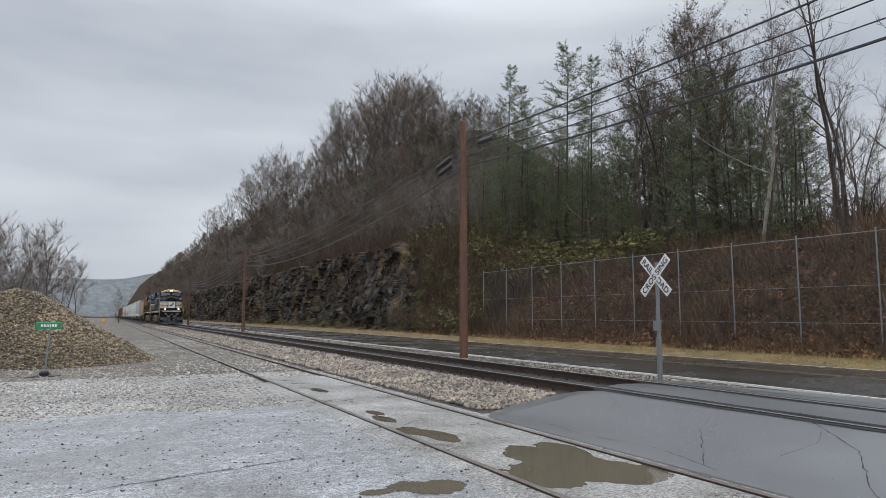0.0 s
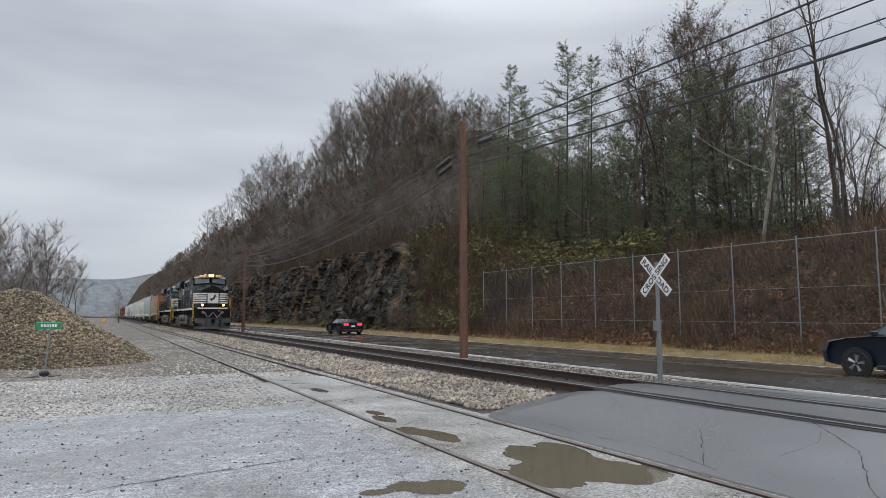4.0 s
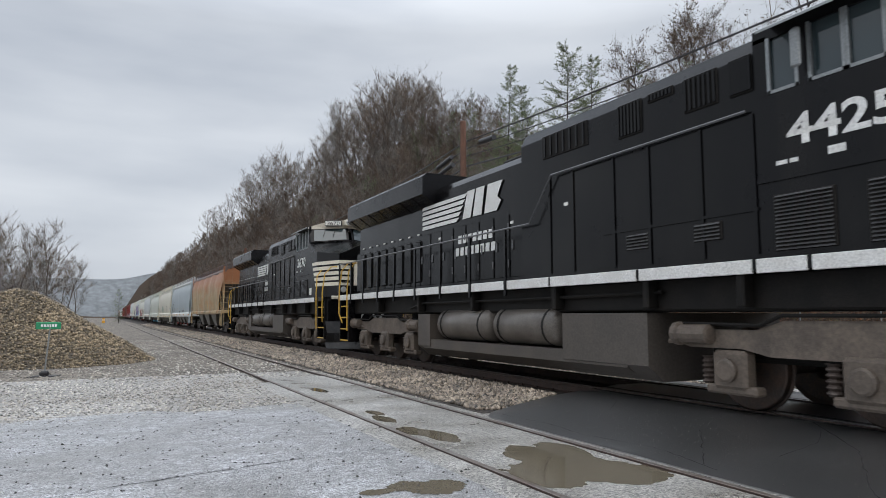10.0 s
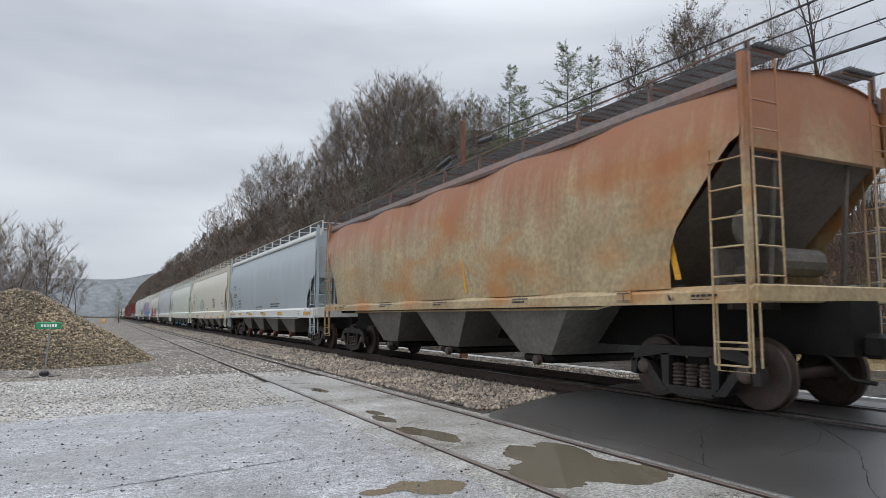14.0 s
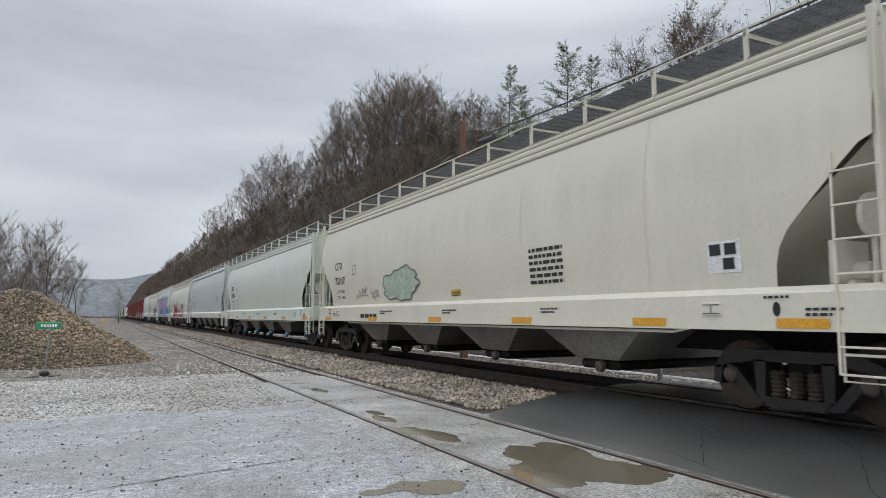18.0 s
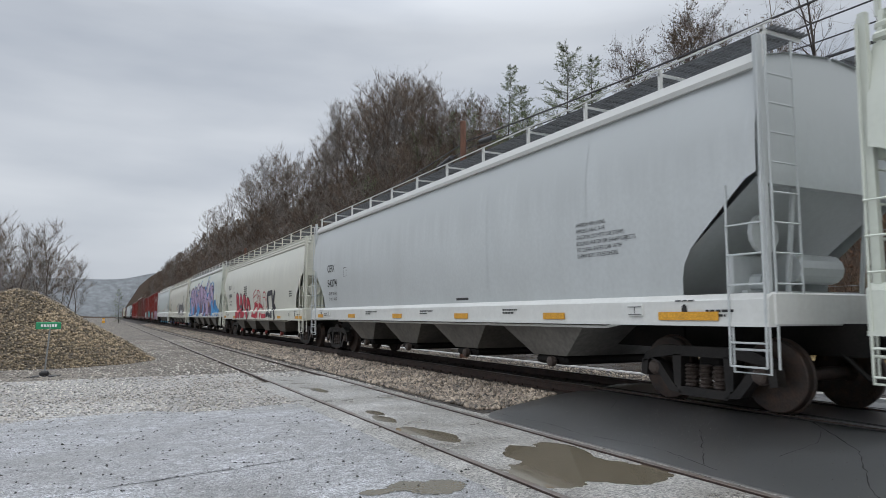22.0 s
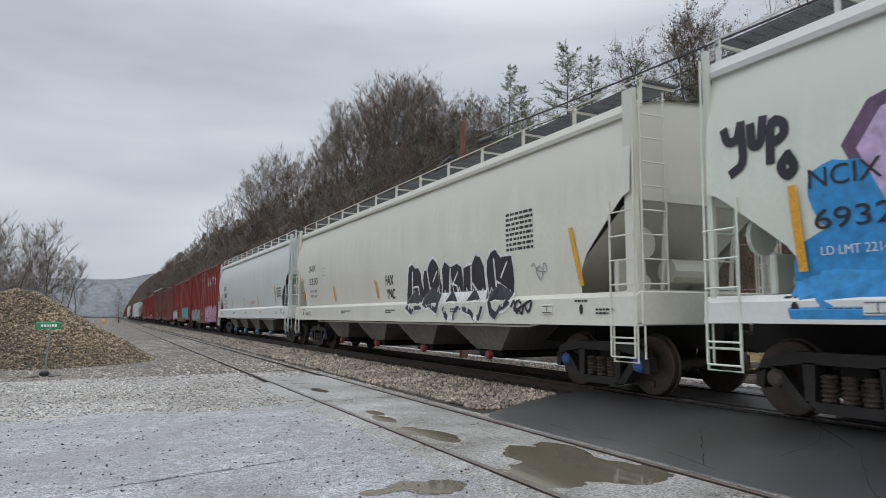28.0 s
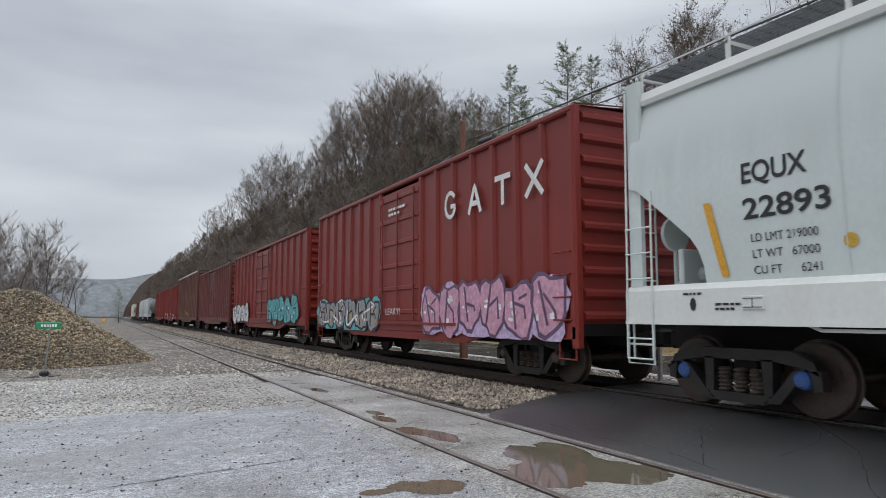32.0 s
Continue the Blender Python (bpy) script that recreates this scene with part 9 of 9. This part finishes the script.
def bush(seed, n, h):
    """A rounded mass of small leaves."""
    r = random.Random(seed)
    v, t = [], []
    for _ in range(n):
        d = Vector((r.gauss(0, 1), r.gauss(0, 1), r.gauss(0, 1))).normalized() * r.random() ** 0.4
        c = Vector((d.x * 0.75 * h, d.y * 0.75 * h, h * 0.5 + d.z * 0.5 * h + 0.1 * h * r.gauss(0, 1)))
        k = len(v)
        for _ in range(3):
            v.append(tuple(c + Vector((r.gauss(0, 0.075), r.gauss(0, 0.075), r.gauss(0, 0.06)))))
        t.append((k, k + 1, k + 2))
    return v, t


def brush(name, spans, material_, label, n, h, seed, form=thicket):
    pieces = []
    for k, (x0, x1, y0, y1, count, a, b) in enumerate(spans):
        v, t = form(seed + k, n, h)
        xs, ys = rng.uniform(x0, x1, count), y0 + (y1 - y0) * rng.uniform(0, 1, count) ** 1.25
        rows = [(x, y, ground_z(float(x), float(y)) - 0.05, s) for x, y, s in zip(xs, ys, rng.uniform(a, b, count))]
        pieces.append(scatter(name, v, t, rows, None, True, 0.12, seed=seed + k))
    v, t = joined(pieces)
    return tagged(new(name, tri_mesh(name, v, t, material_)), label, "brush", kind="stuff")


brush("brambles", [(23.0, 24.4, 6, 46, 420, 0.35, 0.8), (24.2, 30, 6, 48, 750, 0.5, 1.1), (28, 40, 8, 60, 700, 0.6, 1.4), (26.5, 34, 52, 140, 900, 0.7, 1.6)], M["bramble"], "tangle of bare brown brambles on the bank", 26, 1.5, 7)
brush("red_brush", [(26.0, 30, 54, 130, 900, 0.7, 1.5), (23.6, 29, 40, 58, 420, 0.6, 1.6), (28, 50, 58, 150, 2000, 0.8, 2.0), (23.4, 29, 8, 44, 300, 0.4, 1.0), (34, 60, 8, 30, 420, 1.4, 3.0)], M["twig_red"], "reddish bare scrub over the slope", 26, 1.6, 17)
brush("green_scrub", [(23.6, 28.5, 42, 56, 150, 0.5, 1.3), (23.2, 24.6, 50, 130, 160, 0.3, 0.7), (25.2, 28.5, 54, 62, 50, 0.6, 1.2), (28, 38, 30, 62, 130, 0.8, 1.9), (24.3, 28, 10, 40, 40, 0.3, 0.6), (30, 48, 60, 110, 160, 0.8, 1.6)], M["moss"], "olive-green honeysuckle scrub spilling down the bank", 130, 1.2, 27, bush)
brush("dry_grass", [(21.1, 22.7, 4, 36, 2600, 0.14, 0.30), (22.4, 23.9, 4, 44, 700, 0.2, 0.45), (21.2, 23.4, 36, 130, 1100, 0.18, 0.4)], M["grass"], "strip of straw-coloured dry grass along the road verge", 13, 1.0, 37)
# fallen leaves over the bank
leaf_v, leaf_t = [(-1, -0.6, 0), (1, -0.5, 0.2), (0.8, 0.7, 0), (-0.9, 0.6, 0.3)], [(0, 1, 2), (0, 2, 3)]
xs, ys = rng.uniform(22.9, 31, 34000), 5 + 50 * rng.uniform(0, 1, 34000) ** 1.2
rows = [(x, y, ground_z(float(x), float(y)) + 0.05 + 0.25 * float(s) * (i % 5), s) for i, (x, y, s) in enumerate(zip(xs, ys, rng.uniform(0.035, 0.10, 34000)))]
v, t = scatter("leaves", leaf_v, leaf_t, rows, None, True, 0.5, seed=5)
tagged(new("fallen_leaves", tri_mesh("fallen_leaves", v, t, M["fallen"])), "wet russet fallen leaves on the bank", "leaves", kind="stuff")

# far side of the yard: bare trees, an evergreen, and the haze-coloured valley hill
for i in range(24):
    y = rnd.uniform(105, 190)
    x = -0.06 * y - rnd.uniform(0.0, 0.12) * y
    plant(ROUND[i % 4], "bare_tree", "bushy bare winter tree beyond the yard", x, y, rnd.uniform(0.95, 1.3), "trees beyond the yard")
for x, y, s in ((-7.6, 172, 1.3), (-6.0, 168, 1.1), (-9.5, 178, 1.25), (-12.0, 120, 0.95), (-14.5, 118, 1.25), (-17, 122, 1.4), (-19, 130, 1.5)):
    plant(ROUND[int(s * 20) % 3], "bare_tree", "bushy bare winter tree beyond the yard", x, y, s, "trees beyond the yard")
plant(YOUNG[2], "round_evergreen", "dark rounded evergreen beside the far tracks", 2.4, 145, 0.42, "trees beyond the yard")
brush("yard_scrub", [(-40, -5, 60, 190, 900, 0.8, 1.8), (-30, -8, 45, 90, 350, 0.8, 1.5)], M["twig"], "grey bare scrub beyond the yard", 26, 1.6, 57)
# far valley side: blue-grey base colour carries the haze, no mist is modelled
M["hazed_hill"] = material("haze_tinted_woods", (0.20, 0.215, 0.225), 1.0, second=(0.14, 0.152, 0.16), scale=0.012, amount=0.8, fine=0.12, bump=0.0)
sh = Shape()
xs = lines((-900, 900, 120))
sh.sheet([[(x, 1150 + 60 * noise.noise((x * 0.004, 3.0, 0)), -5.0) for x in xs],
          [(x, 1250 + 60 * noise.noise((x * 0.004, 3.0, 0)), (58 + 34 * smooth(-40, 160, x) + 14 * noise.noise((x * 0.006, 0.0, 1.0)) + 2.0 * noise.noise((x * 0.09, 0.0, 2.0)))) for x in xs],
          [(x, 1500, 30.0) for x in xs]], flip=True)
tagged(part("backdrop", sh, M["hazed_hill"], fix=False), "distant wooded valley side, its colour paled to stand for mist", "hill", kind="structure")
# road works by the far tracks
for x, y in ((-0.25, 152.0),):
    b = thing("traffic_barrel", "orange and white road-works barrel", "barrel", x, y, ground_z(x, y), group="traffic barrels")
    part("drum", Shape().turned([(0, 0.30), (0.5, 0.27), (1.0, 0.22), (1.03, 0.1)], (0, 0, 0), "z", 14), M["orange"], b)
    part("band", Shape().turned([(0.55, 0.275), (0.72, 0.26)], (0, 0, 0), "z", 14), M["white_sign"], b)


# ---------------------------------------------------------------- what moves
def motions():
    for car, y in RUNNERS:
        walk(car, [(t, pose(TRACK_X, y - run(t), 0)) for t in TIMES])
    for wheel, y, z, r in ROLLERS:
        walk(wheel, [(t, Matrix.Translation((0, y, z)) @ Matrix.Rotation(run(t) / r, 4, "X")) for t in SPIN])
    for auto, y, speed in AUTOS:
        walk(auto, [(t, pose(AUTO_X, y + speed * t, ROAD_Z)) for t in TIMES])
    for wheel, m, speed, r in AUTO_WHEELS:
        walk(wheel, [(t, m @ Matrix.Rotation(-speed * t / r, 4, "X")) for t in [i / 30 for i in range(961)]])


motions()
